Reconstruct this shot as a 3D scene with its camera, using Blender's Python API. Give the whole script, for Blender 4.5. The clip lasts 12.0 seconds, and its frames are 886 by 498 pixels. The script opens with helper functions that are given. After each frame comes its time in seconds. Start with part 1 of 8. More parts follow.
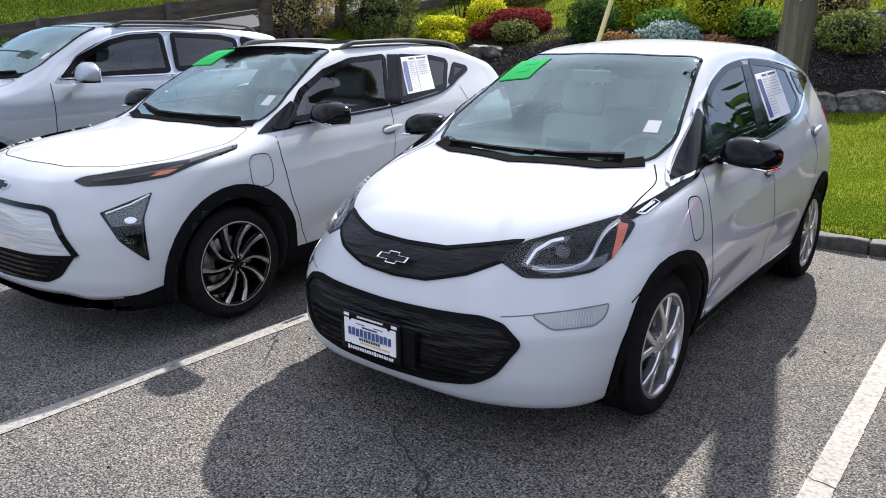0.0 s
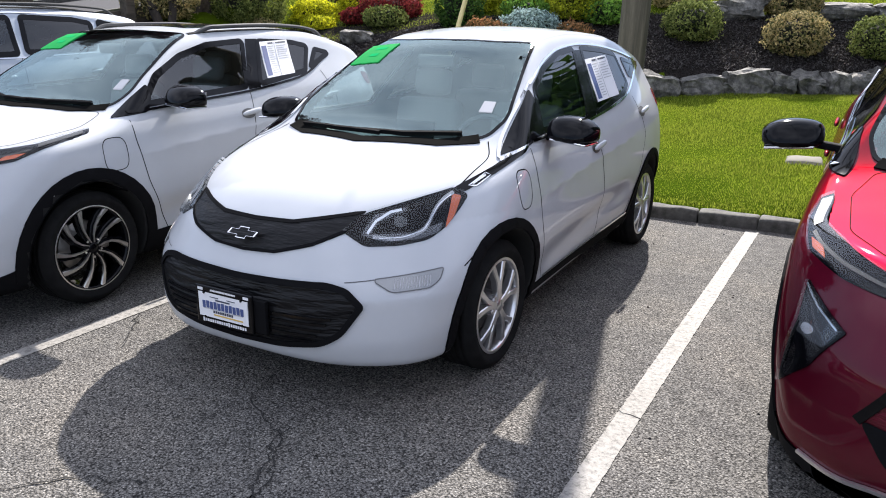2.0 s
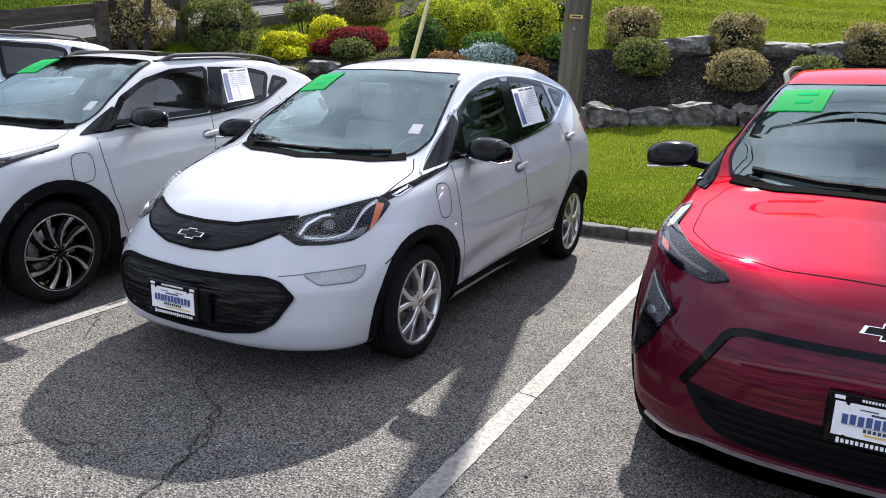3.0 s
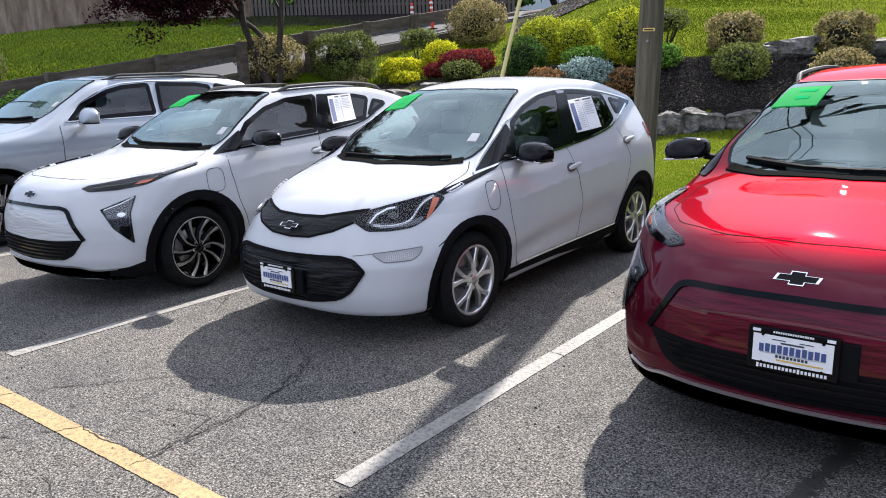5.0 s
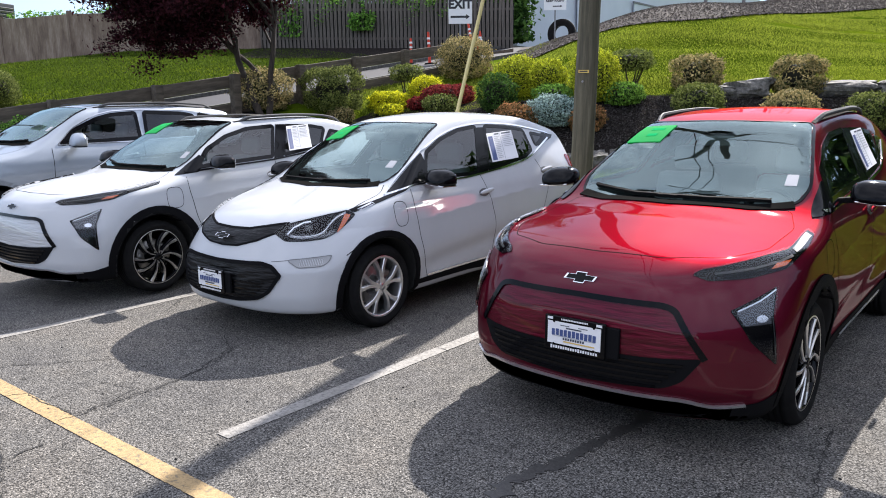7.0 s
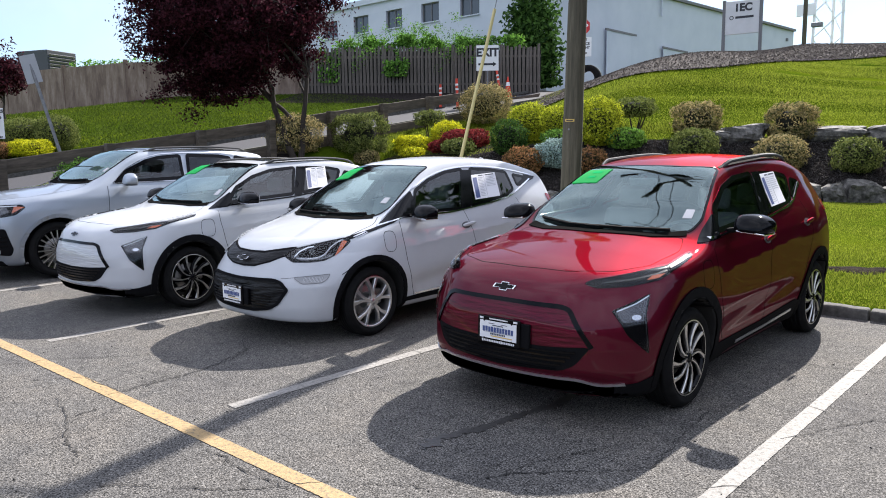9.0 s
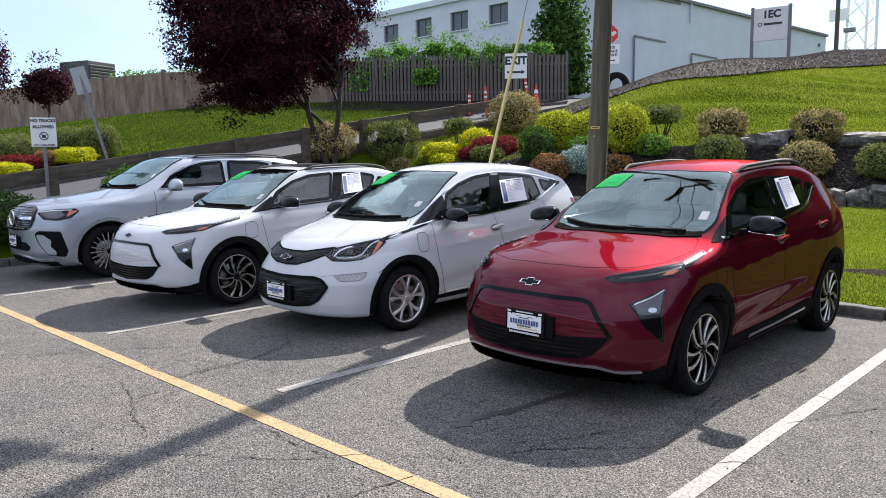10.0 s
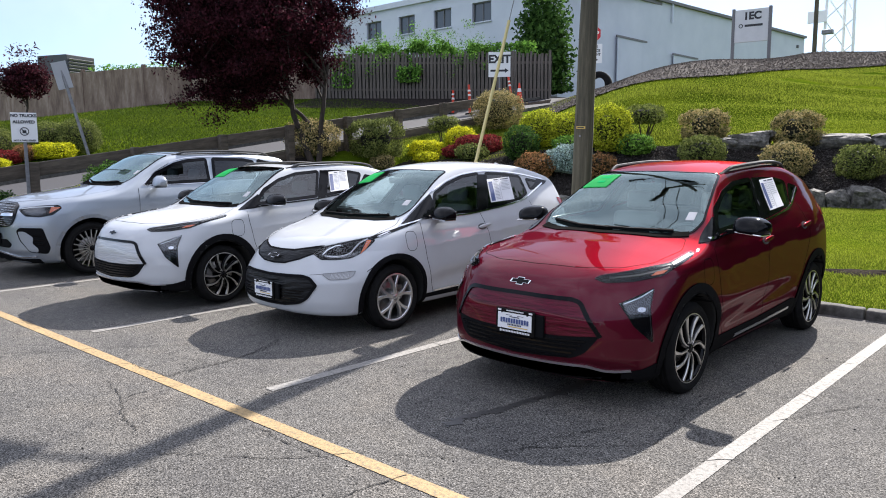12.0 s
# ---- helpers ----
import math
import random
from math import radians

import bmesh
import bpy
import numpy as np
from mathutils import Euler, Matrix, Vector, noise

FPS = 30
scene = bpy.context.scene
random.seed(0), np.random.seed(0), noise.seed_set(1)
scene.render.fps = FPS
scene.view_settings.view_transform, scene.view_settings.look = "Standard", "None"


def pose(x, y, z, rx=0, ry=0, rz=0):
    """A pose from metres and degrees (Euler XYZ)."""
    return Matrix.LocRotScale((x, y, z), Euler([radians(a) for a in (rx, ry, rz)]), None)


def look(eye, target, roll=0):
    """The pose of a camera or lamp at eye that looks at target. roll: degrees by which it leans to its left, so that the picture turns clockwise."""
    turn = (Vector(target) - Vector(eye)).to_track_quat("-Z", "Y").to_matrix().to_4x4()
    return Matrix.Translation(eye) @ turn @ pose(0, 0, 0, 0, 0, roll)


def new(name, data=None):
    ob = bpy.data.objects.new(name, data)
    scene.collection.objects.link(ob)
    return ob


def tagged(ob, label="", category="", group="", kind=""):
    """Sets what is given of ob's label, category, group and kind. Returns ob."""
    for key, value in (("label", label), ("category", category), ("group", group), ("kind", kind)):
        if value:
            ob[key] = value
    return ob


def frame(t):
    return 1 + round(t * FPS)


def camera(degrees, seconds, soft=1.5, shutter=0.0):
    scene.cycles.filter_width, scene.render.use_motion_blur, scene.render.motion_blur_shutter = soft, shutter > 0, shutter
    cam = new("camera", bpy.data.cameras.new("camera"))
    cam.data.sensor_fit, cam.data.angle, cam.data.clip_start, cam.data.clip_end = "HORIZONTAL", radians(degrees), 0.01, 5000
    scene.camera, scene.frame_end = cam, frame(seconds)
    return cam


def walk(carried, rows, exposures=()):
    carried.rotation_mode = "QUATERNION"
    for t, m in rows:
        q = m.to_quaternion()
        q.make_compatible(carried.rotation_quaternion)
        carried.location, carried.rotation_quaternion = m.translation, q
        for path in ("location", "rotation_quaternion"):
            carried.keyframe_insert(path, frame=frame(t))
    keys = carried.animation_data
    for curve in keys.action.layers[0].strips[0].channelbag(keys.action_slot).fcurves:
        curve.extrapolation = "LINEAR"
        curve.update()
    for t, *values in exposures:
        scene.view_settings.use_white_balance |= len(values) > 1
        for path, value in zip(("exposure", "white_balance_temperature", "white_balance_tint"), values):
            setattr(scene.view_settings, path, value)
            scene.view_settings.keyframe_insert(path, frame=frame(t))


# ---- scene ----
cam = camera(61.5, 12.0, 1.0)
PATH = [
    (0, (-0.197, 0.254, 1.615), (-1.388, 1.768, 1.078), 0.2),
    (0.5, (-0.192, 0.189, 1.626), (-1.379, 1.7, 1.071), -0.6),
    (1, (-0.132, 0.198, 1.606), (-1.187, 1.791, 1.015), -0.3),
    (1.5, (-0.106, 0.203, 1.593), (-1.06, 1.856, 0.993), 0.3),
    (2, (0.109, 0.148, 1.623), (-0.83, 1.819, 1.052), 0.7),
    (2.5, (0.394, 0.036, 1.617), (-0.544, 1.724, 1.097), 1.1),
    (3, (0.605, -0.169, 1.627), (-0.294, 1.548, 1.135), 1.6),
    (3.2, (0.749, -0.2, 1.617), (-0.127, 1.533, 1.137), 1.7),
    (4.8, (1.444, -0.566, 1.629), (0.302, 1.011, 1.17), -1.2),
    (5, (1.483, -0.632, 1.642), (0.278, 0.9, 1.194), -1.7),
    (5.5, (1.709, -0.609, 1.648), (0.455, 0.89, 1.222), -2.1),
    (6, (2.057, -0.596, 1.634), (0.807, 0.914, 1.233), -1.9),
    (6.5, (2.331, -0.686, 1.631), (1.09, 0.835, 1.246), -1.3),
    (7, (2.584, -0.78, 1.658), (1.341, 0.743, 1.29), -0.7),
    (7.2, (2.673, -0.793, 1.663), (1.427, 0.729, 1.304), -0.6),
    (8.8, (3.605, -1.276, 1.704), (2.286, 0.202, 1.431), -0.5),
    (9, (3.72, -1.315, 1.701), (2.385, 0.152, 1.439), -0.6),
    (9.5, (3.959, -1.477, 1.704), (2.589, -0.04, 1.459), -0.8),
    (10, (3.995, -1.645, 1.695), (2.604, -0.228, 1.452), -0.7),
    (10.5, (3.979, -1.724, 1.705), (2.585, -0.31, 1.459), -0.6),
    (11, (3.964, -1.734, 1.716), (2.583, -0.309, 1.468), -0.4),
    (11.5, (3.958, -1.721, 1.715), (2.594, -0.281, 1.464), -0.2),
    (12, (3.961, -1.71, 1.712), (2.607, -0.259, 1.462), -0.3),
]
walk(cam, [(t, look(eye, target, roll)) for t, eye, target, roll in PATH],
     [(0, 1.42), (3.2, 1.45), (5, 1.46), (7.2, 1.44), (9, 1.37), (12, 1.33)])

# ---- world, sun, exposure ----
SUN_AZ = Vector((-0.222, 0.975, 0.0)).normalized()
SUN_EL = radians(39)
world = bpy.data.worlds.new("sky")
scene.world = world
world.use_nodes = True
wn = world.node_tree.nodes
sky = wn.new("ShaderNodeTexSky")
sky.sky_type, sky.sun_disc = "NISHITA", False
sky.sun_elevation = SUN_EL
sky.sun_rotation = math.atan2(SUN_AZ.x, SUN_AZ.y)
sky.air_density, sky.dust_density, sky.ozone_density = 0.7, 0.2, 1.3
wn["Background"].inputs["Strength"].default_value = 0.072
# thin cloud over the blue; the thicker bright cover overhead is unseen, added as fill
wco, wno, wra, wmx = wn.new("ShaderNodeTexCoord"), wn.new("ShaderNodeTexNoise"), wn.new("ShaderNodeValToRGB"), wn.new("ShaderNodeMix")
wno.inputs["Scale"].default_value, wno.inputs["Detail"].default_value, wno.inputs["Roughness"].default_value = 2.2, 6.0, 0.55
wra.color_ramp.elements[0].position, wra.color_ramp.elements[1].position = 0.36, 0.66
wra.color_ramp.elements[0].color, wra.color_ramp.elements[1].color = (0.25, 0.25, 0.25, 1), (0.95, 0.95, 0.95, 1)
wmx.data_type = "RGBA"
wmx.inputs[7].default_value = (9.4, 9.9, 11.8, 1)
wl = world.node_tree.links
wl.new(wco.outputs["Generated"], wno.inputs["Vector"])
wl.new(wno.outputs["Fac"], wra.inputs["Fac"])
wse, wmr, wmu = wn.new("ShaderNodeSeparateXYZ"), wn.new("ShaderNodeMapRange"), wn.new("ShaderNodeMath")
wmr.inputs["From Min"].default_value, wmr.inputs["From Max"].default_value = 0.10, 0.55
wmr.inputs["To Min"].default_value, wmr.inputs["To Max"].default_value = 0.16, 1.0
wmu.operation = "MULTIPLY"
wl.new(wco.outputs["Generated"], wse.inputs[0])
wl.new(wse.outputs["Z"], wmr.inputs["Value"])
wl.new(wra.outputs["Color"], wmu.inputs[0])
wl.new(wmr.outputs["Result"], wmu.inputs[1])
wl.new(wmu.outputs[0], wmx.inputs["Factor"])
wl.new(sky.outputs[0], wmx.inputs[6])
wl.new(wmx.outputs[2], wn["Background"].inputs["Color"])
sun_dir = SUN_AZ * math.cos(SUN_EL) + Vector((0, 0, math.sin(SUN_EL)))
sun = new("sun", bpy.data.lights.new("sun", "SUN"))
sun.data.energy, sun.data.angle, sun.data.color = 4.1, radians(0.6), (1.0, 0.945, 0.89)
sun.matrix_world = look(sun_dir * 60, (0, 0, 0))


# ---- materials ----
def material(name, base=(0.5, 0.5, 0.5), rough=0.5, metal=0.0, coat=0.0, spec=0.5):
    m = bpy.data.materials.new(name)
    m.use_nodes = True
    b = m.node_tree.nodes["Principled BSDF"]
    b.inputs["Base Color"].default_value = (*base, 1)
    b.inputs["Roughness"].default_value = rough
    b.inputs["Metallic"].default_value = metal
    b.inputs["Coat Weight"].default_value = coat
    b.inputs["Coat Roughness"].default_value = 0.03
    b.inputs["Specular IOR Level"].default_value = spec
    return m


def noise_ramp(m, stops, scale, detail=6.0, rough=0.6, source="Object", socket="Base Color", stretch=None):
    """Colours a material by a noise through a ramp of (position, colour). Returns the ramp node."""
    nt = m.node_tree
    co = nt.nodes.new("ShaderNodeTexCoord")
    n = nt.nodes.new("ShaderNodeTexNoise")
    n.inputs["Scale"].default_value, n.inputs["Detail"].default_value, n.inputs["Roughness"].default_value = scale, detail, rough
    if stretch:
        mp = nt.nodes.new("ShaderNodeMapping")
        mp.inputs["Scale"].default_value = stretch
        nt.links.new(co.outputs[source], mp.inputs["Vector"])
        nt.links.new(mp.outputs[0], n.inputs["Vector"])
    else:
        nt.links.new(co.outputs[source], n.inputs["Vector"])
    r = nt.nodes.new("ShaderNodeValToRGB")
    while len(r.color_ramp.elements) < len(stops):
        r.color_ramp.elements.new(0.5)
    for el, (p, c) in zip(r.color_ramp.elements, stops):
        el.position = p
        el.color = (*c, 1) if len(c) == 3 else c
    nt.links.new(n.outputs["Fac"], r.inputs["Fac"])
    if socket:
        nt.links.new(r.outputs["Color"], nt.nodes["Principled BSDF"].inputs[socket])
    return r


def bumped(m, scale, strength, distance=0.01, detail=4.0, stretch=None, source="Object"):
    nt = m.node_tree
    co = nt.nodes.new("ShaderNodeTexCoord")
    n = nt.nodes.new("ShaderNodeTexNoise")
    n.inputs["Scale"].default_value, n.inputs["Detail"].default_value = scale, detail
    mp = nt.nodes.new("ShaderNodeMapping")
    mp.inputs["Scale"].default_value = stretch or (1, 1, 1)
    b = nt.nodes.new("ShaderNodeBump")
    b.inputs["Strength"].default_value, b.inputs["Distance"].default_value = strength, distance
    nt.links.new(co.outputs[source], mp.inputs["Vector"])
    nt.links.new(mp.outputs[0], n.inputs["Vector"])
    nt.links.new(n.outputs["Fac"], b.inputs["Height"])
    nt.links.new(b.outputs[0], nt.nodes["Principled BSDF"].inputs["Normal"])
    return m


def mixed(m, ramp_a, stops, scale, factor=0.5, mode="MULTIPLY", detail=4.0):
    """Lays a second, larger noise over a first ramp."""
    nt = m.node_tree
    r2 = noise_ramp(m, stops, scale, detail, socket=None)
    mx = nt.nodes.new("ShaderNodeMix")
    mx.data_type, mx.blend_type = "RGBA", mode
    mx.inputs["Factor"].default_value = factor
    nt.links.new(ramp_a.outputs["Color"], mx.inputs[6])
    nt.links.new(r2.outputs["Color"], mx.inputs[7])
    nt.links.new(mx.outputs[2], nt.nodes["Principled BSDF"].inputs["Base Color"])
    return mx


def glass_material(name, tint, rough=0.0, ior=1.5):
    """Thin pane: a tinted clear layer under a Fresnel gloss."""
    m = bpy.data.materials.new(name)
    m.use_nodes = True
    nt = m.node_tree
    nt.nodes.clear()
    out = nt.nodes.new("ShaderNodeOutputMaterial")
    mix = nt.nodes.new("ShaderNodeMixShader")
    clear = nt.nodes.new("ShaderNodeBsdfTransparent")
    clear.inputs["Color"].default_value = (*tint, 1)
    gloss = nt.nodes.new("ShaderNodeBsdfGlossy")
    gloss.inputs["Roughness"].default_value = rough
    # gloss grows towards grazing view, the same from both faces
    lw = nt.nodes.new("ShaderNodeLayerWeight")
    lw.inputs["Blend"].default_value = 0.5
    pw, ma = nt.nodes.new("ShaderNodeMath"), nt.nodes.new("ShaderNodeMath")
    pw.operation, ma.operation = "POWER", "MULTIPLY_ADD"
    pw.inputs[1].default_value = 5.0
    f0 = ((ior - 1) / (ior + 1)) ** 2
    ma.inputs[1].default_value, ma.inputs[2].default_value = 1 - f0, f0
    nt.links.new(lw.outputs["Facing"], pw.inputs[0])
    nt.links.new(pw.outputs[0], ma.inputs[0])
    nt.links.new(ma.outputs[0], mix.inputs[0])
    nt.links.new(clear.outputs[0], mix.inputs[1])
    nt.links.new(gloss.outputs[0], mix.inputs[2])
    nt.links.new(mix.outputs[0], out.inputs["Surface"])
    return m


white_paint = material("white_paint", (0.80, 0.81, 0.82), 0.5, 0.0, 0.8, 0.0)
noise_ramp(white_paint, [(0.3, (0.49, 0.505, 0.53)), (0.7, (0.52, 0.535, 0.56))], 3.0)
red_paint = material("red_paint", (0.10, 0.0002, 0.012), 0.44, 0.7, 0.52, 0.0)
red_paint.node_tree.nodes["Principled BSDF"].inputs["Specular Tint"].default_value = (0.78, 0.34, 0.40, 1)
noise_ramp(red_paint, [(0.35, (0.078, 0.0046, 0.0145)), (0.65, (0.115, 0.0072, 0.0210))], 900.0, 2.0)
silver_paint = material("silver_paint", (0.42, 0.45, 0.50), 0.42, 0.75, 1.0)
noise_ramp(silver_paint, [(0.35, (0.30, 0.335, 0.385)), (0.65, (0.36, 0.395, 0.445))], 700.0, 2.0)
black_plastic = material("black_plastic", (0.007, 0.007, 0.008), 0.75, spec=0.05)
bumped(black_plastic, 400.0, 0.25, 0.002)
gloss_black = material("gloss_black", (0.003, 0.003, 0.004), 0.08, 0.0, 0.0, 0.16)
cowl_black = material("cowl_black", (0.004, 0.004, 0.004), 1.0, spec=0.03)
rail_metal = material("rail_metal", (0.070, 0.070, 0.073), 0.65, 0.0, spec=0.12)
seam_dark = material("seam_dark", (0.006, 0.006, 0.006), 0.9, spec=0.05)
rubber = material("rubber", (0.014, 0.014, 0.015), 0.85, spec=0.12)
noise_ramp(rubber, [(0.3, (0.006, 0.006, 0.0065)), (0.7, (0.013, 0.013, 0.013))], 14.0)
bumped(rubber, 60.0, 0.2, 0.003)
alloy = material("alloy", (0.62, 0.62, 0.63), 0.28, 0.9)
machined = material("machined_alloy", (0.66, 0.65, 0.64), 0.32, 1.0)
chrome = material("chrome", (0.80, 0.80, 0.82), 0.08, 1.0)
disc_metal = material("disc_metal", (0.32, 0.31, 0.30), 0.4, 1.0)
interior_dark = material("interior_dark", (0.06, 0.065, 0.07), 0.7)
seat_grey = material("seat_grey", (0.15, 0.155, 0.16), 0.8)
interior_grey = material("interior_grey", (0.50, 0.54, 0.53), 0.75)
liner_black = material("liner_black", (0.010, 0.010, 0.010), 0.9)
windshield_glass = glass_material("windshield_glass", (0.80, 0.93, 0.89), 0.0, 2.5)
windshield_glass.node_tree.nodes["Glossy BSDF"].inputs["Color"].default_value = (0.80, 0.98, 0.95, 1)
side_glass = glass_material("side_glass", (0.46, 0.52, 0.53), 0.0, 1.9)
privacy_glass = glass_material("privacy_glass", (0.12, 0.13, 0.14), 0.0, 1.8)
lens_glass = glass_material("lens_glass", (0.94, 0.95, 0.96), 0.0, 1.4)
lamp_silver = material("lamp_silver", (0.65, 0.66, 0.68), 0.18, 0.9)
lamp_white = material("lamp_white", (0.55, 0.57, 0.60), 0.2, 0.3, 0.6)
guide_dim = material("guide_dim", (0.03, 0.031, 0.033), 0.55, 0.2)
lamp_bezel = material("lamp_bezel", (0.10, 0.103, 0.11), 0.25, 0.8)
fog_clear = material("fog_clear", (0.26, 0.265, 0.27), 0.22, 0.5, 0.6)
guide_silver = material("guide_silver", (0.34, 0.345, 0.355), 0.25, 0.9)
lamp_dim = material("lamp_dim", (0.055, 0.057, 0.06), 0.25, 0.6)
amber = material("amber_lens", (0.52, 0.085, 0.012), 0.15, 0.0, 1.0)
red_lens = material("red_lens", (0.20, 0.008, 0.010), 0.2, 0.0, 0.4)
paper_white = material("paper_white", (0.78, 0.78, 0.80), 0.6)
paper_green = material("paper_green", (0.014, 0.33, 0.075), 0.9, spec=0.1)
ink_dark = material("ink_dark", (0.03, 0.035, 0.06), 0.6)
ink_blue = material("ink_blue", (0.05, 0.08, 0.22), 0.5)
ink_grey = material("ink_grey", (0.45, 0.45, 0.47), 0.6)
ink_gold = material("ink_gold", (0.62, 0.42, 0.10), 0.5)
ink_red = material("ink_red", (0.60, 0.02, 0.02), 0.5)


# ---- mesh helpers ----
def mesh_of(name, verts, faces, mat, smooth=False, normals=None):
    me = bpy.data.meshes.new(name)
    me.from_pydata([tuple(v) for v in verts], [], [tuple(f) for f in faces])
    if mat:
        me.materials.append(mat)
    if smooth or normals is not None:
        me.polygons.foreach_set("use_smooth", [True] * len(me.polygons))
    if normals is not None:
        me.normals_split_custom_set_from_vertices([tuple(n) for n in normals])
    me.update()
    return me


def mesh_bm(name, bm, mat, smooth=False):
    me = bpy.data.meshes.new(name)
    bmesh.ops.recalc_face_normals(bm, faces=bm.faces[:])
    bm.to_mesh(me)
    bm.free()
    if mat:
        me.materials.append(mat)
    if smooth:
        me.polygons.foreach_set("use_smooth", [True] * len(me.polygons))
    return me


def part(name, data, mat, parent, label="", smooth=False):
    """Links a bmesh or a mesh as one part under a thing or a part."""
    if isinstance(data, bmesh.types.BMesh):
        data = mesh_bm(name, data, mat, smooth)
    ob = new(name, data)
    ob.parent = parent
    if label:
        ob["label"] = label
    return ob


def thing(name, m, label, category, group="", kind=""):
    ob = new(name)
    ob.matrix_basis = m
    ob.empty_display_size = 0.2
    return tagged(ob, label, category, group, kind)


def solid(name, data, mat, m, label, category, group="", kind="", smooth=False):
    if isinstance(data, bmesh.types.BMesh):
        data = mesh_bm(name, data, mat, smooth)
    ob = new(name, data)
    ob.matrix_basis = m
    return tagged(ob, label, category, group, kind)


def add_box(bm, size, at, rot=None, bevel=0.0):
    r = bmesh.ops.create_cube(bm, size=1.0)
    vs = r["verts"]
    bmesh.ops.scale(bm, verts=vs, vec=size)
    if bevel:
        es = list({e for v in vs for e in v.link_edges})
        rb = bmesh.ops.bevel(bm, geom=es, offset=bevel, segments=2, profile=0.5, affect="EDGES")
        vs = list(set(rb["verts"]) | {v for v in vs if v.is_valid})
    if rot is not None:
        bmesh.ops.rotate(bm, verts=vs, cent=(0, 0, 0), matrix=rot)
    bmesh.ops.translate(bm, verts=vs, vec=at)
    return vs


def box_bm(size, at=(0, 0, 0), rot=None, bevel=0.0):
    bm = bmesh.new()
    add_box(bm, size, at, rot, bevel)
    return bm


def add_tube(bm, a, b, r1, r2, seg=10, caps=True):
    a, b = Vector(a), Vector(b)
    d = b - a
    q = d.to_track_quat("Z", "Y").to_matrix().to_4x4()
    m = Matrix.Translation((a + b) / 2) @ q
    bmesh.ops.create_cone(bm, cap_ends=caps, segments=seg, radius1=r1, radius2=r2, depth=d.length, matrix=m)


def tube_bm(a, b, r1, r2=None, seg=10):
    bm = bmesh.new()
    add_tube(bm, a, b, r1, r1 if r2 is None else r2, seg)
    return bm


def lathe(profile, seg, axis="x"):
    """Turns (radius, along) points round an axis. Returns vertices and faces."""
    vs, fs = [], []
    n = len(profile)
    for i in range(seg):
        a = 2 * math.pi * i / seg
        for r, h in profile:
            vs.append((h, r * math.cos(a), r * math.sin(a)) if axis == "x" else (r * math.cos(a), r * math.sin(a), h))
    for i in range(seg):
        j = (i + 1) % seg
        for k in range(n - 1):
            fs.append((i * n + k, i * n + k + 1, j * n + k + 1, j * n + k))
    return vs, fs


def curve(*pts):
    """A smooth monotone curve through (t, value) points, for arrays."""
    t = np.array([p[0] for p in pts], float)
    v = np.array([p[1] for p in pts], float)
    h, d = np.diff(t), np.diff(v) / np.diff(t)
    m = np.zeros(len(t))
    m[0], m[-1] = d[0], d[-1]
    for i in range(1, len(t) - 1):
        if d[i - 1] * d[i] > 0:
            w1, w2 = 2 * h[i] + h[i - 1], h[i] + 2 * h[i - 1]
            m[i] = (w1 + w2) / (w1 / d[i - 1] + w2 / d[i])

    def value(s):
        s = np.clip(np.asarray(s, float), t[0], t[-1])
        i = np.clip(np.searchsorted(t, s) - 1, 0, len(h) - 1)
        u = (s - t[i]) / h[i]
        return ((1 + 2 * u) * (1 - u) ** 2 * v[i] + u * (1 - u) ** 2 * h[i] * m[i]
                + u * u * (3 - 2 * u) * v[i + 1] + u * u * (u - 1) * h[i] * m[i + 1])
    return value


def smax(a, b, k):
    h = np.clip(0.5 + 0.5 * (a - b) / k, 0, 1)
    return b + (a - b) * h + k * h * (1 - h)


def bump01(s, lo, hi, soft):
    """1 between lo and hi, falling smoothly to 0 outside."""
    a = np.clip((s - lo + soft) / soft, 0, 1)
    b = np.clip((hi + soft - s) / soft, 0, 1)
    return a * a * (3 - 2 * a) * b * b * (3 - 2 * b)


def fillet(pts, r=0.03, n=5, closed=True):
    """A polygon or line with rounded corners; a point may carry its own radius as a third value."""
    out = []
    m = len(pts)
    for i in range(m):
        p = Vector(pts[i][:2])
        rr = pts[i][2] if len(pts[i]) > 2 else r
        if (not closed and i in (0, m - 1)) or rr <= 0:
            out.append(p)
            continue
        a, b = Vector(pts[i - 1][:2]) - p, Vector(pts[(i + 1) % m][:2]) - p
        k = min(rr, a.length * 0.48, b.length * 0.48)
        p0, p1 = p + a.normalized() * k, p + b.normalized() * k
        for j in range(n + 1):
            s = j / n
            out.append(p0 * (1 - s) ** 2 + p * 2 * s * (1 - s) + p1 * s * s)
    return out


def resample(pts, step, closed=True):
    out = []
    m = len(pts)
    for i in range(m if closed else m - 1):
        a, b = Vector(pts[i]), Vector(pts[(i + 1) % m])
        k = max(1, int((b - a).length / step))
        out += [a + (b - a) * (j / k) for j in range(k)]
    if not closed:
        out.append(Vector(pts[-1]))
    return out


# ---- car bodies: a solid bounded by side, top, nose and tail surfaces ----
from mathutils.bvhtree import BVHTree


Q2 = math.sqrt(0.5)


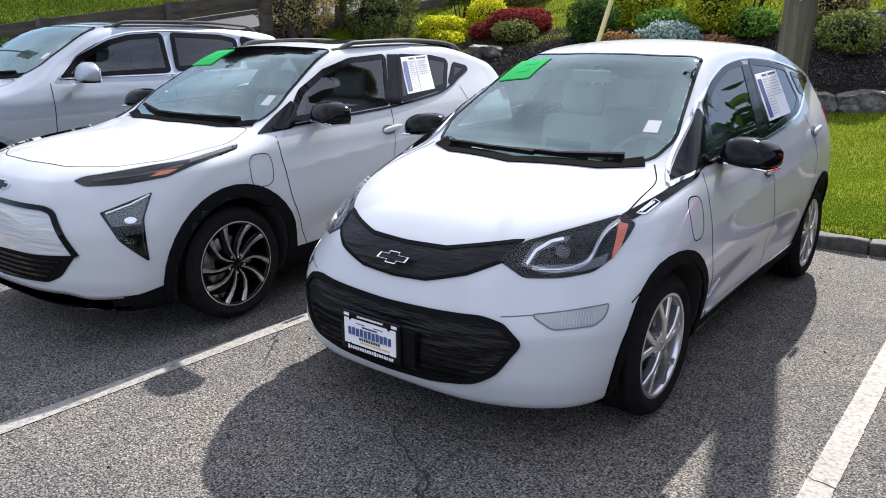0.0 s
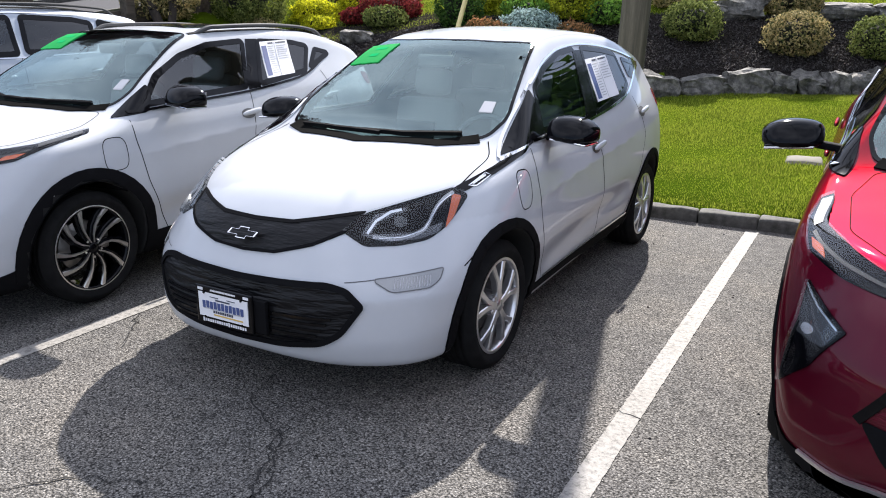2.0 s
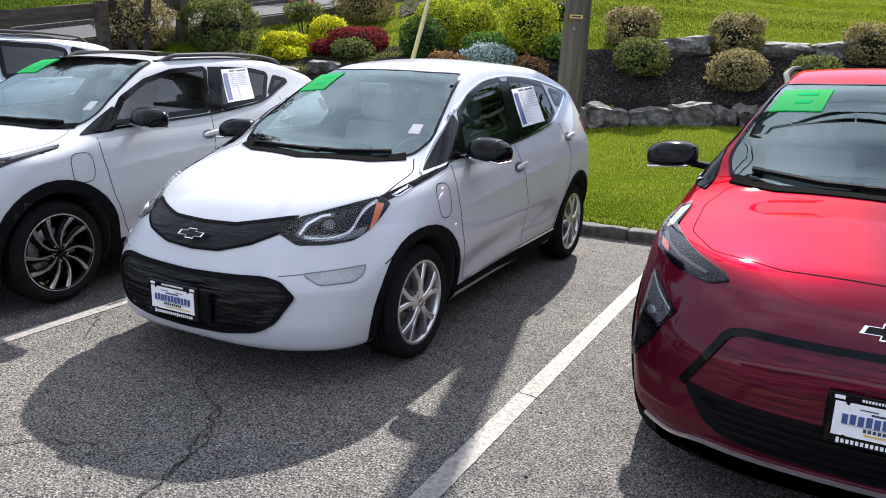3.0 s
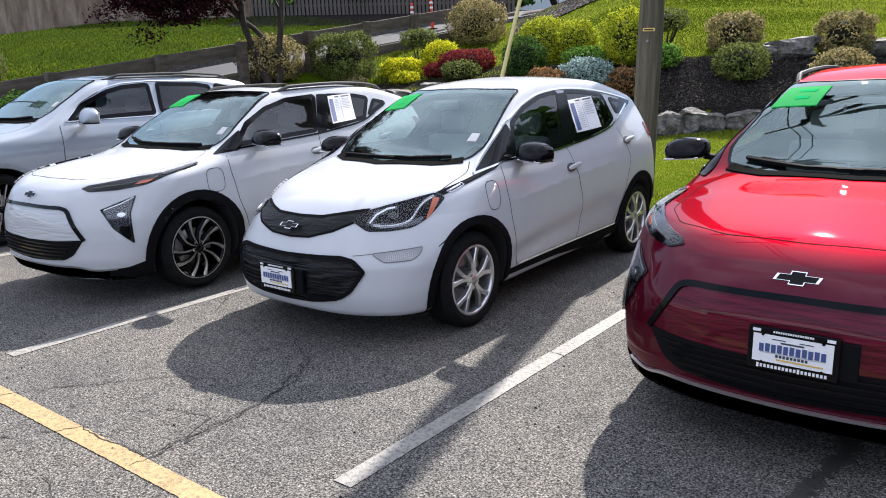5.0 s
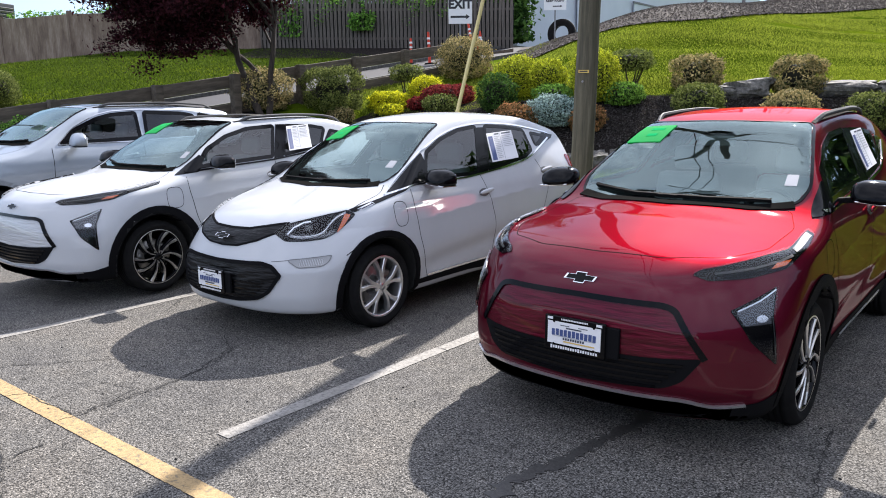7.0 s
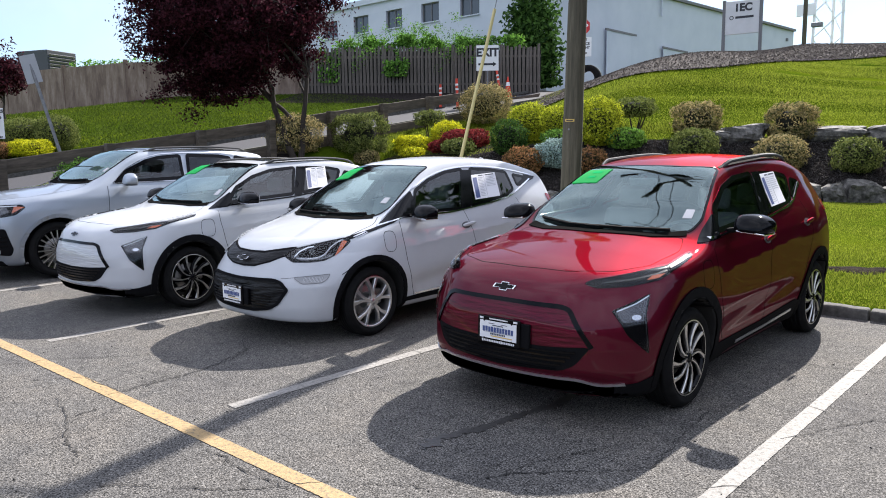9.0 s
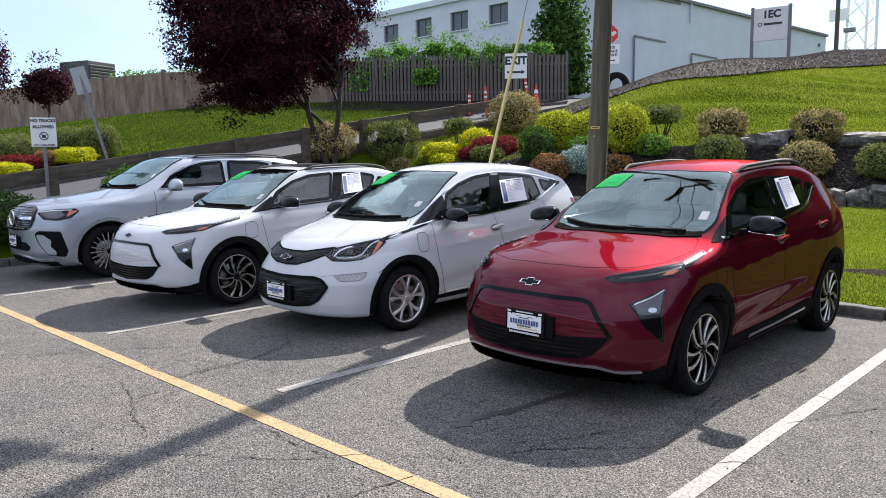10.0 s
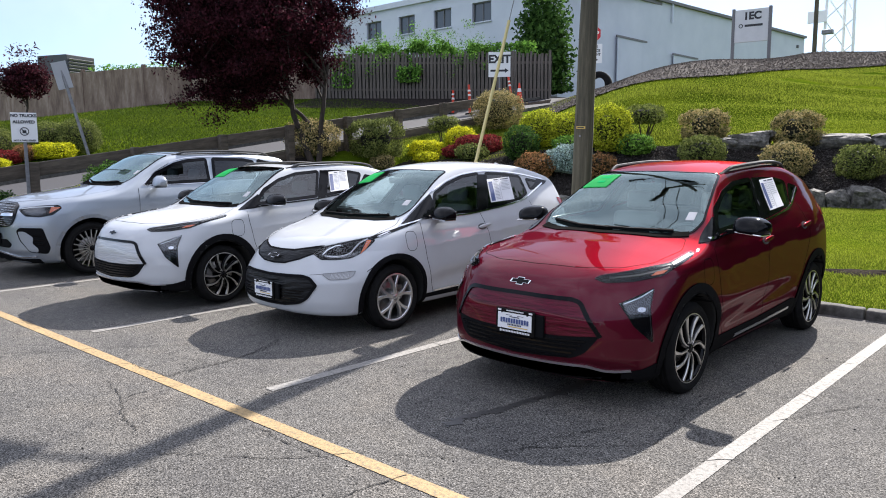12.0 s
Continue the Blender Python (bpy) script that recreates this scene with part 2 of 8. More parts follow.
class Shell:
    def __init__(self, spec):
        self.s = spec
        step = spec["step"]
        L, hw, H = spec["length"], spec["half"] + 0.08, spec["height"] + 0.08
        xs = np.arange(-hw, hw + step, step)
        xs = xs - xs.mean()
        ys = np.arange(-0.08, L + 0.1, step)
        zs = np.arange(0.06, H, step)
        X, Y, Z = np.meshgrid(xs, ys, zs, indexing="ij")
        f = self.field(X, Y, Z)
        inside = f < 0
        cs = np.zeros(np.array(f.shape) - 1, int)
        for i in (0, 1):
            for j in (0, 1):
                for k in (0, 1):
                    cs += inside[i:f.shape[0] - 1 + i, j:f.shape[1] - 1 + j, k:f.shape[2] - 1 + k]
        act = (cs > 0) & (cs < 8)
        idx = -np.ones(act.shape, int)
        cells = np.argwhere(act)
        idx[act] = np.arange(len(cells))
        P = np.stack([xs[cells[:, 0]] + step / 2, ys[cells[:, 1]] + step / 2, zs[cells[:, 2]] + step / 2], 1)
        for _ in range(6):
            g, v = self.slope(P)
            stepv = -(v / np.maximum((g * g).sum(1), 0.05))[:, None] * g
            ln = np.linalg.norm(stepv, axis=1, keepdims=True)
            P = P + stepv * np.minimum(1, 0.03 / np.maximum(ln, 1e-9))
        quads = []
        for ax in range(3):
            sl0 = [slice(None)] * 3
            sl1 = [slice(None)] * 3
            sl0[ax], sl1[ax] = slice(0, -1), slice(1, None)
            chg = inside[tuple(sl0)] != inside[tuple(sl1)]
            e = np.argwhere(chg)
            o = [a for a in range(3) if a != ax]
            e = e[(e[:, o[0]] > 0) & (e[:, o[1]] > 0) & (e[:, o[0]] < f.shape[o[0]] - 1) & (e[:, o[1]] < f.shape[o[1]] - 1)]
            q = []
            for da, db in ((0, 0), (-1, 0), (-1, -1), (0, -1)):
                c = e.copy()
                c[:, o[0]] += da
                c[:, o[1]] += db
                q.append(idx[c[:, 0], c[:, 1], c[:, 2]])
            q = np.stack(q, 1)
            flip = inside[e[:, 0], e[:, 1], e[:, 2]]
            if ax == 1:
                flip = ~flip
            q[~flip] = q[~flip][:, ::-1]
            quads.append(q)
        self.P = P
        self.Q = np.concatenate(quads)
        g, _ = self.slope(P)
        self.N = g / np.maximum(np.linalg.norm(g, axis=1, keepdims=True), 1e-9)
        self.tree = BVHTree.FromPolygons([Vector(p) for p in P], [tuple(int(i) for i in q) for q in self.Q])

    def field(self, X, Y, Z):
        s = self.s
        A = np.abs(X)
        side = A - s["side"](Y, Z)
        T = s["top"](A, Y)
        dT = (s["top"](A, Y + 0.01) - s["top"](A, Y - 0.01)) / 0.02
        top = (Z - T) / np.sqrt(1 + dT * dT)
        fr = s["nose"](A, Z) - Y
        fr = fr / np.sqrt(1 + ((s["nose"](A + 0.01, Z) - s["nose"](A - 0.01, Z)) / 0.02) ** 2)
        re = Y - s["tail"](A, Z)
        f = smax(side, top, s.get("edge", 0.09))
        f = smax(f, fr, s.get("corner", 0.10))
        f = smax(f, re, 0.10)
        f = smax(f, s["floor"](Y) - Z, 0.05)
        for hy in s["hubs"]:
            cyl = np.maximum(np.hypot(Y - hy, Z - s["wheel_r"]) - s["arch_r"], 0.52 - A)
            f = smax(f, -cyl, 0.012)
        return f

    def slope(self, P):
        e = 0.004
        v = self.field(P[:, 0], P[:, 1], P[:, 2])
        g = np.stack([(self.field(P[:, 0] + e * (a == 0), P[:, 1] + e * (a == 1), P[:, 2] + e * (a == 2))
                       - self.field(P[:, 0] - e * (a == 0), P[:, 1] - e * (a == 1), P[:, 2] - e * (a == 2))) / (2 * e) for a in range(3)], 1)
        return g, v

    def drop(self, p, view):
        """The place on the shell under a point (a, b) of a view: side (y, z), mirror side, front (x, z), rear, top (x, y)."""
        a, b = p
        o, d = {"side": ((2.5, a, b), (-1, 0, 0)), "mirror": ((-2.5, a, b), (1, 0, 0)), "front": ((a, -2, b), (0, 1, 0)),
                "rear": ((a, 9, b), (0, -1, 0)), "top": ((a, b, 4), (0, 0, -1)),
                "corner": ((a * Q2 + 2 * Q2, a * Q2 - 2 * Q2, b), (-Q2, Q2, 0)),
                "corner_mirror": ((-a * Q2 - 2 * Q2, a * Q2 - 2 * Q2, b), (Q2, Q2, 0))}[view]
        hit, nor, _, _ = self.tree.ray_cast(Vector(o), Vector(d))
        if hit is None:
            hit, nor, _, _ = self.tree.find_nearest(Vector(o) + Vector(d) * 2.0)
        return hit

    def lay(self, pts, view, off):
        """Points of a view laid on the shell, off metres proud, with normals."""
        P = np.array([self.drop(p, view) for p in pts])
        g, _ = self.slope(P)
        n = g / np.maximum(np.linalg.norm(g, axis=1, keepdims=True), 1e-9)
        return P + n * off, n

    def patch(self, poly, view, off=0.004, grid=0.05, skirt=0.012):
        """A panel with the outline poly, bent to the shell. Returns vertices, faces and normals."""
        bm = bmesh.new()
        poly = [Vector(p) for p in poly]
        bm.faces.new([bm.verts.new((p.x, p.y, 0)) for p in poly])
        bmesh.ops.triangulate(bm, faces=bm.faces[:])
        for ax in (0, 1):
            lo, hi = min(p[ax] for p in poly), max(p[ax] for p in poly)
            k = int((hi - lo) / grid)
            for i in range(1, k + 1):
                c = [0, 0, 0]
                n = [0, 0, 0]
                c[ax], n[ax] = lo + (hi - lo) * i / (k + 1), 1
                bmesh.ops.bisect_plane(bm, geom=bm.verts[:] + bm.edges[:] + bm.faces[:], plane_co=c, plane_no=n)
        bm.verts.index_update()
        flat = [(v.co.x, v.co.y) for v in bm.verts]
        faces = [[v.index for v in f.verts] for f in bm.faces]
        rim = [(e.verts[0].index, e.verts[1].index) for e in bm.edges if len(e.link_faces) == 1]
        bm.free()
        P, N = self.lay(flat, view, off)
        fv = np.cross(P[faces[0][1]] - P[faces[0][0]], P[faces[0][2]] - P[faces[0][0]])
        if fv @ N[faces[0][0]] < 0:
            faces = [f[::-1] for f in faces]
        n = len(P)
        low = {}
        V, M = list(P), list(N)
        for a, b in rim:
            for i in (a, b):
                if i not in low:
                    low[i] = len(V)
                    V.append(P[i] - N[i] * (off + skirt))
                    M.append(N[i])
            faces.append([a, b, low[b], low[a]])
        return V, faces, M

    def ribbon(self, line, view, width, off=0.003, closed=False, step=0.03, height=0.0):
        """A strip of that width along a line of a view, bent to the shell."""
        pts = resample([Vector(p) for p in line], step, closed)
        m = len(pts)
        left, right = [], []
        for i in range(m):
            a = pts[i - 1] if (closed or i > 0) else pts[i]
            b = pts[(i + 1) % m] if (closed or i < m - 1) else pts[i]
            t = (b - a)
            t = t.normalized() if t.length > 1e-6 else Vector((1, 0))
            nn = Vector((-t.y, t.x)) * (width / 2)
            left.append(pts[i] + nn)
            right.append(pts[i] - nn)
        PL, NL = self.lay(left, view, off)
        PR, NR = self.lay(right, view, off)
        V = list(PL) + list(PR)
        N = list(NL) + list(NR)
        F = []
        for i in range(m if closed else m - 1):
            j = (i + 1) % m
            F.append((i, j, m + j, m + i))
        c = np.cross(V[F[0][1]] - V[F[0][0]], V[F[0][2]] - V[F[0][0]])
        if c @ N[F[0][0]] < 0:
            F = [f[::-1] for f in F]
        if height:
            base = len(V)
            V += [p - n * height for p, n in zip(V[:base], N[:base])]
            N += N[:base]
            for i in range(m if closed else m - 1):
                j = (i + 1) % m
                F += [(i, base + i, base + j, j), (m + j, base + m + j, base + m + i, m + i)]
        return V, F, N


def inside_poly(poly, a, b):
    """Which points (a, b) lie in the polygon."""
    r = np.zeros(a.shape, bool)
    n = len(poly)
    for i in range(n):
        (x1, y1), (x2, y2) = poly[i][:2], poly[(i + 1) % n][:2]
        c = (y1 > b) != (y2 > b)
        with np.errstate(divide="ignore", invalid="ignore"):
            r ^= c & (a < (x2 - x1) * (b - y1) / (y2 - y1) + x1)
    return r


def shell_piece(sh, keep, mat, name, push=0.0):
    q = sh.Q[keep]
    used, inv = np.unique(q, return_inverse=True)
    return mesh_of(name, sh.P[used] + sh.N[used] * push, inv.reshape(q.shape), mat, normals=sh.N[used])


def door_sculpt(y, z, z_low, z_line, depth):
    """The doors' relief: a hollow above the sill that climbs rearwards, under a raised shoulder line."""
    along = bump01(y, 1.55, 2.75, 0.35)
    lift = 0.10 * (np.asarray(y) - 1.4)
    hollow = np.exp(-((z - z_low - lift) / 0.085) ** 2)
    ridge = np.exp(-np.abs(z - z_line - 0.07 * (np.asarray(y) - 1.4)) / 0.045)
    return along * (0.45 * depth * ridge - depth * hollow)


def small_ev_spec():
    Tc = curve((-0.3, 0.70), (0.10, 0.815), (0.3, 0.90), (0.6, 0.985), (0.95, 1.06), (1.10, 1.10), (1.5, 1.33), (1.92, 1.55), (2.2, 1.61),
               (2.6, 1.635), (3.1, 1.62), (3.6, 1.53), (3.88, 1.435), (3.98, 1.30), (4.1, 1.05), (4.25, 0.7))
    crown = curve((0, 0.09), (0.9, 0.10), (1.3, 0.09), (1.9, 0.10), (3.5, 0.10), (4.2, 0.08))
    wide = curve((0, 0.80), (0.3, 0.86), (0.9, 0.915), (2.0, 0.90), (3.3, 0.915), (3.8, 0.88), (4.2, 0.80))
    lean = curve((0.12, -0.11), (0.25, -0.06), (0.42, -0.02), (0.60, 0.0), (0.78, -0.008), (0.92, -0.03), (1.02, -0.065), (1.25, -0.19), (1.48, -0.325), (1.62, -0.42))
    rise = curve((0, 0.0), (1.2, 0.0), (3.4, 0.07), (4.1, 0.07))
    nose0 = curve((0.12, 0.10), (0.22, 0.04), (0.36, 0.0), (0.52, 0.01), (0.66, 0.06), (0.76, 0.11), (0.86, 0.22), (1.1, 0.60))
    tail0 = curve((0.15, 4.05), (0.35, 4.16), (0.7, 4.17), (0.95, 4.13), (1.3, 4.02), (1.5, 3.92), (1.7, 3.85))
    low = curve((0.52, 1.0), (0.62, 0.75), (0.80, 0.0))
    return dict(step=0.018, length=4.17, half=0.915, height=1.645, edge=0.055, corner=0.075, hubs=(0.87, 3.47), wheel_r=0.323, arch_r=0.383, track=0.865,
                top=lambda x, y: Tc(y) - crown(y) * (x / 0.9) ** 2,
                side=lambda y, z: wide(y) + lean(z - rise(y)) + door_sculpt(y, z, 0.40, 0.80, 0.020),
                nose=lambda x, z: nose0(z) + (0.70 - 0.22 * low(z)) * np.abs(x / 0.9) ** (3.0 + 0.5 * low(z)),
                tail=lambda x, z: tail0(z) - 0.25 * (x / 0.9) ** 3,
                floor=curve((0, 0.215), (0.5, 0.195), (4.2, 0.21)))


def crossover_spec(lift):
    Tc = curve((-0.3, 0.80), (0.08, 0.885), (0.3, 0.965), (0.7, 1.035), (1.1, 1.09), (1.22, 1.12), (1.6, 1.35), (2.0, 1.555 + 0.1 * lift), (2.3, 1.59 + 0.6 * lift),
               (2.8, 1.605 + lift), (3.3, 1.59 + lift), (3.8, 1.50 + lift), (4.0, 1.43 + 0.7 * lift), (4.12, 1.25), (4.22, 1.0), (4.4, 0.7))
    crown = curve((0, 0.09), (0.9, 0.09), (1.4, 0.08), (2.0, 0.09), (3.5, 0.09), (4.3, 0.08))
    wide = curve((0, 0.825), (0.3, 0.88), (0.9, 0.915), (2.0, 0.895), (3.5, 0.915), (4.0, 0.87), (4.35, 0.80))
    lean = curve((0.12, -0.11), (0.25, -0.06), (0.42, -0.02), (0.60, 0.0), (0.82, -0.008), (0.96, -0.03), (1.06, -0.065), (1.28, -0.19), (1.50, -0.315), (1.64, -0.41))
    rise = curve((0, 0.0), (1.2, 0.0), (3.4, 0.06), (4.3, 0.08))
    nose0 = curve((0.12, 0.12), (0.24, 0.05), (0.38, 0.0), (0.6, 0.0), (0.76, 0.035), (0.86, 0.08), (0.94, 0.17), (1.15, 0.55))
    tail0 = curve((0.15, 4.16), (0.35, 4.29), (0.7, 4.31), (0.95, 4.28), (1.3, 4.17), (1.5, 4.05), (1.7, 3.95))
    low = curve((0.50, 1.0), (0.62, 0.75), (0.86, 0.0))
    return dict(step=0.020, length=4.31, half=0.935, height=1.66, edge=0.06, corner=0.055, hubs=(0.915, 3.575), wheel_r=0.333, arch_r=0.392, track=0.868,
                top=lambda x, y: Tc(y) - crown(y) * (x / 0.9) ** 2,
                side=lambda y, z: wide(y) + lean(z - rise(y)) + door_sculpt(y, z, 0.42, 0.84, 0.022),
                nose=lambda x, z: nose0(z) + (0.56 - 0.13 * low(z)) * np.abs(x / 0.9) ** (3.2 + 0.4 * low(z)),
                tail=lambda x, z: tail0(z) - 0.25 * (x / 0.9) ** 3,
                floor=curve((0, 0.20), (0.5, 0.18), (4.3, 0.21)))


def luxury_suv_spec():
    Tc = curve((-0.3, 0.98), (0.08, 1.05), (0.35, 1.12), (0.9, 1.20), (1.35, 1.255), (1.46, 1.285), (1.9, 1.535), (2.3, 1.735), (2.6, 1.775),
               (3.2, 1.785), (3.9, 1.755), (4.5, 1.67), (4.7, 1.45), (4.85, 1.1), (5.0, 0.7))
    crown = curve((0, 0.08), (0.9, 0.08), (1.6, 0.07), (2.4, 0.08), (5.0, 0.08))
    wide = curve((0, 0.90), (0.3, 0.95), (0.9, 0.985), (2.2, 0.965), (3.8, 0.99), (4.5, 0.95), (4.95, 0.88))
    lean = curve((0.15, -0.11), (0.28, -0.06), (0.45, -0.02), (0.65, 0.0), (0.90, -0.008), (1.04, -0.03), (1.14, -0.065), (1.40, -0.19), (1.66, -0.31), (1.80, -0.40))
    rise = curve((0, 0.0), (1.2, 0.0), (3.4, 0.03), (4.3, 0.04))
    nose0 = curve((0.15, 0.12), (0.28, 0.05), (0.42, 0.0), (0.7, 0.0), (0.88, 0.03), (1.0, 0.10), (1.1, 0.22), (1.25, 0.55))
    tail0 = curve((0.2, 4.80), (0.4, 4.92), (0.8, 4.94), (1.1, 4.90), (1.5, 4.70), (1.8, 4.5))
    return dict(step=0.024, length=4.94, half=0.99, height=1.83, edge=0.065, hubs=(0.965, 3.935), wheel_r=0.38, arch_r=0.445, track=0.935,
                top=lambda x, y: Tc(y) - crown(y) * (x / 0.95) ** 2,
                side=lambda y, z: wide(y) + lean(z - rise(y)),
                nose=lambda x, z: nose0(z) + 0.46 * np.abs(x / 0.95) ** 3.6,
                tail=lambda x, z: tail0(z) - 0.25 * (x / 0.9) ** 3,
                floor=curve((0, 0.22), (0.5, 0.20), (4.9, 0.24)))


MIRRORED = {"side": "mirror", "corner": "corner_mirror", "front": "front", "top": "top"}


def wheel_meshes(style, r, rim_r):
    """The meshes of a wheel whose axle runs along x, outer face towards +x, with the face at x = 0."""
    w = 0.215
    tyre_prof = [(rim_r - 0.004, -0.012), (rim_r + 0.012, -0.002), (rim_r + 0.03, 0.006), ((rim_r + r) / 2, 0.010), (r - 0.03, 0.004), (r - 0.012, -0.012), (r - 0.003, -0.028)]
    for k in range(5):
        a = -0.028 - k * (w - 0.045) / 5
        b = a - (w - 0.045) / 5
        tyre_prof += [(r, a - 0.003), (r, b + 0.009), (r - 0.008, b + 0.006), (r - 0.008, b + 0.001)]
    tyre_prof += [(r - 0.006, -w + 0.012), (r - 0.03, -w + 0.002), (rim_r, -w + 0.01)]
    V, F = lathe(tyre_prof, 56)
    tyre = mesh_of("tyre", V, F, rubber, True)
    barrel = [(rim_r + 0.002, -0.006), (rim_r - 0.008, -0.003), (rim_r - 0.016, -0.008), (rim_r - 0.022, -0.03), (rim_r - 0.03, -0.18), (rim_r, -0.20)]
    V, F = lathe(barrel, 48)
    rim = mesh_of("wheel", V, F, {"twin": alloy, "turbine": gloss_black, "fine": gloss_black}[style], True)
    V, F = lathe([(0.02, -0.115), (0.15, -0.115), (0.155, -0.12), (0.155, -0.135), (0.02, -0.14)], 40)
    disc = mesh_of("brake_disc", V, F, disc_metal, True)
    V, F = lathe([(0.001, 0.0), (0.028, -0.002), (0.034, -0.008), (0.036, -0.03)], 24)
    cap = mesh_of("centre_cap", V, F, gloss_black if style != "twin" else alloy, True)
    spokes = []

    def blade(path, widths, top, depth, mat, name):
        """A bevelled bar along a path of (radius, angle), its face at x = top."""
        bm = bmesh.new()
        rows = []
        n = len(path)
        P = [Vector((0, rr * math.cos(a), rr * math.sin(a))) for rr, a in path]
        for i in range(n):
            t = (P[min(i + 1, n - 1)] - P[max(i - 1, 0)]).normalized()
            side = Vector((0, -t.z, t.y))
            wd = widths[i]
            tp = top[i]
            rows.append([bm.verts.new(P[i] + side * s * wd + Vector((tp - dd, 0, 0))) for s, dd in ((-1, depth), (-1, 0.006), (-0.72, 0), (0.72, 0), (1, 0.006), (1, depth))])
        for i in range(n - 1):
            for k in range(5):
                bm.faces.new((rows[i][k], rows[i][k + 1], rows[i + 1][k + 1], rows[i + 1][k]))
        return mesh_bm(name, bm, mat, False)

    if style == "twin":
        for k in range(5):
            a0 = math.pi / 2 + k * 2 * math.pi / 5
            for s in (-1, 1):
                path = [(0.03, a0 + s * 0.25), (0.075, a0 + s * 0.10), (0.13, a0 + s * 0.13), (0.18, a0 + s * 0.22), (rim_r - 0.012, a0 + s * 0.27)]
                spokes.append(blade(path, [0.012, 0.013, 0.014, 0.016, 0.020], [-0.004, -0.003, -0.004, -0.008, -0.012], 0.035, alloy, "spoke"))
            spokes.append(blade([(0.03, a0 + 0.628), (0.07, a0 + 0.628)], [0.022, 0.012], [-0.006, -0.014], 0.03, alloy, "spoke"))
    elif style == "turbine":
        for k in range(5):
            a0 = math.pi / 2 + k * 2 * math.pi / 5
            for s, sweep in ((0.0, -0.34), (0.56, -0.20)):
                path = [(0.035, a0 + s), (0.08, a0 + s - 0.02), (0.13, a0 + s + sweep * 0.40), (0.18, a0 + s + sweep * 0.85), (rim_r - 0.008, a0 + s + sweep * 1.35)]
                spokes.append(blade(path, [0.014, 0.014, 0.016, 0.020, 0.026], [-0.012, -0.011, -0.012, -0.014, -0.016], 0.035, gloss_black, "spoke"))
                edge = [(q, a - 0.009 / q) for q, a in path]
                spokes.append(blade(edge, [0.003, 0.0055, 0.0075, 0.010, 0.016], [-0.004, -0.003, -0.003, -0.004, -0.005], 0.014, machined, "spoke_face"))
        V, F = lathe([(rim_r - 0.010, -0.006), (rim_r - 0.004, -0.002), (rim_r + 0.001, -0.004)], 48)
        spokes.append(mesh_of("rim_edge", V, F, machined, True))
    else:
        for k in range(20):
            a0 = math.pi / 2 + k * 2 * math.pi / 20
            path = [(0.04, a0), (0.12, a0 + 0.02), (rim_r - 0.010, a0 + 0.02)]
            spokes.append(blade(path, [0.006, 0.007, 0.009], [-0.012, -0.008, -0.010], 0.03, machined, "spoke"))
    nuts = []
    for k in range(5):
        a = math.pi / 2 + (k + 0.5) * 2 * math.pi / 5
        c = Vector((-0.022, 0.055 * math.cos(a), 0.055 * math.sin(a)))
        nuts.append(mesh_bm("wheel_nut", tube_bm(c, c + Vector((0.014, 0, 0)), 0.009, 0.008, 6), machined))
    caliper = mesh_bm("brake_caliper", box_bm((0.05, 0.09, 0.15), (-0.10, 0.12, 0.03), None, 0.015), disc_metal)
    hub = mesh_bm("hub", tube_bm((-0.14, 0, 0), (-0.02, 0, 0), 0.085, 0.06, 20), gloss_black if style != "twin" else alloy, False)
    return dict(tyre=tyre, rim=rim, disc=disc, cap=cap, spokes=spokes, nuts=nuts, caliper=caliper, hub=hub)


def put_wheel(car, ms, at, outer):
    ob = part("wheel", ms["rim"], None, car)
    ob.matrix_basis = pose(*at, 0, 0, 0 if outer > 0 else 180)
    part("tyre", ms["tyre"], None, ob, "black rubber tyre")
    for key, nm in (("disc", "brake_disc"), ("cap", "centre_cap"), ("caliper", "brake_caliper"), ("hub", "hub")):
        part(nm, ms[key], None, ob)
    for me in ms["spokes"]:
        part(me.name.split(".")[0], me, None, ob)
    for me in ms["nuts"]:
        part("wheel_nut", me, None, ob)
    return ob


def flat_bars(rows, mat, parent, name, y=0.0):
    """Writing that cannot be read, as thin bars (x, z, width, height) on a board that faces -y."""
    for x, z, w, h in rows:
        part(name, box_bm((w, 0.002, h), (x, y, z)), mat, parent)


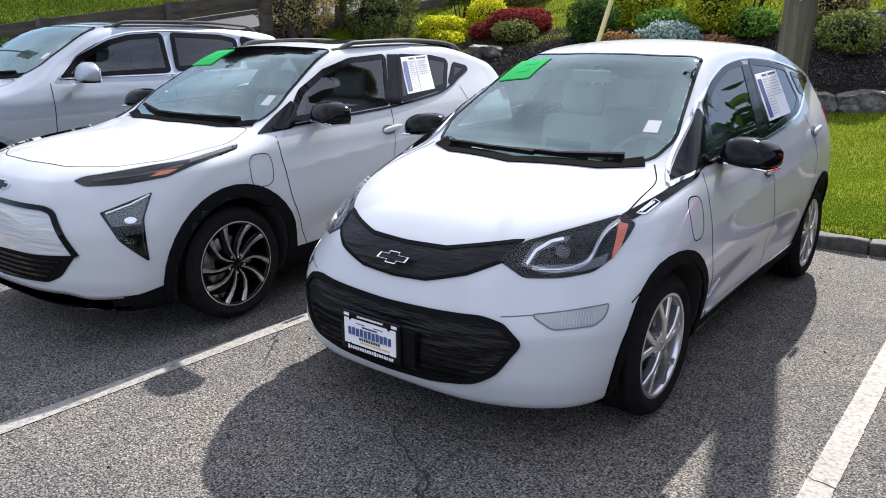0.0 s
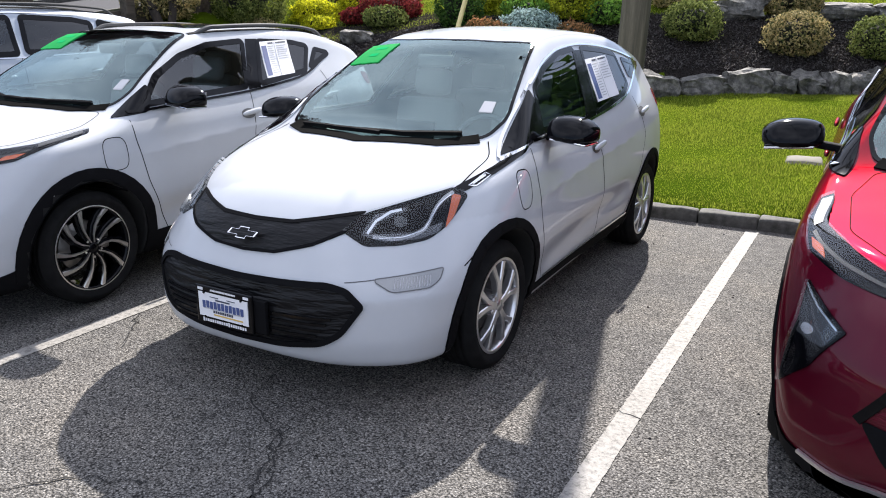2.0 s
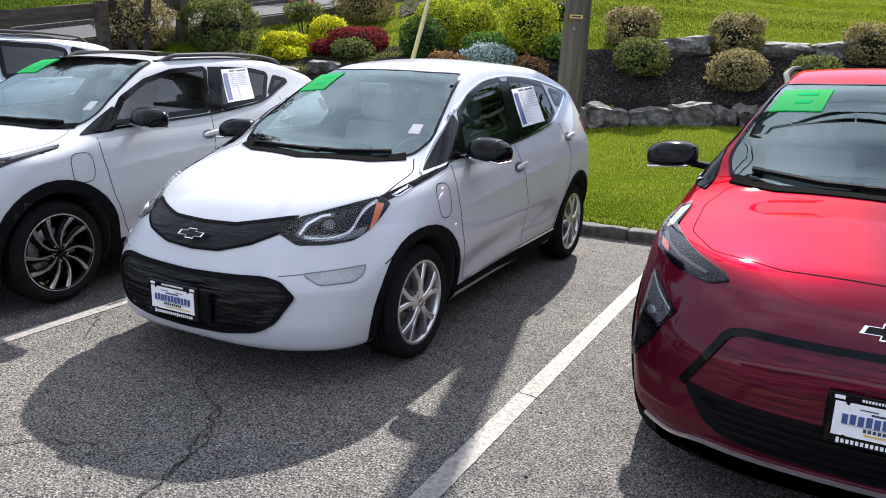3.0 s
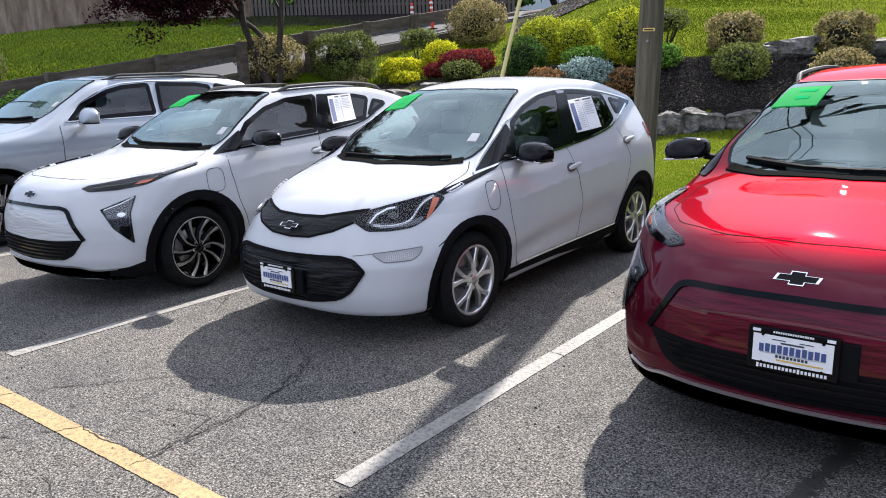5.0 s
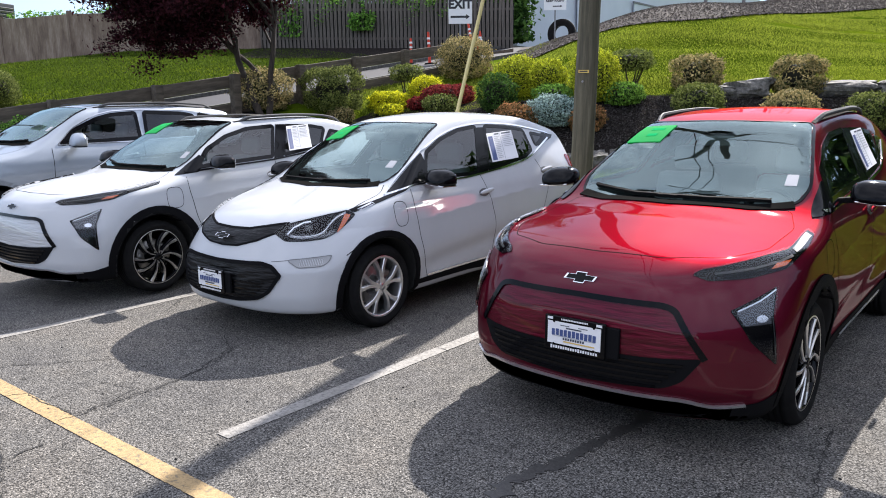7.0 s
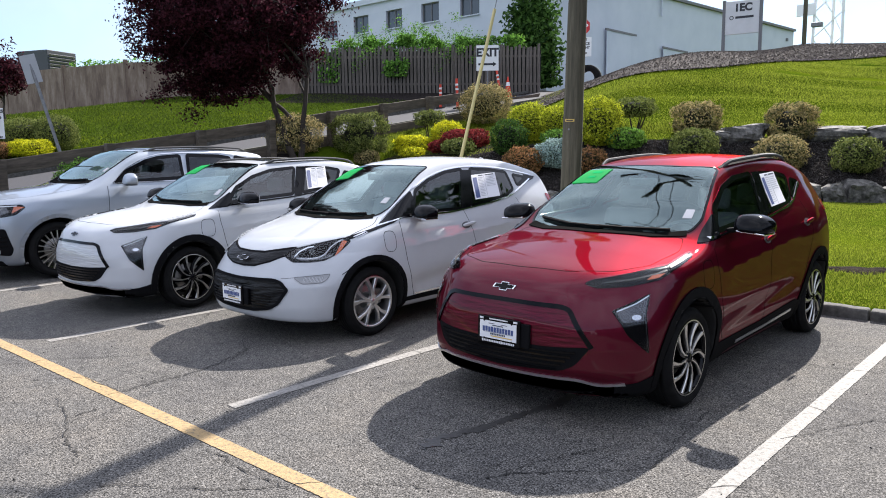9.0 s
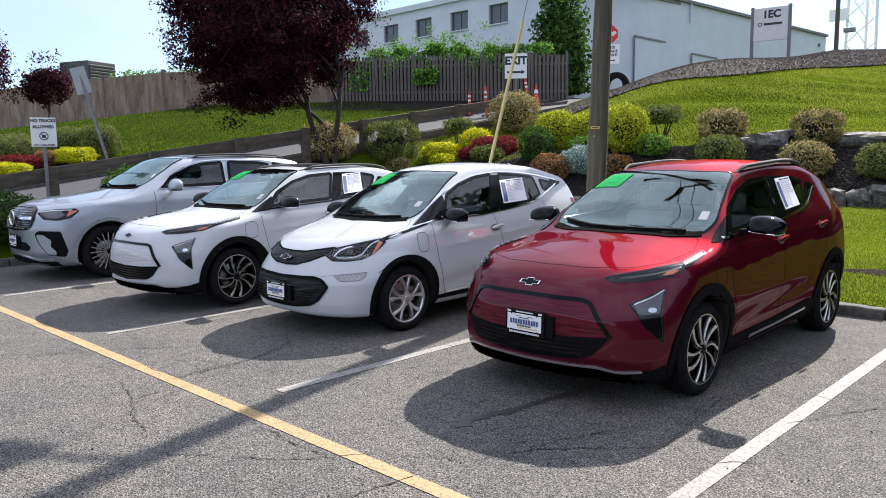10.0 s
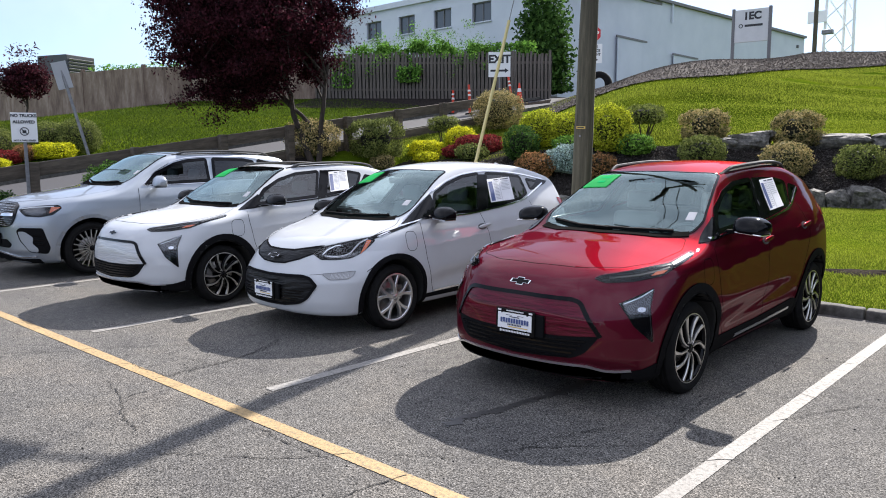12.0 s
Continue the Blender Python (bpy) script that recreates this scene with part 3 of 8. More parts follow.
def show_plate(car, at, tilt=0.0):
    """A dealer's show plate in a black frame."""
    ob = part("show_plate", box_bm((0.335, 0.016, 0.178), (0, 0, 0), None, 0.006), gloss_black, car, "black framed white dealer plate with blue lettering")
    ob.matrix_basis = pose(*at, tilt, 0, 0)
    part("insert", box_bm((0.292, 0.004, 0.112), (0, -0.0105, 0.004)), paper_white, ob)
    flat_bars([(-0.113 + k * 0.0226, 0.006 + 0.002 * (k % 2), 0.017, 0.033) for k in range(11)], ink_blue, ob, "lettering", -0.0135)
    flat_bars([(0, -0.012, 0.235, 0.004)], ink_grey, ob, "lettering", -0.0133)
    flat_bars([(-0.054 + k * 0.0135, -0.022, 0.009, 0.011) for k in range(9)], ink_dark, ob, "lettering", -0.0135)
    flat_bars([(0, 0.034, 0.085, 0.006), (-0.05, 0.045, 0.05, 0.003), (0.05, 0.045, 0.05, 0.003)], ink_dark, ob, "lettering", -0.0135)
    flat_bars([(0.03, -0.036, 0.17, 0.006)], ink_gold, ob, "stripe", -0.0135)
    flat_bars([(-0.124 + k * 0.0138, -0.070, 0.009, 0.013 if k not in (0, 11) else 0.018) for k in range(19)], paper_white, ob, "lettering", -0.0095)
    flat_bars([(-0.07 + k * 0.0088, 0.074, 0.006, 0.008) for k in range(17)] + [(-0.135, 0.074, 0.03, 0.012), (0.135, 0.074, 0.03, 0.012)], paper_white, ob, "lettering", -0.0095)
    for sx in (-1, 1):
        for z in (0.06, -0.054):
            part("screw", tube_bm((sx * 0.11, -0.016, z), (sx * 0.11, -0.008, z), 0.006, 0.006, 8), gloss_black, ob)
    part("bracket", box_bm((0.40, 0.02, 0.15), (0.03, 0.016, -0.005), None, 0.004), black_plastic, ob)


def cross_badge(car, at, tilt, w, mat_in):
    """The maker's mark as a plain chrome-edged cross bar."""
    def shape(k, d):
        bm = bmesh.new()
        a, b, c = w / 2 * k, w * 0.16 * k, w * 0.075 * k
        pts = [(-a + c, c), (-b, c), (-b + c * 0.3, b), (b + c * 0.3, b), (b, c), (a, c), (a - c, -c), (b, -c), (b - c * 0.3, -b), (-b - c * 0.3, -b), (-b, -c), (-a, -c)]
        f = bm.faces.new([bm.verts.new((x, 0, z)) for x, z in pts])
        r = bmesh.ops.extrude_face_region(bm, geom=[f])
        bmesh.ops.translate(bm, verts=[v for v in r["geom"] if isinstance(v, bmesh.types.BMVert)], vec=(0, d, 0))
        return bm
    ob = part("badge", shape(1.0, 0.012), chrome, car, "chrome-edged maker's badge")
    ob.matrix_basis = pose(*at, tilt, 0, 0)
    inner = part("badge_face", shape(0.86, 0.004), mat_in, ob)
    inner.matrix_basis = pose(0, -0.002, 0)


class Car:
    def __init__(self, name, spec, paint, m, label):
        self.spec, self.paint = spec, paint
        self.sh = Shell(spec)
        self.ob = thing(name, m, label, "car", "cars parked in a row")
        sh = self.sh
        self.C = sh.P[sh.Q].mean(1)
        self.CN = sh.N[sh.Q].mean(1)
        self.free = np.ones(len(sh.Q), bool)
        # wheel housings
        for hy in spec["hubs"]:
            d = np.hypot(self.C[:, 1] - hy, self.C[:, 2] - spec["wheel_r"])
            inner = (d < spec["arch_r"] + spec["flare"]) & (np.abs(self.C[:, 0]) > 0.40)
            for hand in (self.C[:, 0] > 0, self.C[:, 0] < 0):
                part("wheel_housing", shell_piece(sh, inner & self.free & hand, liner_black, "wheel_housing"), None, self.ob)
            self.free &= ~inner

    def opening(self, poly, view):
        C, N = self.C, self.CN
        if view == "side":
            hit = inside_poly(poly, C[:, 1], C[:, 2]) & (np.abs(N[:, 0]) > 0.35)
        elif view == "corner":
            hit = inside_poly(poly, (np.abs(C[:, 0]) + C[:, 1]) * Q2, C[:, 2]) & (np.abs(N[:, 0]) - N[:, 1] > 0.1) & (C[:, 1] < 1.6)
        else:
            hit = inside_poly(poly, C[:, 0], C[:, 1]) & (N[:, 2] > 0.2)
        self.free &= ~hit

    def lamp_opening(self, poly):
        """Cuts the panels away under a corner lamp, a little inside its outline."""
        pts = [Vector(p) for p in poly]
        c = sum(pts, Vector((0, 0))) / len(pts)
        self.opening([p + (c - p).normalized() * 0.014 for p in pts], "corner")

    def piece(self, name, mask, label=""):
        if name.endswith("_door"):
            for hand in (self.C[:, 0] > 0, self.C[:, 0] < 0):
                keep = mask & self.free & hand
                part(name, shell_piece(self.sh, keep, self.paint, name), None, self.ob, label)
                self.free &= ~keep
            return
        keep = mask & self.free
        part(name, shell_piece(self.sh, keep, self.paint, name), None, self.ob, label)
        self.free &= ~keep

    def rest(self):
        part("body", shell_piece(self.sh, self.free, self.paint, "body"), None, self.ob)
        # the lining covers the cabin side of all panels behind the cowl
        al = self.all_panels & (self.C[:, 1] > self.spec["cowl"]) & (self.C[:, 1] < self.spec["length"] - 0.12)
        part("lining", shell_piece(self.sh, al, interior_dark, "lining", -0.028), None, self.ob, "dark cabin lining")

    def patch(self, name, poly, view, mat, off=0.004, grid=0.05, skirt=0.010, both=False, label="", parent=None):
        made = []
        for vw in ([view, MIRRORED[view]] if both else [view]):
            V, F, N = self.sh.patch(poly, vw, off, grid, skirt)
            made.append(part(name, mesh_of(name, V, F, mat, normals=N), None, parent or self.ob, label))
        return made

    def ribbon(self, name, line, view, width, mat, off=0.003, closed=False, height=0.0, both=False, label="", parent=None, step=0.03):
        made = []
        for vw in ([view, MIRRORED[view]] if both else [view]):
            V, F, N = self.sh.ribbon(line, vw, width, off, closed, step, height)
            made.append(part(name, mesh_of(name, V, F, mat, normals=None if height else N), None, parent or self.ob, label))
        return made

    def rail(self, line, tall, label):
        """A roof rail that rises from the roof, runs level and comes down again, on a dark foot strip."""
        pts = resample([Vector(p) for p in line], 0.04, False)
        P, N = self.sh.lay(pts, "top", 0.0)
        m = len(pts)
        V, F = [], []
        for i in range(m):
            u = min(i, m - 1 - i) / (m - 1)
            k = min(1.0, u / 0.13)
            h = -0.012 + (tall + 0.012) * k * k * (3 - 2 * k)
            t = Vector(P[min(i + 1, m - 1)] - P[max(i - 1, 0)]).normalized()
            n = Vector(N[i])
            w = t.cross(n).normalized()
            for a, b in ((-0.014, -0.022), (-0.016, -0.006), (-0.009, 0.002), (0.009, 0.002), (0.016, -0.006), (0.014, -0.022)):
                V.append(Vector(P[i]) + n * (h + b) + w * a)
        for i in range(m - 1):
            for j in range(6):
                F.append((i * 6 + j, i * 6 + (j + 1) % 6, i * 6 + 6 + (j + 1) % 6, i * 6 + 6 + j))
        rl = part("roof_rail", mesh_of("roof_rail", V, F, rail_metal), None, self.ob, label)
        self.ribbon("rail_foot", line, "top", 0.022, black_plastic, 0.004, False, 0.004, parent=rl)

    def flares(self, width, lo=-28, hi=208):
        for hy in self.spec["hubs"]:
            r0 = self.spec["arch_r"] + 0.008
            zc = self.spec["wheel_r"]
            arc = [math.radians(lo + (hi - lo) * i / 24) for i in range(25)]
            outer = [(hy + (r0 + width) * math.cos(a), max(zc + (r0 + width) * math.sin(a), 0.20)) for a in arc]
            inner = [(hy + r0 * math.cos(a), max(zc + r0 * math.sin(a), 0.19)) for a in reversed(arc)]
            self.patch("wheel_arch_trim", outer + inner, "side", black_plastic, 0.010, 0.06, 0.03, True, "black plastic wheel arch trim")

    def wheels(self, style, rim_r):
        ms = wheel_meshes(style, self.spec["wheel_r"], rim_r)
        for hy in self.spec["hubs"]:
            for sx in (1, -1):
                put_wheel(self.ob, ms, (sx * (self.spec["track"] + 0.012), hy, self.spec["wheel_r"]), sx)

    def mirror(self, at, size, cap_mat, strip):
        for sx in (1, -1):
            bm = bmesh.new()
            bmesh.ops.create_uvsphere(bm, u_segments=24, v_segments=14, radius=1.0)
            for v in bm.verts:
                p = v.co
                q = Vector([math.copysign(abs(c) ** 0.62, c) for c in p])
                q.y *= 1 - 0.25 * q.z
                q.z *= (1 - 0.32 * max(q.x * sx, 0) ** 2 - 0.10 * max(-q.x * sx, 0)) if q.z > 0 else 0.85
                v.co = Vector((q.x * size[0], (q.y if q.y < 0 else q.y * 0.35) * size[1], q.z * size[2]))
            ob = part("side_mirror", bm, cap_mat, self.ob, "gloss black side mirror" if cap_mat is gloss_black else "side mirror in body colour", True)
            ob.matrix_basis = pose(sx * at[0], at[1], at[2], 0, 4 * sx, -8 * sx)
            g = box_bm((size[0] * 1.45, 0.006, size[2] * 1.15), (0, size[1] * 0.345, -size[2] * 0.06), None, 0.002)
            part("mirror_glass", g, chrome, ob)
            part("trim_strip", box_bm((size[0] * 1.55, size[1] * 1.2, 0.012), (0.02 * sx, -size[1] * 0.38, -size[2] * 0.66), None, 0.004), strip, ob)
            part("mirror_arm", box_bm((0.13, 0.07, 0.035), (-sx * (size[0] + 0.02), 0.0, -size[2] * 0.80), Matrix.Rotation(radians(-12 * sx), 3, "Y"), 0.012), black_plastic, ob)

    def handle(self, y, z):
        for sx, vw in ((1, "side"), (-1, "mirror")):
            P, N = self.sh.lay([(y - 0.11, z - 0.012), (y + 0.11, z + 0.012)], vw, 0.024)
            a, b = Vector(P[0]), Vector(P[1])
            bm = bmesh.new()
            bmesh.ops.create_uvsphere(bm, u_segments=16, v_segments=10, radius=1.0)
            for v in bm.verts:
                v.co = Vector((v.co.x * 0.014, math.copysign(abs(v.co.y) ** 0.6, v.co.y) * 0.105, v.co.z * 0.019))
            ob = part("door_handle", bm, self.paint, self.ob, "", True)
            ob.matrix_basis = Matrix.Translation((a + b) / 2) @ pose(0, 0, 0, math.degrees(math.atan2(b.z - a.z, b.y - a.y)), 0, -math.degrees(math.atan2(b.x - a.x, b.y - a.y)))
            # flat grey oval paints the shade of the hollow behind the handle
            ring = [(y - 0.02 + 0.07 * math.cos(t), z - 0.005 + 0.035 * math.sin(t)) for t in np.linspace(0, 2 * math.pi, 20, endpoint=False)]
            self.patch("handle_shade", ring, vw, material_shared["recess"], 0.0015, 0.05, 0.0)

    def cabin(self, y_dash, y_seat, z_seat, light):
        """Dash, wheel and seats seen through the panes."""
        ob = self.ob
        bm = bmesh.new()
        add_box(bm, (1.36, 0.52, 0.16), (0, y_dash + 0.16, 0.93), None, 0.06)
        add_box(bm, (1.30, 0.30, 0.30), (0, y_dash + 0.28, 0.76), None, 0.06)
        part("dashboard", bm, interior_grey if light else interior_dark, ob, "grey dashboard top", True)
        part("display", box_bm((0.26, 0.02, 0.15), (0.02, y_dash + 0.34, 1.03), Matrix.Rotation(radians(-12), 3, "X"), 0.006), gloss_black, ob)
        V, F = lathe([(0.185 + 0.016 * math.cos(t), 0.016 * math.sin(t)) for t in np.linspace(0, 2 * math.pi, 9)], 32, "z")
        sw = part("steering_wheel", mesh_of("steering_wheel", V, F, interior_dark, True), None, ob)
        sw.matrix_basis = pose(0.37, y_dash + 0.52, 0.96, 64, 0, 0)
        part("spoke", box_bm((0.35, 0.05, 0.02), (0, 0, 0), None, 0.008), interior_dark, sw)
        part("mirror_inside", box_bm((0.24, 0.03, 0.07), (0.0, y_dash + 0.62, 1.43), Matrix.Rotation(radians(10), 3, "X"), 0.012), interior_dark, ob)
        for row, dy in ((0, 0.0), (1, 0.86)):
            for sx in (-0.37, 0.37):
                bm = bmesh.new()
                add_box(bm, (0.50, 0.50, 0.16), (sx, y_seat + dy - 0.12, z_seat), None, 0.05)
                add_box(bm, (0.48, 0.15, 0.60), (sx, y_seat + dy + 0.20, z_seat + 0.34), Matrix.Rotation(radians(-14), 3, "X"), 0.05)
                st = part("seat", bm, seat_grey, ob, "", True)
                part("headrest", box_bm((0.27, 0.10, 0.18), (sx, y_seat + dy + 0.30, z_seat + 0.74), Matrix.Rotation(radians(-8), 3, "X"), 0.04), seat_grey, st, "", True)

    def finish(self):
        self.rest()
        return self.ob


# grey for painted shade at handles and bumper crease, also the lamp edge
material_shared = {"recess": material("handle_shadow_gap", (0.10, 0.10, 0.105), 0.5)}


def mirror_poly(half):
    """A symmetrical outline from its right half, top to bottom."""
    return [tuple(p) for p in half] + [(-p[0], *p[1:]) for p in reversed(half) if abs(p[0]) > 1e-6]


def window_set(car, panes, trim_mat, trim_w, chrome_line=None):
    """Side panes with rounded corners, dark borders and an optional bright line round them."""
    for name, poly, glass in panes:
        pts = fillet(poly, 0.03)
        small = [Vector(p) for p in pts]
        c = sum(small, Vector((0, 0))) / len(small)
        car.opening([(p + (c - p).normalized() * 0.022) for p in small], "side")
        car.patch(name, pts, "side", glass, 0.003, 0.10, 0.0, True)
        inset = [p + (c - p).normalized() * 0.012 for p in small]
        car.ribbon("window_seal", inset, "side", trim_w, trim_mat, 0.0055, True, 0.008, True)
    if chrome_line:
        car.ribbon("chrome_line", fillet(chrome_line, 0.06), "side", 0.010, chrome, 0.008, True, 0.004, True, "chrome line round the windows")


def windscreen(car, half, glass):
    pts = fillet(mirror_poly(half), 0.05)
    c = Vector((0, sum(p.y for p in pts) / len(pts)))
    car.opening([(p + (c - p).normalized() * 0.008) for p in pts], "top")
    car.patch("windshield", pts, "top", glass, 0.002, 0.09, 0.0)
    car.ribbon("windshield_border", pts, "top", 0.017, gloss_black, 0.0045, True, 0.006)
    return pts


def wipers(car, lines):
    for ln in lines:
        w = car.ribbon("wiper", ln, "top", 0.016, black_plastic, 0.024, False, 0.014, label="black wiper blade")[0]
        car.ribbon("wiper_rubber", ln, "top", 0.008, rubber, 0.012, False, 0.012, parent=w)


def side_paper(car, poly):
    """A sales sheet stuck inside a rear door pane, with columns of print too small to read."""
    car.patch("price_sheet", poly, "side", paper_white, 0.007, 0.2, 0.0, label="white printed price sheet on the rear window")
    (a, b, c, d) = [Vector(p) for p in poly]

    def at(u, v):
        return a * (1 - u) * (1 - v) + b * u * (1 - v) + c * u * v + d * (1 - u) * v

    def block(u0, v0, u1, v1, mat):
        car.patch("print", [at(u0, v0), at(u1, v0), at(u1, v1), at(u0, v1)], "side", mat, 0.0085, 0.3, 0.0)
    block(0.04, 0.12, 0.20, 0.95, ink_blue)
    for k in range(4):
        block(0.07, 0.20 + k * 0.18, 0.17, 0.28 + k * 0.18, paper_white)
    for k in range(13):
        block(0.25, 0.14 + k * 0.062, 0.25 + (0.20, 0.16, 0.19)[k % 3], 0.16 + k * 0.062, ink_grey)
        if k < 7:
            block(0.56, 0.14 + k * 0.062, 0.56 + (0.36, 0.30, 0.38)[k % 3], 0.16 + k * 0.062, ink_grey)
    block(0.495, 0.0, 0.505, 1.0, ink_grey)
    block(0.28, 0.04, 0.46, 0.08, ink_dark)
    block(0.56, 0.04, 0.92, 0.08, ink_dark)


def green_sticker(car, poly):
    car.patch("sale_sticker", poly, "top", paper_green, 0.008, 0.1, 0.0, label="bright green sale sticker on the windshield")
    a, b, c, d = [Vector(p) for p in poly]
    for u0, u1, v0, v1 in ((0.35, 0.75, 0.20, 0.32), (0.40, 0.70, 0.55, 0.68)):
        pt = [a.lerp(b, u0).lerp(d.lerp(c, u0), v0), a.lerp(b, u1).lerp(d.lerp(c, u1), v0), a.lerp(b, u1).lerp(d.lerp(c, u1), v1), a.lerp(b, u0).lerp(d.lerp(c, u0), v1)]
        car.patch("print", pt, "top", ink_dark_green, 0.0095, 0.2, 0.0)


ink_dark_green = material("ink_dark_green", (0.02, 0.42, 0.13), 0.95, spec=0.0)
cover_mat = material("grille_cover", (0.005, 0.005, 0.006), 0.42, 0.0, 0.0, 0.2)
bumped(cover_mat, 9.0, 0.8, 0.03, 3.0, (0.6, 1, 3.5))


def rippled(base, name):
    m = base.copy()
    m.name = name
    bumped(m, 9.0, 0.55, 0.03, 3.0, (0.5, 1, 4.0))
    return m


def build_small_ev():
    spec = small_ev_spec()
    spec["cowl"], spec["flare"] = 0.98, 0.030
    car = Car("small_car", spec, white_paint, EV_AT, "white compact hatchback with black grille covers and silver wheels")
    C, N = car.C, car.CN
    front = [(1.47, 1.095, 0.02), (1.62, 1.305), (1.88, 1.415), (2.18, 1.482), (2.46, 1.505), (2.21, 1.09)]
    rear = [(2.57, 1.508), (2.90, 1.495), (3.17, 1.455), (3.17, 1.255), (3.0, 1.190), (2.35, 1.108)]
    last = [(3.25, 1.425), (3.50, 1.385), (3.53, 1.36), (3.36, 1.32), (3.25, 1.29)]
    window_set(car, [("door_window", front, side_glass), ("rear_door_window", rear, privacy_glass), ("rear_quarter_window", last, privacy_glass)],
               gloss_black, 0.030)
    car.ribbon("chrome_line", fillet([(1.61, 1.328), (1.86, 1.428), (2.15, 1.497), (2.42, 1.522), (2.64, 1.527), (2.97, 1.508), (3.26, 1.468), (3.60, 1.405)], 0.2, closed=False), "side", 0.012, chrome, 0.009, False, 0.006, True, "chrome line over the windows")
    for vw in ("corner", "corner_mirror"):
        car.ribbon("chrome_line", fillet([(1.273, 1.010), (1.343, 1.088), (1.464, 1.208), (1.598, 1.328)], 0.1, closed=False), vw, 0.012, chrome, 0.009, False, 0.006, step=0.02)
        car.ribbon("chrome_belt", fillet([(1.273, 1.005), (1.40, 1.040), (1.513, 1.068)], 0.1, closed=False), vw, 0.010, chrome, 0.007, False, 0.003, step=0.02)
        qw = car.patch("quarter_window", fillet([(1.290, 1.022, 0.01), (1.352, 1.078), (1.47, 1.196), (1.590, 1.308), (1.635, 1.20), (1.63, 1.085), (1.50, 1.070), (1.40, 1.048)], 0.02), vw, gloss_black, 0.005, 0.04, 0.006, label="dark quarter pane behind the pillar")
    car.ribbon("chrome_belt", fillet([(1.31, 1.068), (2.02, 1.072), (2.25, 1.092), (2.68, 1.13), (3.06, 1.185), (3.33, 1.285), (3.56, 1.36)], 0.2, closed=False), "side", 0.014, chrome, 0.009, False, 0.006, True, "chrome line below the windows")
    car.patch("rear_pillar_trim", [(3.48, 1.415), (3.70, 1.385), (3.64, 1.355), (3.40, 1.305), (3.30, 1.285)], "side", gloss_black, 0.004, 0.08, 0.006, True)
    car.patch("pillar_trim", [(2.46, 1.49), (2.58, 1.49), (2.34, 1.10), (2.20, 1.09)], "side", gloss_black, 0.004, 0.08, 0.006, True)
    windscreen(car, [(0.0, 1.915), (0.30, 1.93), (0.525, 1.995), (0.672, 1.33), (0.625, 1.175), (0.42, 1.055), (0.0, 0.965)], windshield_glass)
    car.ribbon("cowl", [(-0.60, 1.15), (-0.42, 1.035), (0, 0.94), (0.42, 1.035), (0.60, 1.15)], "top", 0.07, cowl_black, 0.006, False, 0.01)
    wipers(car, [[(-0.50, 1.115), (-0.2, 1.045), (0.08, 1.02)], [(-0.08, 1.03), (0.20, 1.05), (0.50, 1.15)]])
    green_sticker(car, [(-0.53, 1.86), (-0.33, 1.86), (-0.36, 1.66), (-0.57, 1.66)])
    car.patch("permit", [(0.50, 1.40), (0.565, 1.41), (0.575, 1.335), (0.505, 1.325)], "top", ink_grey, 0.006, 0.2, 0.0)
    lamp = fillet([(0.455, 0.785, 0.01), (0.566, 0.85), (0.714, 0.88), (0.856, 0.905), (0.983, 0.925, 0.01), (1.05, 0.895, 0.02), (0.99, 0.84), (0.92, 0.785), (0.82, 0.742), (0.686, 0.73), (0.537, 0.733, 0.02)], 0.03)
    car.lamp_opening(lamp)
    hood = fillet(mirror_poly([(0.0, 0.19), (0.31, 0.25), (0.58, 0.43), (0.725, 0.70), (0.72, 1.03), (0.65, 1.15), (0.40, 1.03), (0.0, 0.92)]), 0.05)
    car.all_panels = car.free.copy()
    car.piece("hood", inside_poly(hood, C[:, 0], C[:, 1]) & (N[:, 2] > 0.4))
    car.piece("front_door", inside_poly([(1.26, 1.03), (1.25, 0.9), (1.29, 0.66), (1.42, 0.31), (2.30, 0.30), (2.36, 0.5), (2.33, 0.7), (2.22, 1.08)], C[:, 1], C[:, 2]) & (np.abs(N[:, 0]) > 0.5))
    car.piece("rear_door", inside_poly([(2.22, 1.08), (2.33, 0.7), (2.36, 0.5), (2.30, 0.30), (2.95, 0.32), (3.10, 0.6), (3.25, 0.85), (3.15, 1.18)], C[:, 1], C[:, 2]) & (np.abs(N[:, 0]) > 0.5))
    car.piece("front_bumper", (C[:, 1] < 0.62) & (C[:, 2] < 0.74))
    car.piece("roof", (C[:, 2] > 1.40) & (N[:, 2] > 0.4))
    seam = lambda ln, vw="side": car.ribbon("panel_gap", fillet(ln, 0.05, closed=False), vw, 0.006, seam_dark, 0.0012, False, 0, vw == "side")
    for sx in (1, -1):
        car.ribbon("panel_gap", fillet([(sx * 0.60, 0.47), (sx * 0.725, 0.70), (sx * 0.72, 1.03), (sx * 0.65, 1.15)], 0.06, closed=False), "top", 0.006, seam_dark, 0.0012)
    seam([(1.255, 1.04), (1.25, 0.90), (1.29, 0.66), (1.42, 0.30)])
    seam([(2.21, 1.09), (2.34, 0.70), (2.37, 0.50), (2.31, 0.30)])
    seam([(3.14, 1.17), (3.26, 0.90), (3.12, 0.62), (2.95, 0.32)])
    seam([(0.74, 0.74), (0.60, 0.66), (0.52, 0.62)])
    car.flares(0.048)
    car.patch("sill", fillet([(1.30, 0.30), (3.05, 0.33), (3.05, 0.20), (1.26, 0.19)], 0.02), "side", black_plastic, 0.008, 0.1, 0.02, True, "black plastic sill")
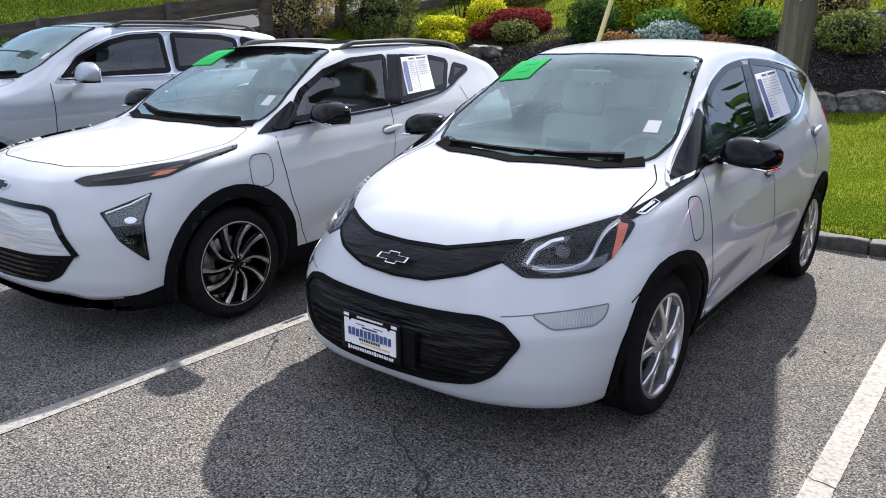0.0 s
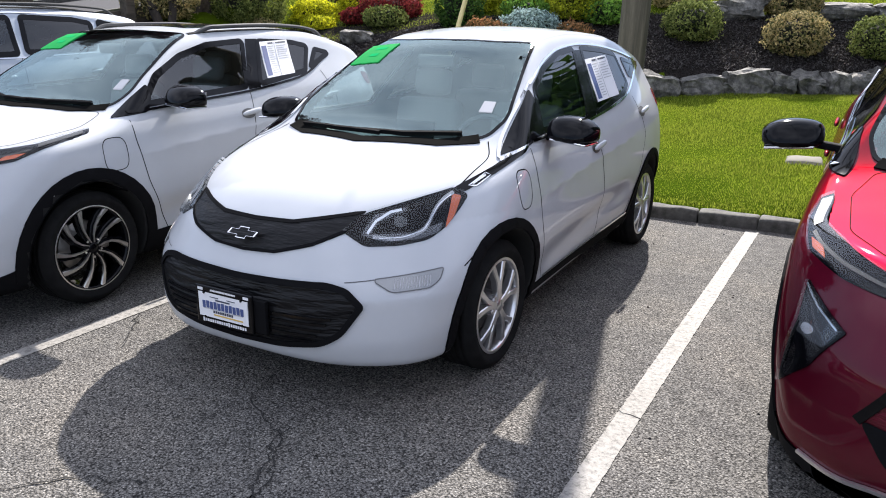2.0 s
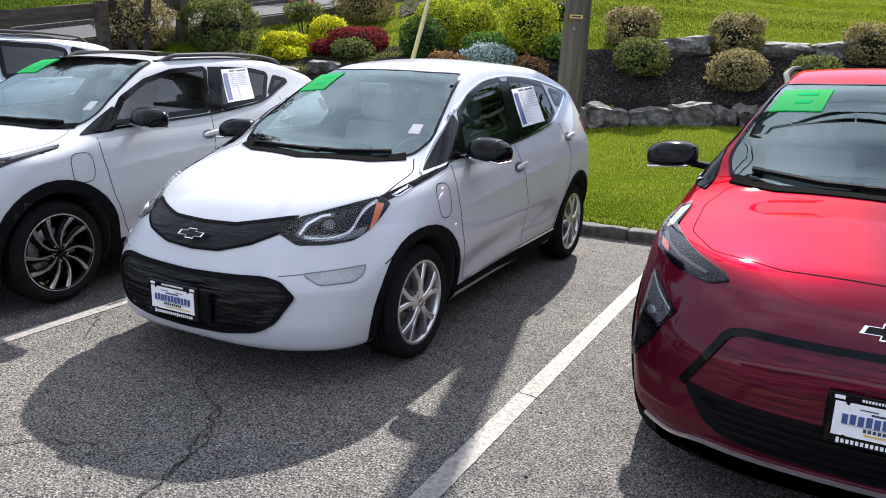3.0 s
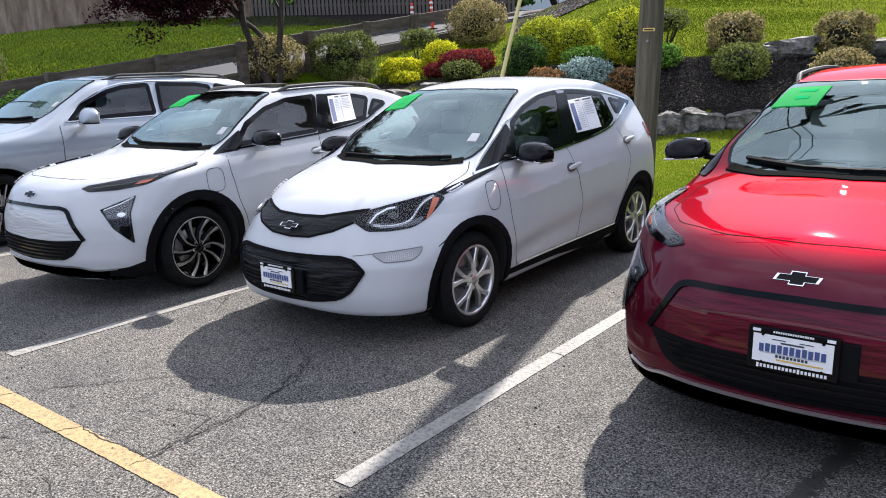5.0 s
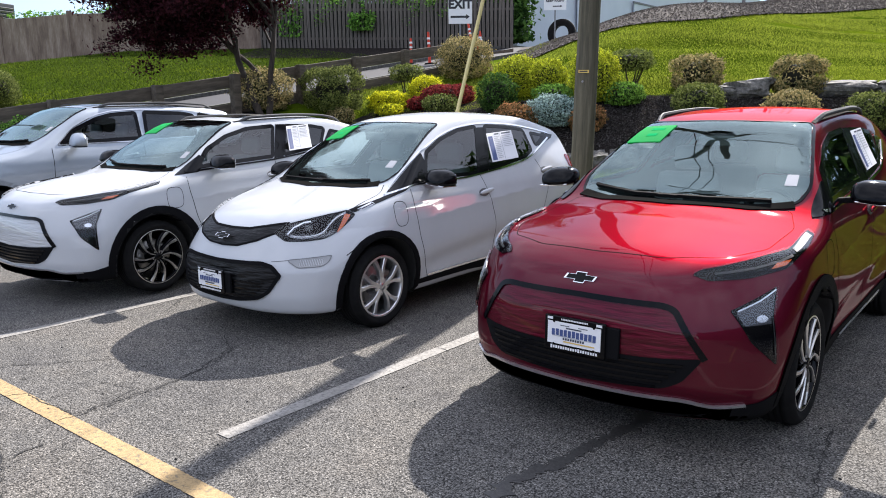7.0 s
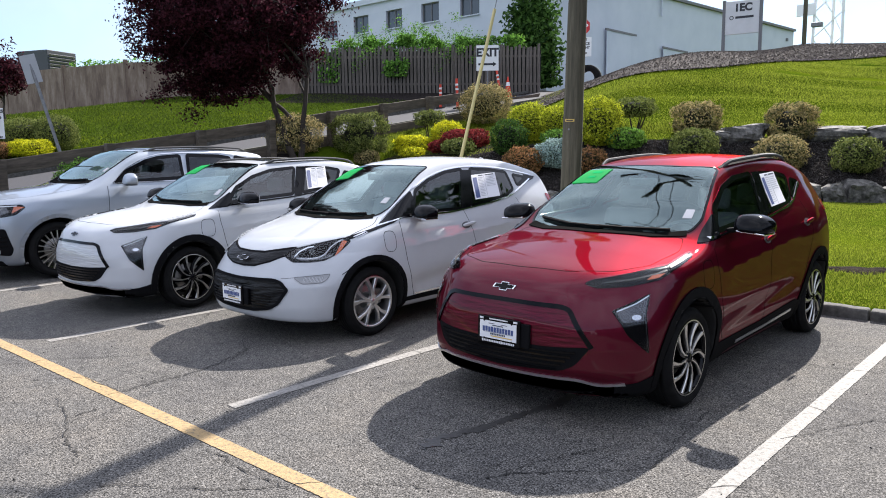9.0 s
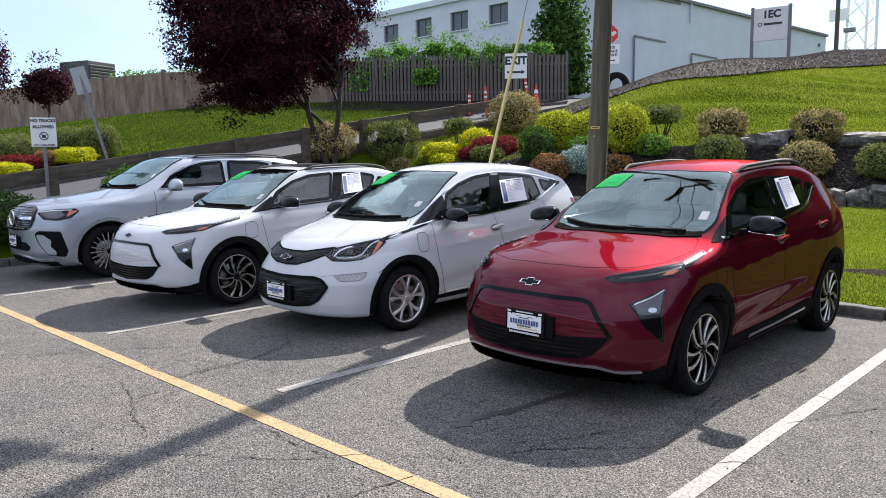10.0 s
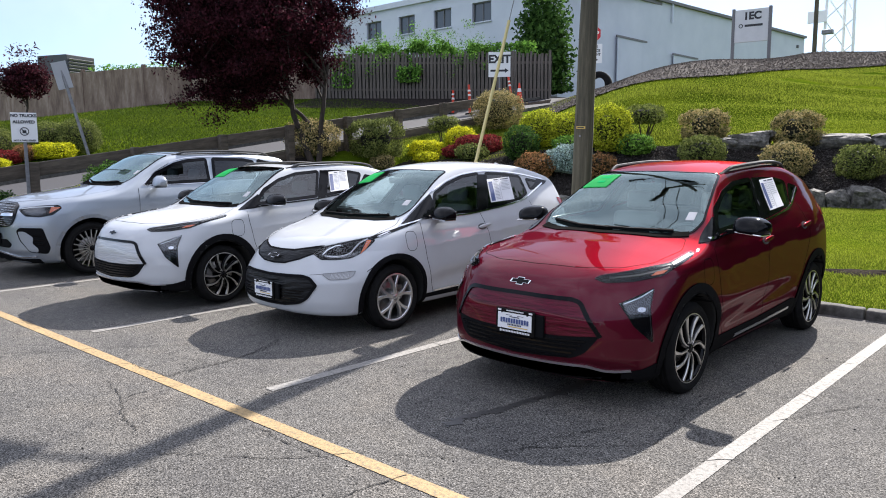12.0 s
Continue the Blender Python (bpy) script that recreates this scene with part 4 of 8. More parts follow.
    car.ribbon("sill_strip", [(1.42, 0.318), (2.2, 0.332), (3.02, 0.345)], "side", 0.014, chrome, 0.009, False, 0.006, True)
    car.patch("grille", fillet(mirror_poly([(0.0, 0.80), (0.20, 0.805), (0.47, 0.85, 0.01), (0.445, 0.785), (0.34, 0.735), (0.17, 0.69), (0.0, 0.68)]), 0.04), "front", cover_mat, 0.006, 0.05, 0.012, label="black rippled grille cover")
    car.ribbon("grille_edge", mirror_poly([(0.0, 0.80), (0.20, 0.805), (0.47, 0.85), (0.445, 0.785), (0.34, 0.735), (0.17, 0.69), (0.0, 0.68)]), "front", 0.012, black_plastic, 0.008, True, 0.008)
    low = fillet(mirror_poly([(0.0, 0.572), (0.25, 0.580), (0.45, 0.586, 0.03), (0.525, 0.566, 0.02), (0.588, 0.505, 0.012), (0.515, 0.385, 0.03), (0.44, 0.338), (0.24, 0.308), (0.0, 0.298)]), 0.05)
    lg = car.patch("lower_grille", low, "front", cover_mat, 0.004, 0.05, 0.012, label="black lower grille with a rippled cover")[0]
    car.ribbon("grille_edge", low, "front", 0.024, black_plastic, 0.012, True, 0.014)
    for k in range(5):
        z = 0.335 + k * 0.026
        wd = 0.40 + 0.02 * k
        car.ribbon("slat", [(-wd, z + 0.01), (0, z), (wd, z + 0.01)], "front", 0.010, gloss_black, 0.012, False, 0.01, parent=lg)
    for vw in ("corner", "corner_mirror"):
        hl = car.patch("headlight", lamp, vw, gloss_black, 0.003, 0.04, 0.01, label="clear headlight with an amber corner")[0]
        car.patch("reflector", fillet([(0.53, 0.775), (0.60, 0.842), (0.75, 0.865), (0.73, 0.845), (0.62, 0.82), (0.57, 0.775), (0.78, 0.772), (0.90, 0.80), (0.875, 0.765), (0.78, 0.748), (0.62, 0.745)], 0.01), vw, lamp_bezel, 0.006, 0.03, 0.004, parent=hl)
        car.patch("amber_reflector", fillet([(0.905, 0.775), (0.968, 0.90), (1.01, 0.892), (0.955, 0.815)], 0.01), vw, amber, 0.007, 0.04, 0.004, parent=hl, label="amber reflector")
        car.patch("projector", [(0.705 + 0.045 * math.cos(t), 0.812 + 0.032 * math.sin(t)) for t in np.linspace(0, 6.28, 18, endpoint=False)], vw, gloss_black, 0.008, 0.03, 0.004, parent=hl)
        car.patch("projector_lens", [(0.705 + 0.030 * math.cos(t), 0.812 + 0.021 * math.sin(t)) for t in np.linspace(0, 6.28, 16, endpoint=False)], vw, side_glass, 0.011, 0.03, 0.003, parent=hl)
        car.ribbon("light_guide", fillet([(0.975, 0.905), (0.912, 0.882), (0.857, 0.838), (0.820, 0.785), (0.760, 0.762), (0.66, 0.752), (0.575, 0.764)], 0.03, closed=False), vw, 0.014, guide_silver, 0.010, False, 0.006, parent=hl)
        car.ribbon("light_guide", fillet([(0.955, 0.893), (0.89, 0.866), (0.840, 0.815), (0.805, 0.775), (0.70, 0.755), (0.60, 0.757)], 0.03, closed=False), vw, 0.003, lamp_silver, 0.015, False, 0.003, parent=hl)
        car.ribbon("light_guide", [(0.555, 0.775), (0.60, 0.818), (0.67, 0.848), (0.72, 0.855)], vw, 0.009, lamp_silver, 0.010, False, 0.004, parent=hl)
        car.patch("lens", lamp, vw, lens_glass, 0.016, 0.05, 0.012, parent=hl)
        fog = car.patch("fog_lamp", fillet([(0.565, 0.612, 0.01), (0.87, 0.632, 0.01), (0.85, 0.59), (0.80, 0.562), (0.63, 0.557), (0.565, 0.60, 0.01)], 0.02), vw, fog_clear, 0.004, 0.04, 0.008, label="clear white turn lamp")[0]
        car.ribbon("lamp_edge", fillet([(0.565, 0.612, 0.01), (0.87, 0.632, 0.01), (0.85, 0.59), (0.80, 0.562), (0.63, 0.557), (0.565, 0.60, 0.01)], 0.02), vw, 0.004, material_shared["recess"], 0.005, True, 0.002, parent=fog)
        for k in range(14):
            u = 0.64 + k * 0.012
            car.ribbon("flute", [(u, 0.57), (u + 0.01, 0.61)], vw, 0.003, ink_grey, 0.006, False, 0.002, parent=fog)
        # thin grey line paints the shadow along the bumper crease
        car.ribbon("crease_shade", [(0.44, 0.60), (0.565, 0.61)], vw, 0.004, material_shared["recess"], 0.0015)
        # black name strip from the lamp to the mirror
        st = car.patch("name_strip", fillet([(0.99, 0.925, 0.01), (1.03, 0.905, 0.01), (1.20, 0.955), (1.44, 1.03), (1.50, 1.075), (1.42, 1.05), (1.22, 0.985)], 0.02), vw, gloss_black, 0.004, 0.05, 0.008)[0]
        car.ribbon("name_frame", [(1.06, 0.925), (1.17, 0.965), (1.19, 0.955), (1.10, 0.922)], vw, 0.004, chrome, 0.006, True, 0.003, parent=st, step=0.02)
        car.ribbon("lettering", [(1.085, 0.930), (1.165, 0.957)], vw, 0.006, lamp_silver, 0.0065, False, 0.002, parent=st)
    ring = [(1.085 + 0.072 * math.copysign(abs(math.cos(t)) ** 0.7, math.cos(t)), 0.865 + 0.095 * math.copysign(abs(math.sin(t)) ** 0.7, math.sin(t))) for t in np.linspace(0, 2 * math.pi, 36, endpoint=False)]
    car.ribbon("charge_flap_gap", ring, "side", 0.005, seam_dark, 0.0012, True)
    car.patch("tail_lamp", fillet([(3.76, 1.19), (3.88, 1.16), (3.92, 1.05), (3.80, 1.05)], 0.04), "side", red_lens, 0.006, 0.06, 0.01, True)
    car.handle(2.22, 0.935)
    car.handle(3.26, 1.06)
    side_paper(car, [(2.55, 1.43), (2.96, 1.45), (2.88, 1.195), (2.46, 1.175)])
    car.mirror((0.985, 1.50, 1.115), (0.135, 0.125, 0.074), gloss_black, chrome)
    cross_badge(car.ob, (0.0, 0.065, 0.755), -35, 0.17, cover_mat)
    show_plate(car.ob, (-0.035, -0.035, 0.425))
    car.wheels("twin", 0.238)
    car.cabin(1.12, 2.05, 0.52, True)
    P, _ = car.sh.lay([(0.0, 3.55)], "top", 0.0)
    part("antenna", box_bm((0.04, 0.14, 0.06), tuple(P[0] + np.array([0, 0, 0.025])), Matrix.Rotation(radians(-18), 3, "X"), 0.014), white_paint, car.ob)
    return car.finish()


def build_crossover(paint, m, label, textured, plate, glossy_cover):
    spec = crossover_spec(0.045 if paint is red_paint else 0.0)
    spec["cowl"], spec["flare"] = 1.12, 0.040
    car = Car("crossover_car", spec, paint, m, label)
    C, N = car.C, car.CN
    front = [(1.42, 1.115, 0.02), (1.62, 1.275), (1.90, 1.405), (2.20, 1.47), (2.57, 1.49), (2.40, 1.165)]
    rear = [(2.71, 1.49), (3.10, 1.48), (3.28, 1.445), (3.12, 1.245), (2.53, 1.175)]
    last = [(3.35, 1.43), (3.52, 1.385), (3.18, 1.268, 0.015)]
    window_set(car, [("door_window", front, side_glass), ("rear_door_window", rear, privacy_glass), ("rear_quarter_window", last, privacy_glass)], gloss_black, 0.036)
    car.ribbon("waist_line", fillet([(1.30, 1.08), (2.4, 1.135), (3.10, 1.215), (3.50, 1.385)], 0.2, closed=False), "side", 0.014, chrome if paint is red_paint else gloss_black, 0.011, False, 0.008, True)
    car.patch("pillar_trim", [(2.60, 1.50), (2.72, 1.50), (2.53, 1.16), (2.40, 1.15)], "side", gloss_black, 0.004, 0.08, 0.006, True)
    for vw in ("corner", "corner_mirror"):
        car.patch("mirror_base", fillet([(1.40, 1.055, 0.01), (1.50, 1.150), (1.60, 1.235), (1.63, 1.15), (1.61, 1.075)], 0.02), vw, gloss_black, 0.006, 0.04, 0.006)
    windscreen(car, [(0.0, 2.0), (0.30, 2.015), (0.545, 2.08), (0.705, 1.44), (0.67, 1.305), (0.45, 1.215), (0.0, 1.16)], windshield_glass)
    car.ribbon("cowl", [(-0.66, 1.29), (-0.45, 1.19), (0, 1.13), (0.45, 1.19), (0.66, 1.29)], "top", 0.06, cowl_black, 0.006, False, 0.01)
    wipers(car, [[(-0.58, 1.34), (-0.25, 1.23), (0.02, 1.20)], [(-0.10, 1.205), (0.20, 1.215), (0.54, 1.28)]])
    green_sticker(car, [(-0.52, 1.95), (-0.29, 1.93), (-0.33, 1.74), (-0.58, 1.76)])
    car.patch("permit", [(0.56, 1.50), (0.62, 1.51), (0.63, 1.43), (0.565, 1.42)], "top", ink_grey, 0.006, 0.2, 0.0)
    head = fillet([(0.50, 0.885, 0.01), (0.55, 0.905), (0.70, 0.925), (0.89, 0.950), (1.06, 0.965), (1.30, 1.012, 0.01), (1.30, 0.995, 0.01), (1.10, 0.945), (0.97, 0.895), (0.76, 0.868), (0.56, 0.862, 0.02)], 0.02)
    car.lamp_opening(head)
    lamp = fillet([(0.64, 0.735, 0.01), (0.895, 0.825, 0.01), (0.855, 0.70), (0.868, 0.47, 0.02), (0.73, 0.59), (0.69, 0.66)], 0.02)
    car.lamp_opening(lamp)
    hood = fillet(mirror_poly([(0.0, 0.225), (0.35, 0.255), (0.60, 0.39), (0.72, 0.62), (0.735, 1.02), (0.66, 1.24), (0.45, 1.17), (0.0, 1.10)]), 0.05)
    car.all_panels = car.free.copy()
    car.piece("hood", inside_poly(hood, C[:, 0], C[:, 1]) & (N[:, 2] > 0.4))
    car.piece("front_door", inside_poly([(1.29, 1.06), (1.29, 0.92), (1.34, 0.66), (1.50, 0.32), (2.30, 0.34), (2.34, 0.6), (2.34, 0.85), (2.40, 1.13)], C[:, 1], C[:, 2]) & (np.abs(N[:, 0]) > 0.5))
    car.piece("rear_door", inside_poly([(2.40, 1.13), (2.34, 0.85), (2.34, 0.6), (2.30, 0.34), (3.00, 0.36), (3.15, 0.65), (3.38, 0.95), (3.30, 1.26)], C[:, 1], C[:, 2]) & (np.abs(N[:, 0]) > 0.5))
    car.piece("front_bumper", (C[:, 1] < 0.66) & (C[:, 2] < 0.86))
    car.piece("roof", (C[:, 2] > 1.42) & (N[:, 2] > 0.4))
    seam = lambda ln, vw="side": car.ribbon("panel_gap", fillet(ln, 0.05, closed=False), vw, 0.006, seam_dark, 0.0012, False, 0, vw == "side")
    car.ribbon("panel_gap", hood, "top", 0.0045, seam_dark, 0.0012, True)
    seam([(1.285, 1.07), (1.285, 0.92), (1.34, 0.66), (1.50, 0.30)])
    seam([(2.40, 1.14), (2.34, 0.85), (2.34, 0.6), (2.29, 0.32)])
    seam([(3.30, 1.25), (3.39, 0.98), (3.17, 0.66), (3.00, 0.34)])
    if paint is not red_paint:
        car.patch("moonroof", fillet(mirror_poly([(0.0, 2.24), (0.38, 2.26), (0.39, 2.75), (0.0, 2.76)]), 0.05), "top", gloss_black, 0.004, 0.1, 0.006)
    car.flares(0.075)
    car.patch("sill", fillet([(1.28, 0.33), (2.2, 0.345), (3.0, 0.40), (3.22, 0.36), (3.22, 0.20), (1.26, 0.19)], 0.02), "side", black_plastic, 0.009, 0.1, 0.02, True, "black plastic sill")
    car.ribbon("sill_strip", [(1.75, 0.275), (2.3, 0.285), (2.95, 0.32)], "side", 0.022, alloy, 0.014, False, 0.010, True)
    # nose
    inner = fillet(mirror_poly([(0.0, 0.735), (0.42, 0.735), (0.47, 0.72), (0.605, 0.525), (0.0, 0.495)]), 0.03)
    car.patch("nose_panel", inner, "front", textured, 0.004, 0.04, 0.01, label="film-wrapped nose panel in body colour")
    car.ribbon("nose_trim", fillet([(0.615, 0.515), (0.475, 0.735), (0.42, 0.752), (0.0, 0.755), (-0.42, 0.752), (-0.475, 0.735), (-0.615, 0.515)], 0.04, closed=False), "front", 0.026, gloss_black, 0.012, False, 0.012, label="gloss black nose trim")
    low = fillet(mirror_poly([(0.0, 0.495), (0.35, 0.505), (0.612, 0.52), (0.53, 0.405), (0.45, 0.365), (0.0, 0.335)]), 0.03)
    lg = car.patch("lower_grille", low, "front", black_plastic, 0.005, 0.05, 0.01, label="black lower grille")[0]
    for k in range(5):
        z = 0.36 + k * 0.028
        wd = 0.42 + 0.028 * k
        car.ribbon("slat", [(-wd, z + 0.012), (0, z), (wd, z + 0.012)], "front", 0.012, gloss_black, 0.012, False, 0.01, parent=lg)
    car.patch("chin", fillet(mirror_poly([(0.0, 0.300), (0.36, 0.310), (0.54, 0.312), (0.64, 0.278), (0.76, 0.285), (0.76, 0.17), (0.0, 0.17)]), 0.02), "front", black_plastic, 0.006, 0.05, 0.012, label="black plastic chin")
    car.ribbon("chin_strip", fillet([(-0.76, 0.290), (-0.64, 0.284), (-0.54, 0.318), (-0.36, 0.315), (0.0, 0.305), (0.36, 0.315), (0.54, 0.318), (0.64, 0.284), (0.76, 0.290)], 0.06, closed=False), "front", 0.014, alloy, 0.012, False, 0.010, label="silver chin strip")
    for vw in ("corner", "corner_mirror"):
        hl = car.patch("headlight", head, vw, gloss_black, 0.004, 0.04, 0.01, label="slim dark headlight with an amber corner")[0]
        car.ribbon("light_guide", [(0.60, 0.888), (0.80, 0.905), (0.95, 0.925), (1.04, 0.942)], vw, 0.008, guide_dim, 0.007, False, 0.006, parent=hl)
        car.patch("amber_reflector", fillet([(0.88, 0.897), (0.97, 0.907), (1.02, 0.928), (0.93, 0.921)], 0.006), vw, amber, 0.007, 0.04, 0.003, parent=hl, label="amber reflector")
        car.ribbon("name_bar", [(1.07, 0.957), (1.27, 0.998)], vw, 0.012, guide_dim, 0.007, False, 0.005, parent=hl)
        car.patch("lens", head, vw, lens_glass, 0.014, 0.05, 0.010, parent=hl)
        car.patch("corner_chin", fillet([(0.66, 0.282), (0.80, 0.292), (0.93, 0.325), (0.95, 0.20), (0.66, 0.19)], 0.015), vw, black_plastic, 0.0075, 0.05, 0.012)
        ll = car.patch("lower_lamp", lamp, vw, gloss_black, 0.004, 0.04, 0.01, label="dark lower headlight unit")[0]
        car.patch("reflector", fillet([(0.665, 0.728), (0.878, 0.806), (0.848, 0.70), (0.842, 0.668), (0.70, 0.664)], 0.01), vw, lamp_bezel, 0.006, 0.03, 0.004, parent=ll)
        car.patch("projector", [(0.79 + 0.030 * math.cos(t), 0.692 + 0.016 * math.sin(t)) for t in np.linspace(0, 6.28, 18, endpoint=False)], vw, lamp_silver, 0.009, 0.03, 0.006, parent=ll)
        car.ribbon("light_guide", [(0.67, 0.730), (0.79, 0.770), (0.882, 0.812)], vw, 0.006, lamp_silver, 0.011, False, 0.004, parent=ll)
        car.ribbon("light_guide", [(0.843, 0.70), (0.846, 0.62), (0.852, 0.52)], vw, 0.004, lamp_dim, 0.011, False, 0.004, parent=ll)
        car.patch("lens", lamp, vw, lens_glass, 0.016, 0.05, 0.012, parent=ll)
    ring = [(1.12 + 0.085 * math.copysign(abs(math.cos(t)) ** 0.6, math.cos(t)), 0.862 + 0.095 * math.copysign(abs(math.sin(t)) ** 0.6, math.sin(t))) for t in np.linspace(0, 2 * math.pi, 36, endpoint=False)]
    car.ribbon("charge_flap_gap", ring, "side", 0.005, seam_dark, 0.0012, True)
    car.patch("tail_lamp", fillet([(3.88, 1.22), (3.99, 1.20), (4.0, 1.10), (3.91, 1.11)], 0.04), "side", red_lens, 0.006, 0.06, 0.01, True)
    car.handle(2.33, 0.995)
    car.handle(3.28, 1.055)
    side_paper(car, [(2.73, 1.475), (3.05, 1.49), (2.97, 1.24), (2.64, 1.215)])
    car.mirror((1.02, 1.62, 1.165), (0.135, 0.130, 0.074), gloss_black, chrome)
    for sx in (1, -1):
        ln = [(sx * 0.535, 2.10), (sx * 0.542, 2.8), (sx * 0.532, 3.45), (sx * 0.52, 3.75)]
        car.rail(ln, 0.046, "raised dark silver roof rail")
    cross_badge(car.ob, (0.0, 0.055, 0.835), -28, 0.18, gloss_black)
    if plate:
        show_plate(car.ob, (0.02, -0.025, 0.555), -2)
    car.wheels("turbine", 0.252)
    car.cabin(1.28, 2.15, 0.54, True)
    return car.finish()


def build_suv():
    spec = luxury_suv_spec()
    spec["cowl"], spec["flare"] = 1.40, 0.016
    car = Car("suv", spec, silver_paint, GLE_AT, "silver luxury suv with a mesh grille and roof rails")
    C, N = car.C, car.CN
    front = [(1.84, 1.265, 0.02), (2.05, 1.43), (2.40, 1.585), (2.62, 1.63), (2.97, 1.65), (2.94, 1.30)]
    rear = [(3.08, 1.655), (3.65, 1.64), (3.85, 1.60), (3.80, 1.335), (3.02, 1.31)]
    last = [(3.93, 1.625), (4.35, 1.54), (4.40, 1.41), (3.90, 1.345)]
    window_set(car, [("door_window", front, side_glass), ("rear_door_window", rear, privacy_glass), ("rear_quarter_window", last, privacy_glass)], gloss_black, 0.05,
               [(1.80, 1.255, 0.02), (2.04, 1.455), (2.40, 1.625), (2.62, 1.67), (3.0, 1.692), (3.7, 1.682), (4.42, 1.58), (4.45, 1.39), (3.9, 1.305), (2.9, 1.265)])
    windscreen(car, [(0.0, 2.27), (0.4, 2.29), (0.60, 2.35), (0.74, 1.72), (0.70, 1.58), (0.45, 1.49), (0.0, 1.44)], windshield_glass)
    car.ribbon("cowl", [(-0.70, 1.56), (-0.45, 1.46), (0, 1.40), (0.45, 1.46), (0.70, 1.56)], "top", 0.07, cowl_black, 0.006, False, 0.01)
    wipers(car, [[(-0.58, 1.60), (-0.2, 1.49), (0.05, 1.47)], [(-0.05, 1.475), (0.25, 1.49), (0.58, 1.57)]])
    car.patch("permit", [(0.61, 1.85), (0.67, 1.86), (0.68, 1.78), (0.62, 1.77)], "top", ink_grey, 0.006, 0.2, 0.0)
    head = fillet([(0.50, 0.965, 0.01), (0.58, 0.995), (0.80, 1.02), (1.03, 1.025, 0.02), (1.08, 0.985), (0.98, 0.89), (0.82, 0.86), (0.62, 0.875, 0.02)], 0.03)
    car.lamp_opening(head)
    hood = fillet(mirror_poly([(0.0, 0.20), (0.40, 0.24), (0.66, 0.40), (0.80, 0.70), (0.80, 1.25), (0.72, 1.50), (0.45, 1.42), (0.0, 1.36)]), 0.06)
    car.all_panels = car.free.copy()
    car.piece("hood", inside_poly(hood, C[:, 0], C[:, 1]) & (N[:, 2] > 0.4))
    car.piece("front_door", inside_poly([(1.72, 1.2), (1.68, 0.8), (1.78, 0.34), (2.86, 0.36), (2.94, 1.25)], C[:, 1], C[:, 2]) & (np.abs(N[:, 0]) > 0.5))
    car.piece("rear_door", inside_poly([(2.94, 1.25), (2.86, 0.36), (3.35, 0.4), (3.55, 0.75), (3.86, 1.25)], C[:, 1], C[:, 2]) & (np.abs(N[:, 0]) > 0.5))
    car.piece("front_bumper", (C[:, 1] < 0.6) & (C[:, 2] < 0.80))
    car.piece("roof", (C[:, 2] > 1.55) & (N[:, 2] > 0.4))
    car.ribbon("panel_gap", hood, "top", 0.006, seam_dark, 0.0012, True)
    for ln in ([(1.72, 1.22), (1.68, 0.8), (1.78, 0.32)], [(2.95, 1.27), (2.90, 0.8), (2.86, 0.34)]):
        car.ribbon("panel_gap", fillet(ln, 0.05, closed=False), "side", 0.007, seam_dark, 0.0012, False, 0, True)
    car.patch("glass_roof", fillet(mirror_poly([(0.0, 2.36), (0.50, 2.42), (0.52, 3.9), (0.0, 3.92)]), 0.06), "top", gloss_black, 0.004, 0.15, 0.006)
    grille_pts = fillet(mirror_poly([(0.0, 1.045), (0.36, 1.045), (0.50, 1.01), (0.56, 0.89), (0.52, 0.77), (0.44, 0.735), (0.0, 0.715)]), 0.04)
    g = car.patch("grille", grille_pts, "front", gloss_black, 0.004, 0.06, 0.01, label="dark grille with chrome studs and a bar")[0]
    car.ribbon("grille_frame", grille_pts, "front", 0.020, gloss_black, 0.012, True, 0.012)
    studs = []
    for r in range(11):
        for c in range(-18, 19):
            x, z = c * 0.029 + (r % 2) * 0.0145, 0.745 + r * 0.029
            if inside_poly(grille_pts, np.array([x * 1.05]), np.array([z]))[0] and abs(z - 0.885) > 0.03 and math.hypot(x, z - 0.885) > 0.12:
                studs.append((x, z))
    P, Nn = car.sh.lay(studs, "front", 0.010)
    V, F = [], []
    for p, n in zip(P, Nn):
        b = len(V)
        V += [p + np.array(d) for d in ((-0.0045, 0, 0), (0, 0, -0.0045), (0.0045, 0, 0), (0, 0, 0.0045))] + [p - np.array((0, 0.004, 0))]
        F += [(b, b + 1, b + 4), (b + 1, b + 2, b + 4), (b + 2, b + 3, b + 4), (b + 3, b, b + 4)]
    part("grille_studs", mesh_of("grille_studs", V, F, chrome), None, g)
    for s in (-1, 1):
        car.ribbon("grille_bar", [(s * 0.13, 0.885), (s * 0.30, 0.888), (s * 0.52, 0.893)], "front", 0.034, chrome, 0.020, False, 0.014, parent=g)
    V, F = lathe([(0.105, 0.0), (0.112, 0.012), (0.102, 0.018), (0.098, 0.008)], 36)
    em = part("emblem", mesh_of("emblem", V, F, chrome, True), None, g, "round chrome emblem")
    em.matrix_basis = pose(0, -0.02, 0.885, 0, 0, -90)
    part("emblem_face", tube_bm((0.0, 0, 0), (0.006, 0, 0), 0.100, 0.100, 30), lamp_silver, em)
    for vw in ("corner", "corner_mirror"):
        hl = car.patch("headlight", head, vw, gloss_black, 0.004, 0.05, 0.01, label="clear headlight with an amber corner")[0]
        car.patch("reflector", fillet([(0.56, 0.955), (0.66, 0.985), (0.86, 0.99), (0.90, 0.93), (0.80, 0.89), (0.66, 0.90)], 0.02), vw, lamp_bezel, 0.006, 0.05, 0.004, parent=hl)
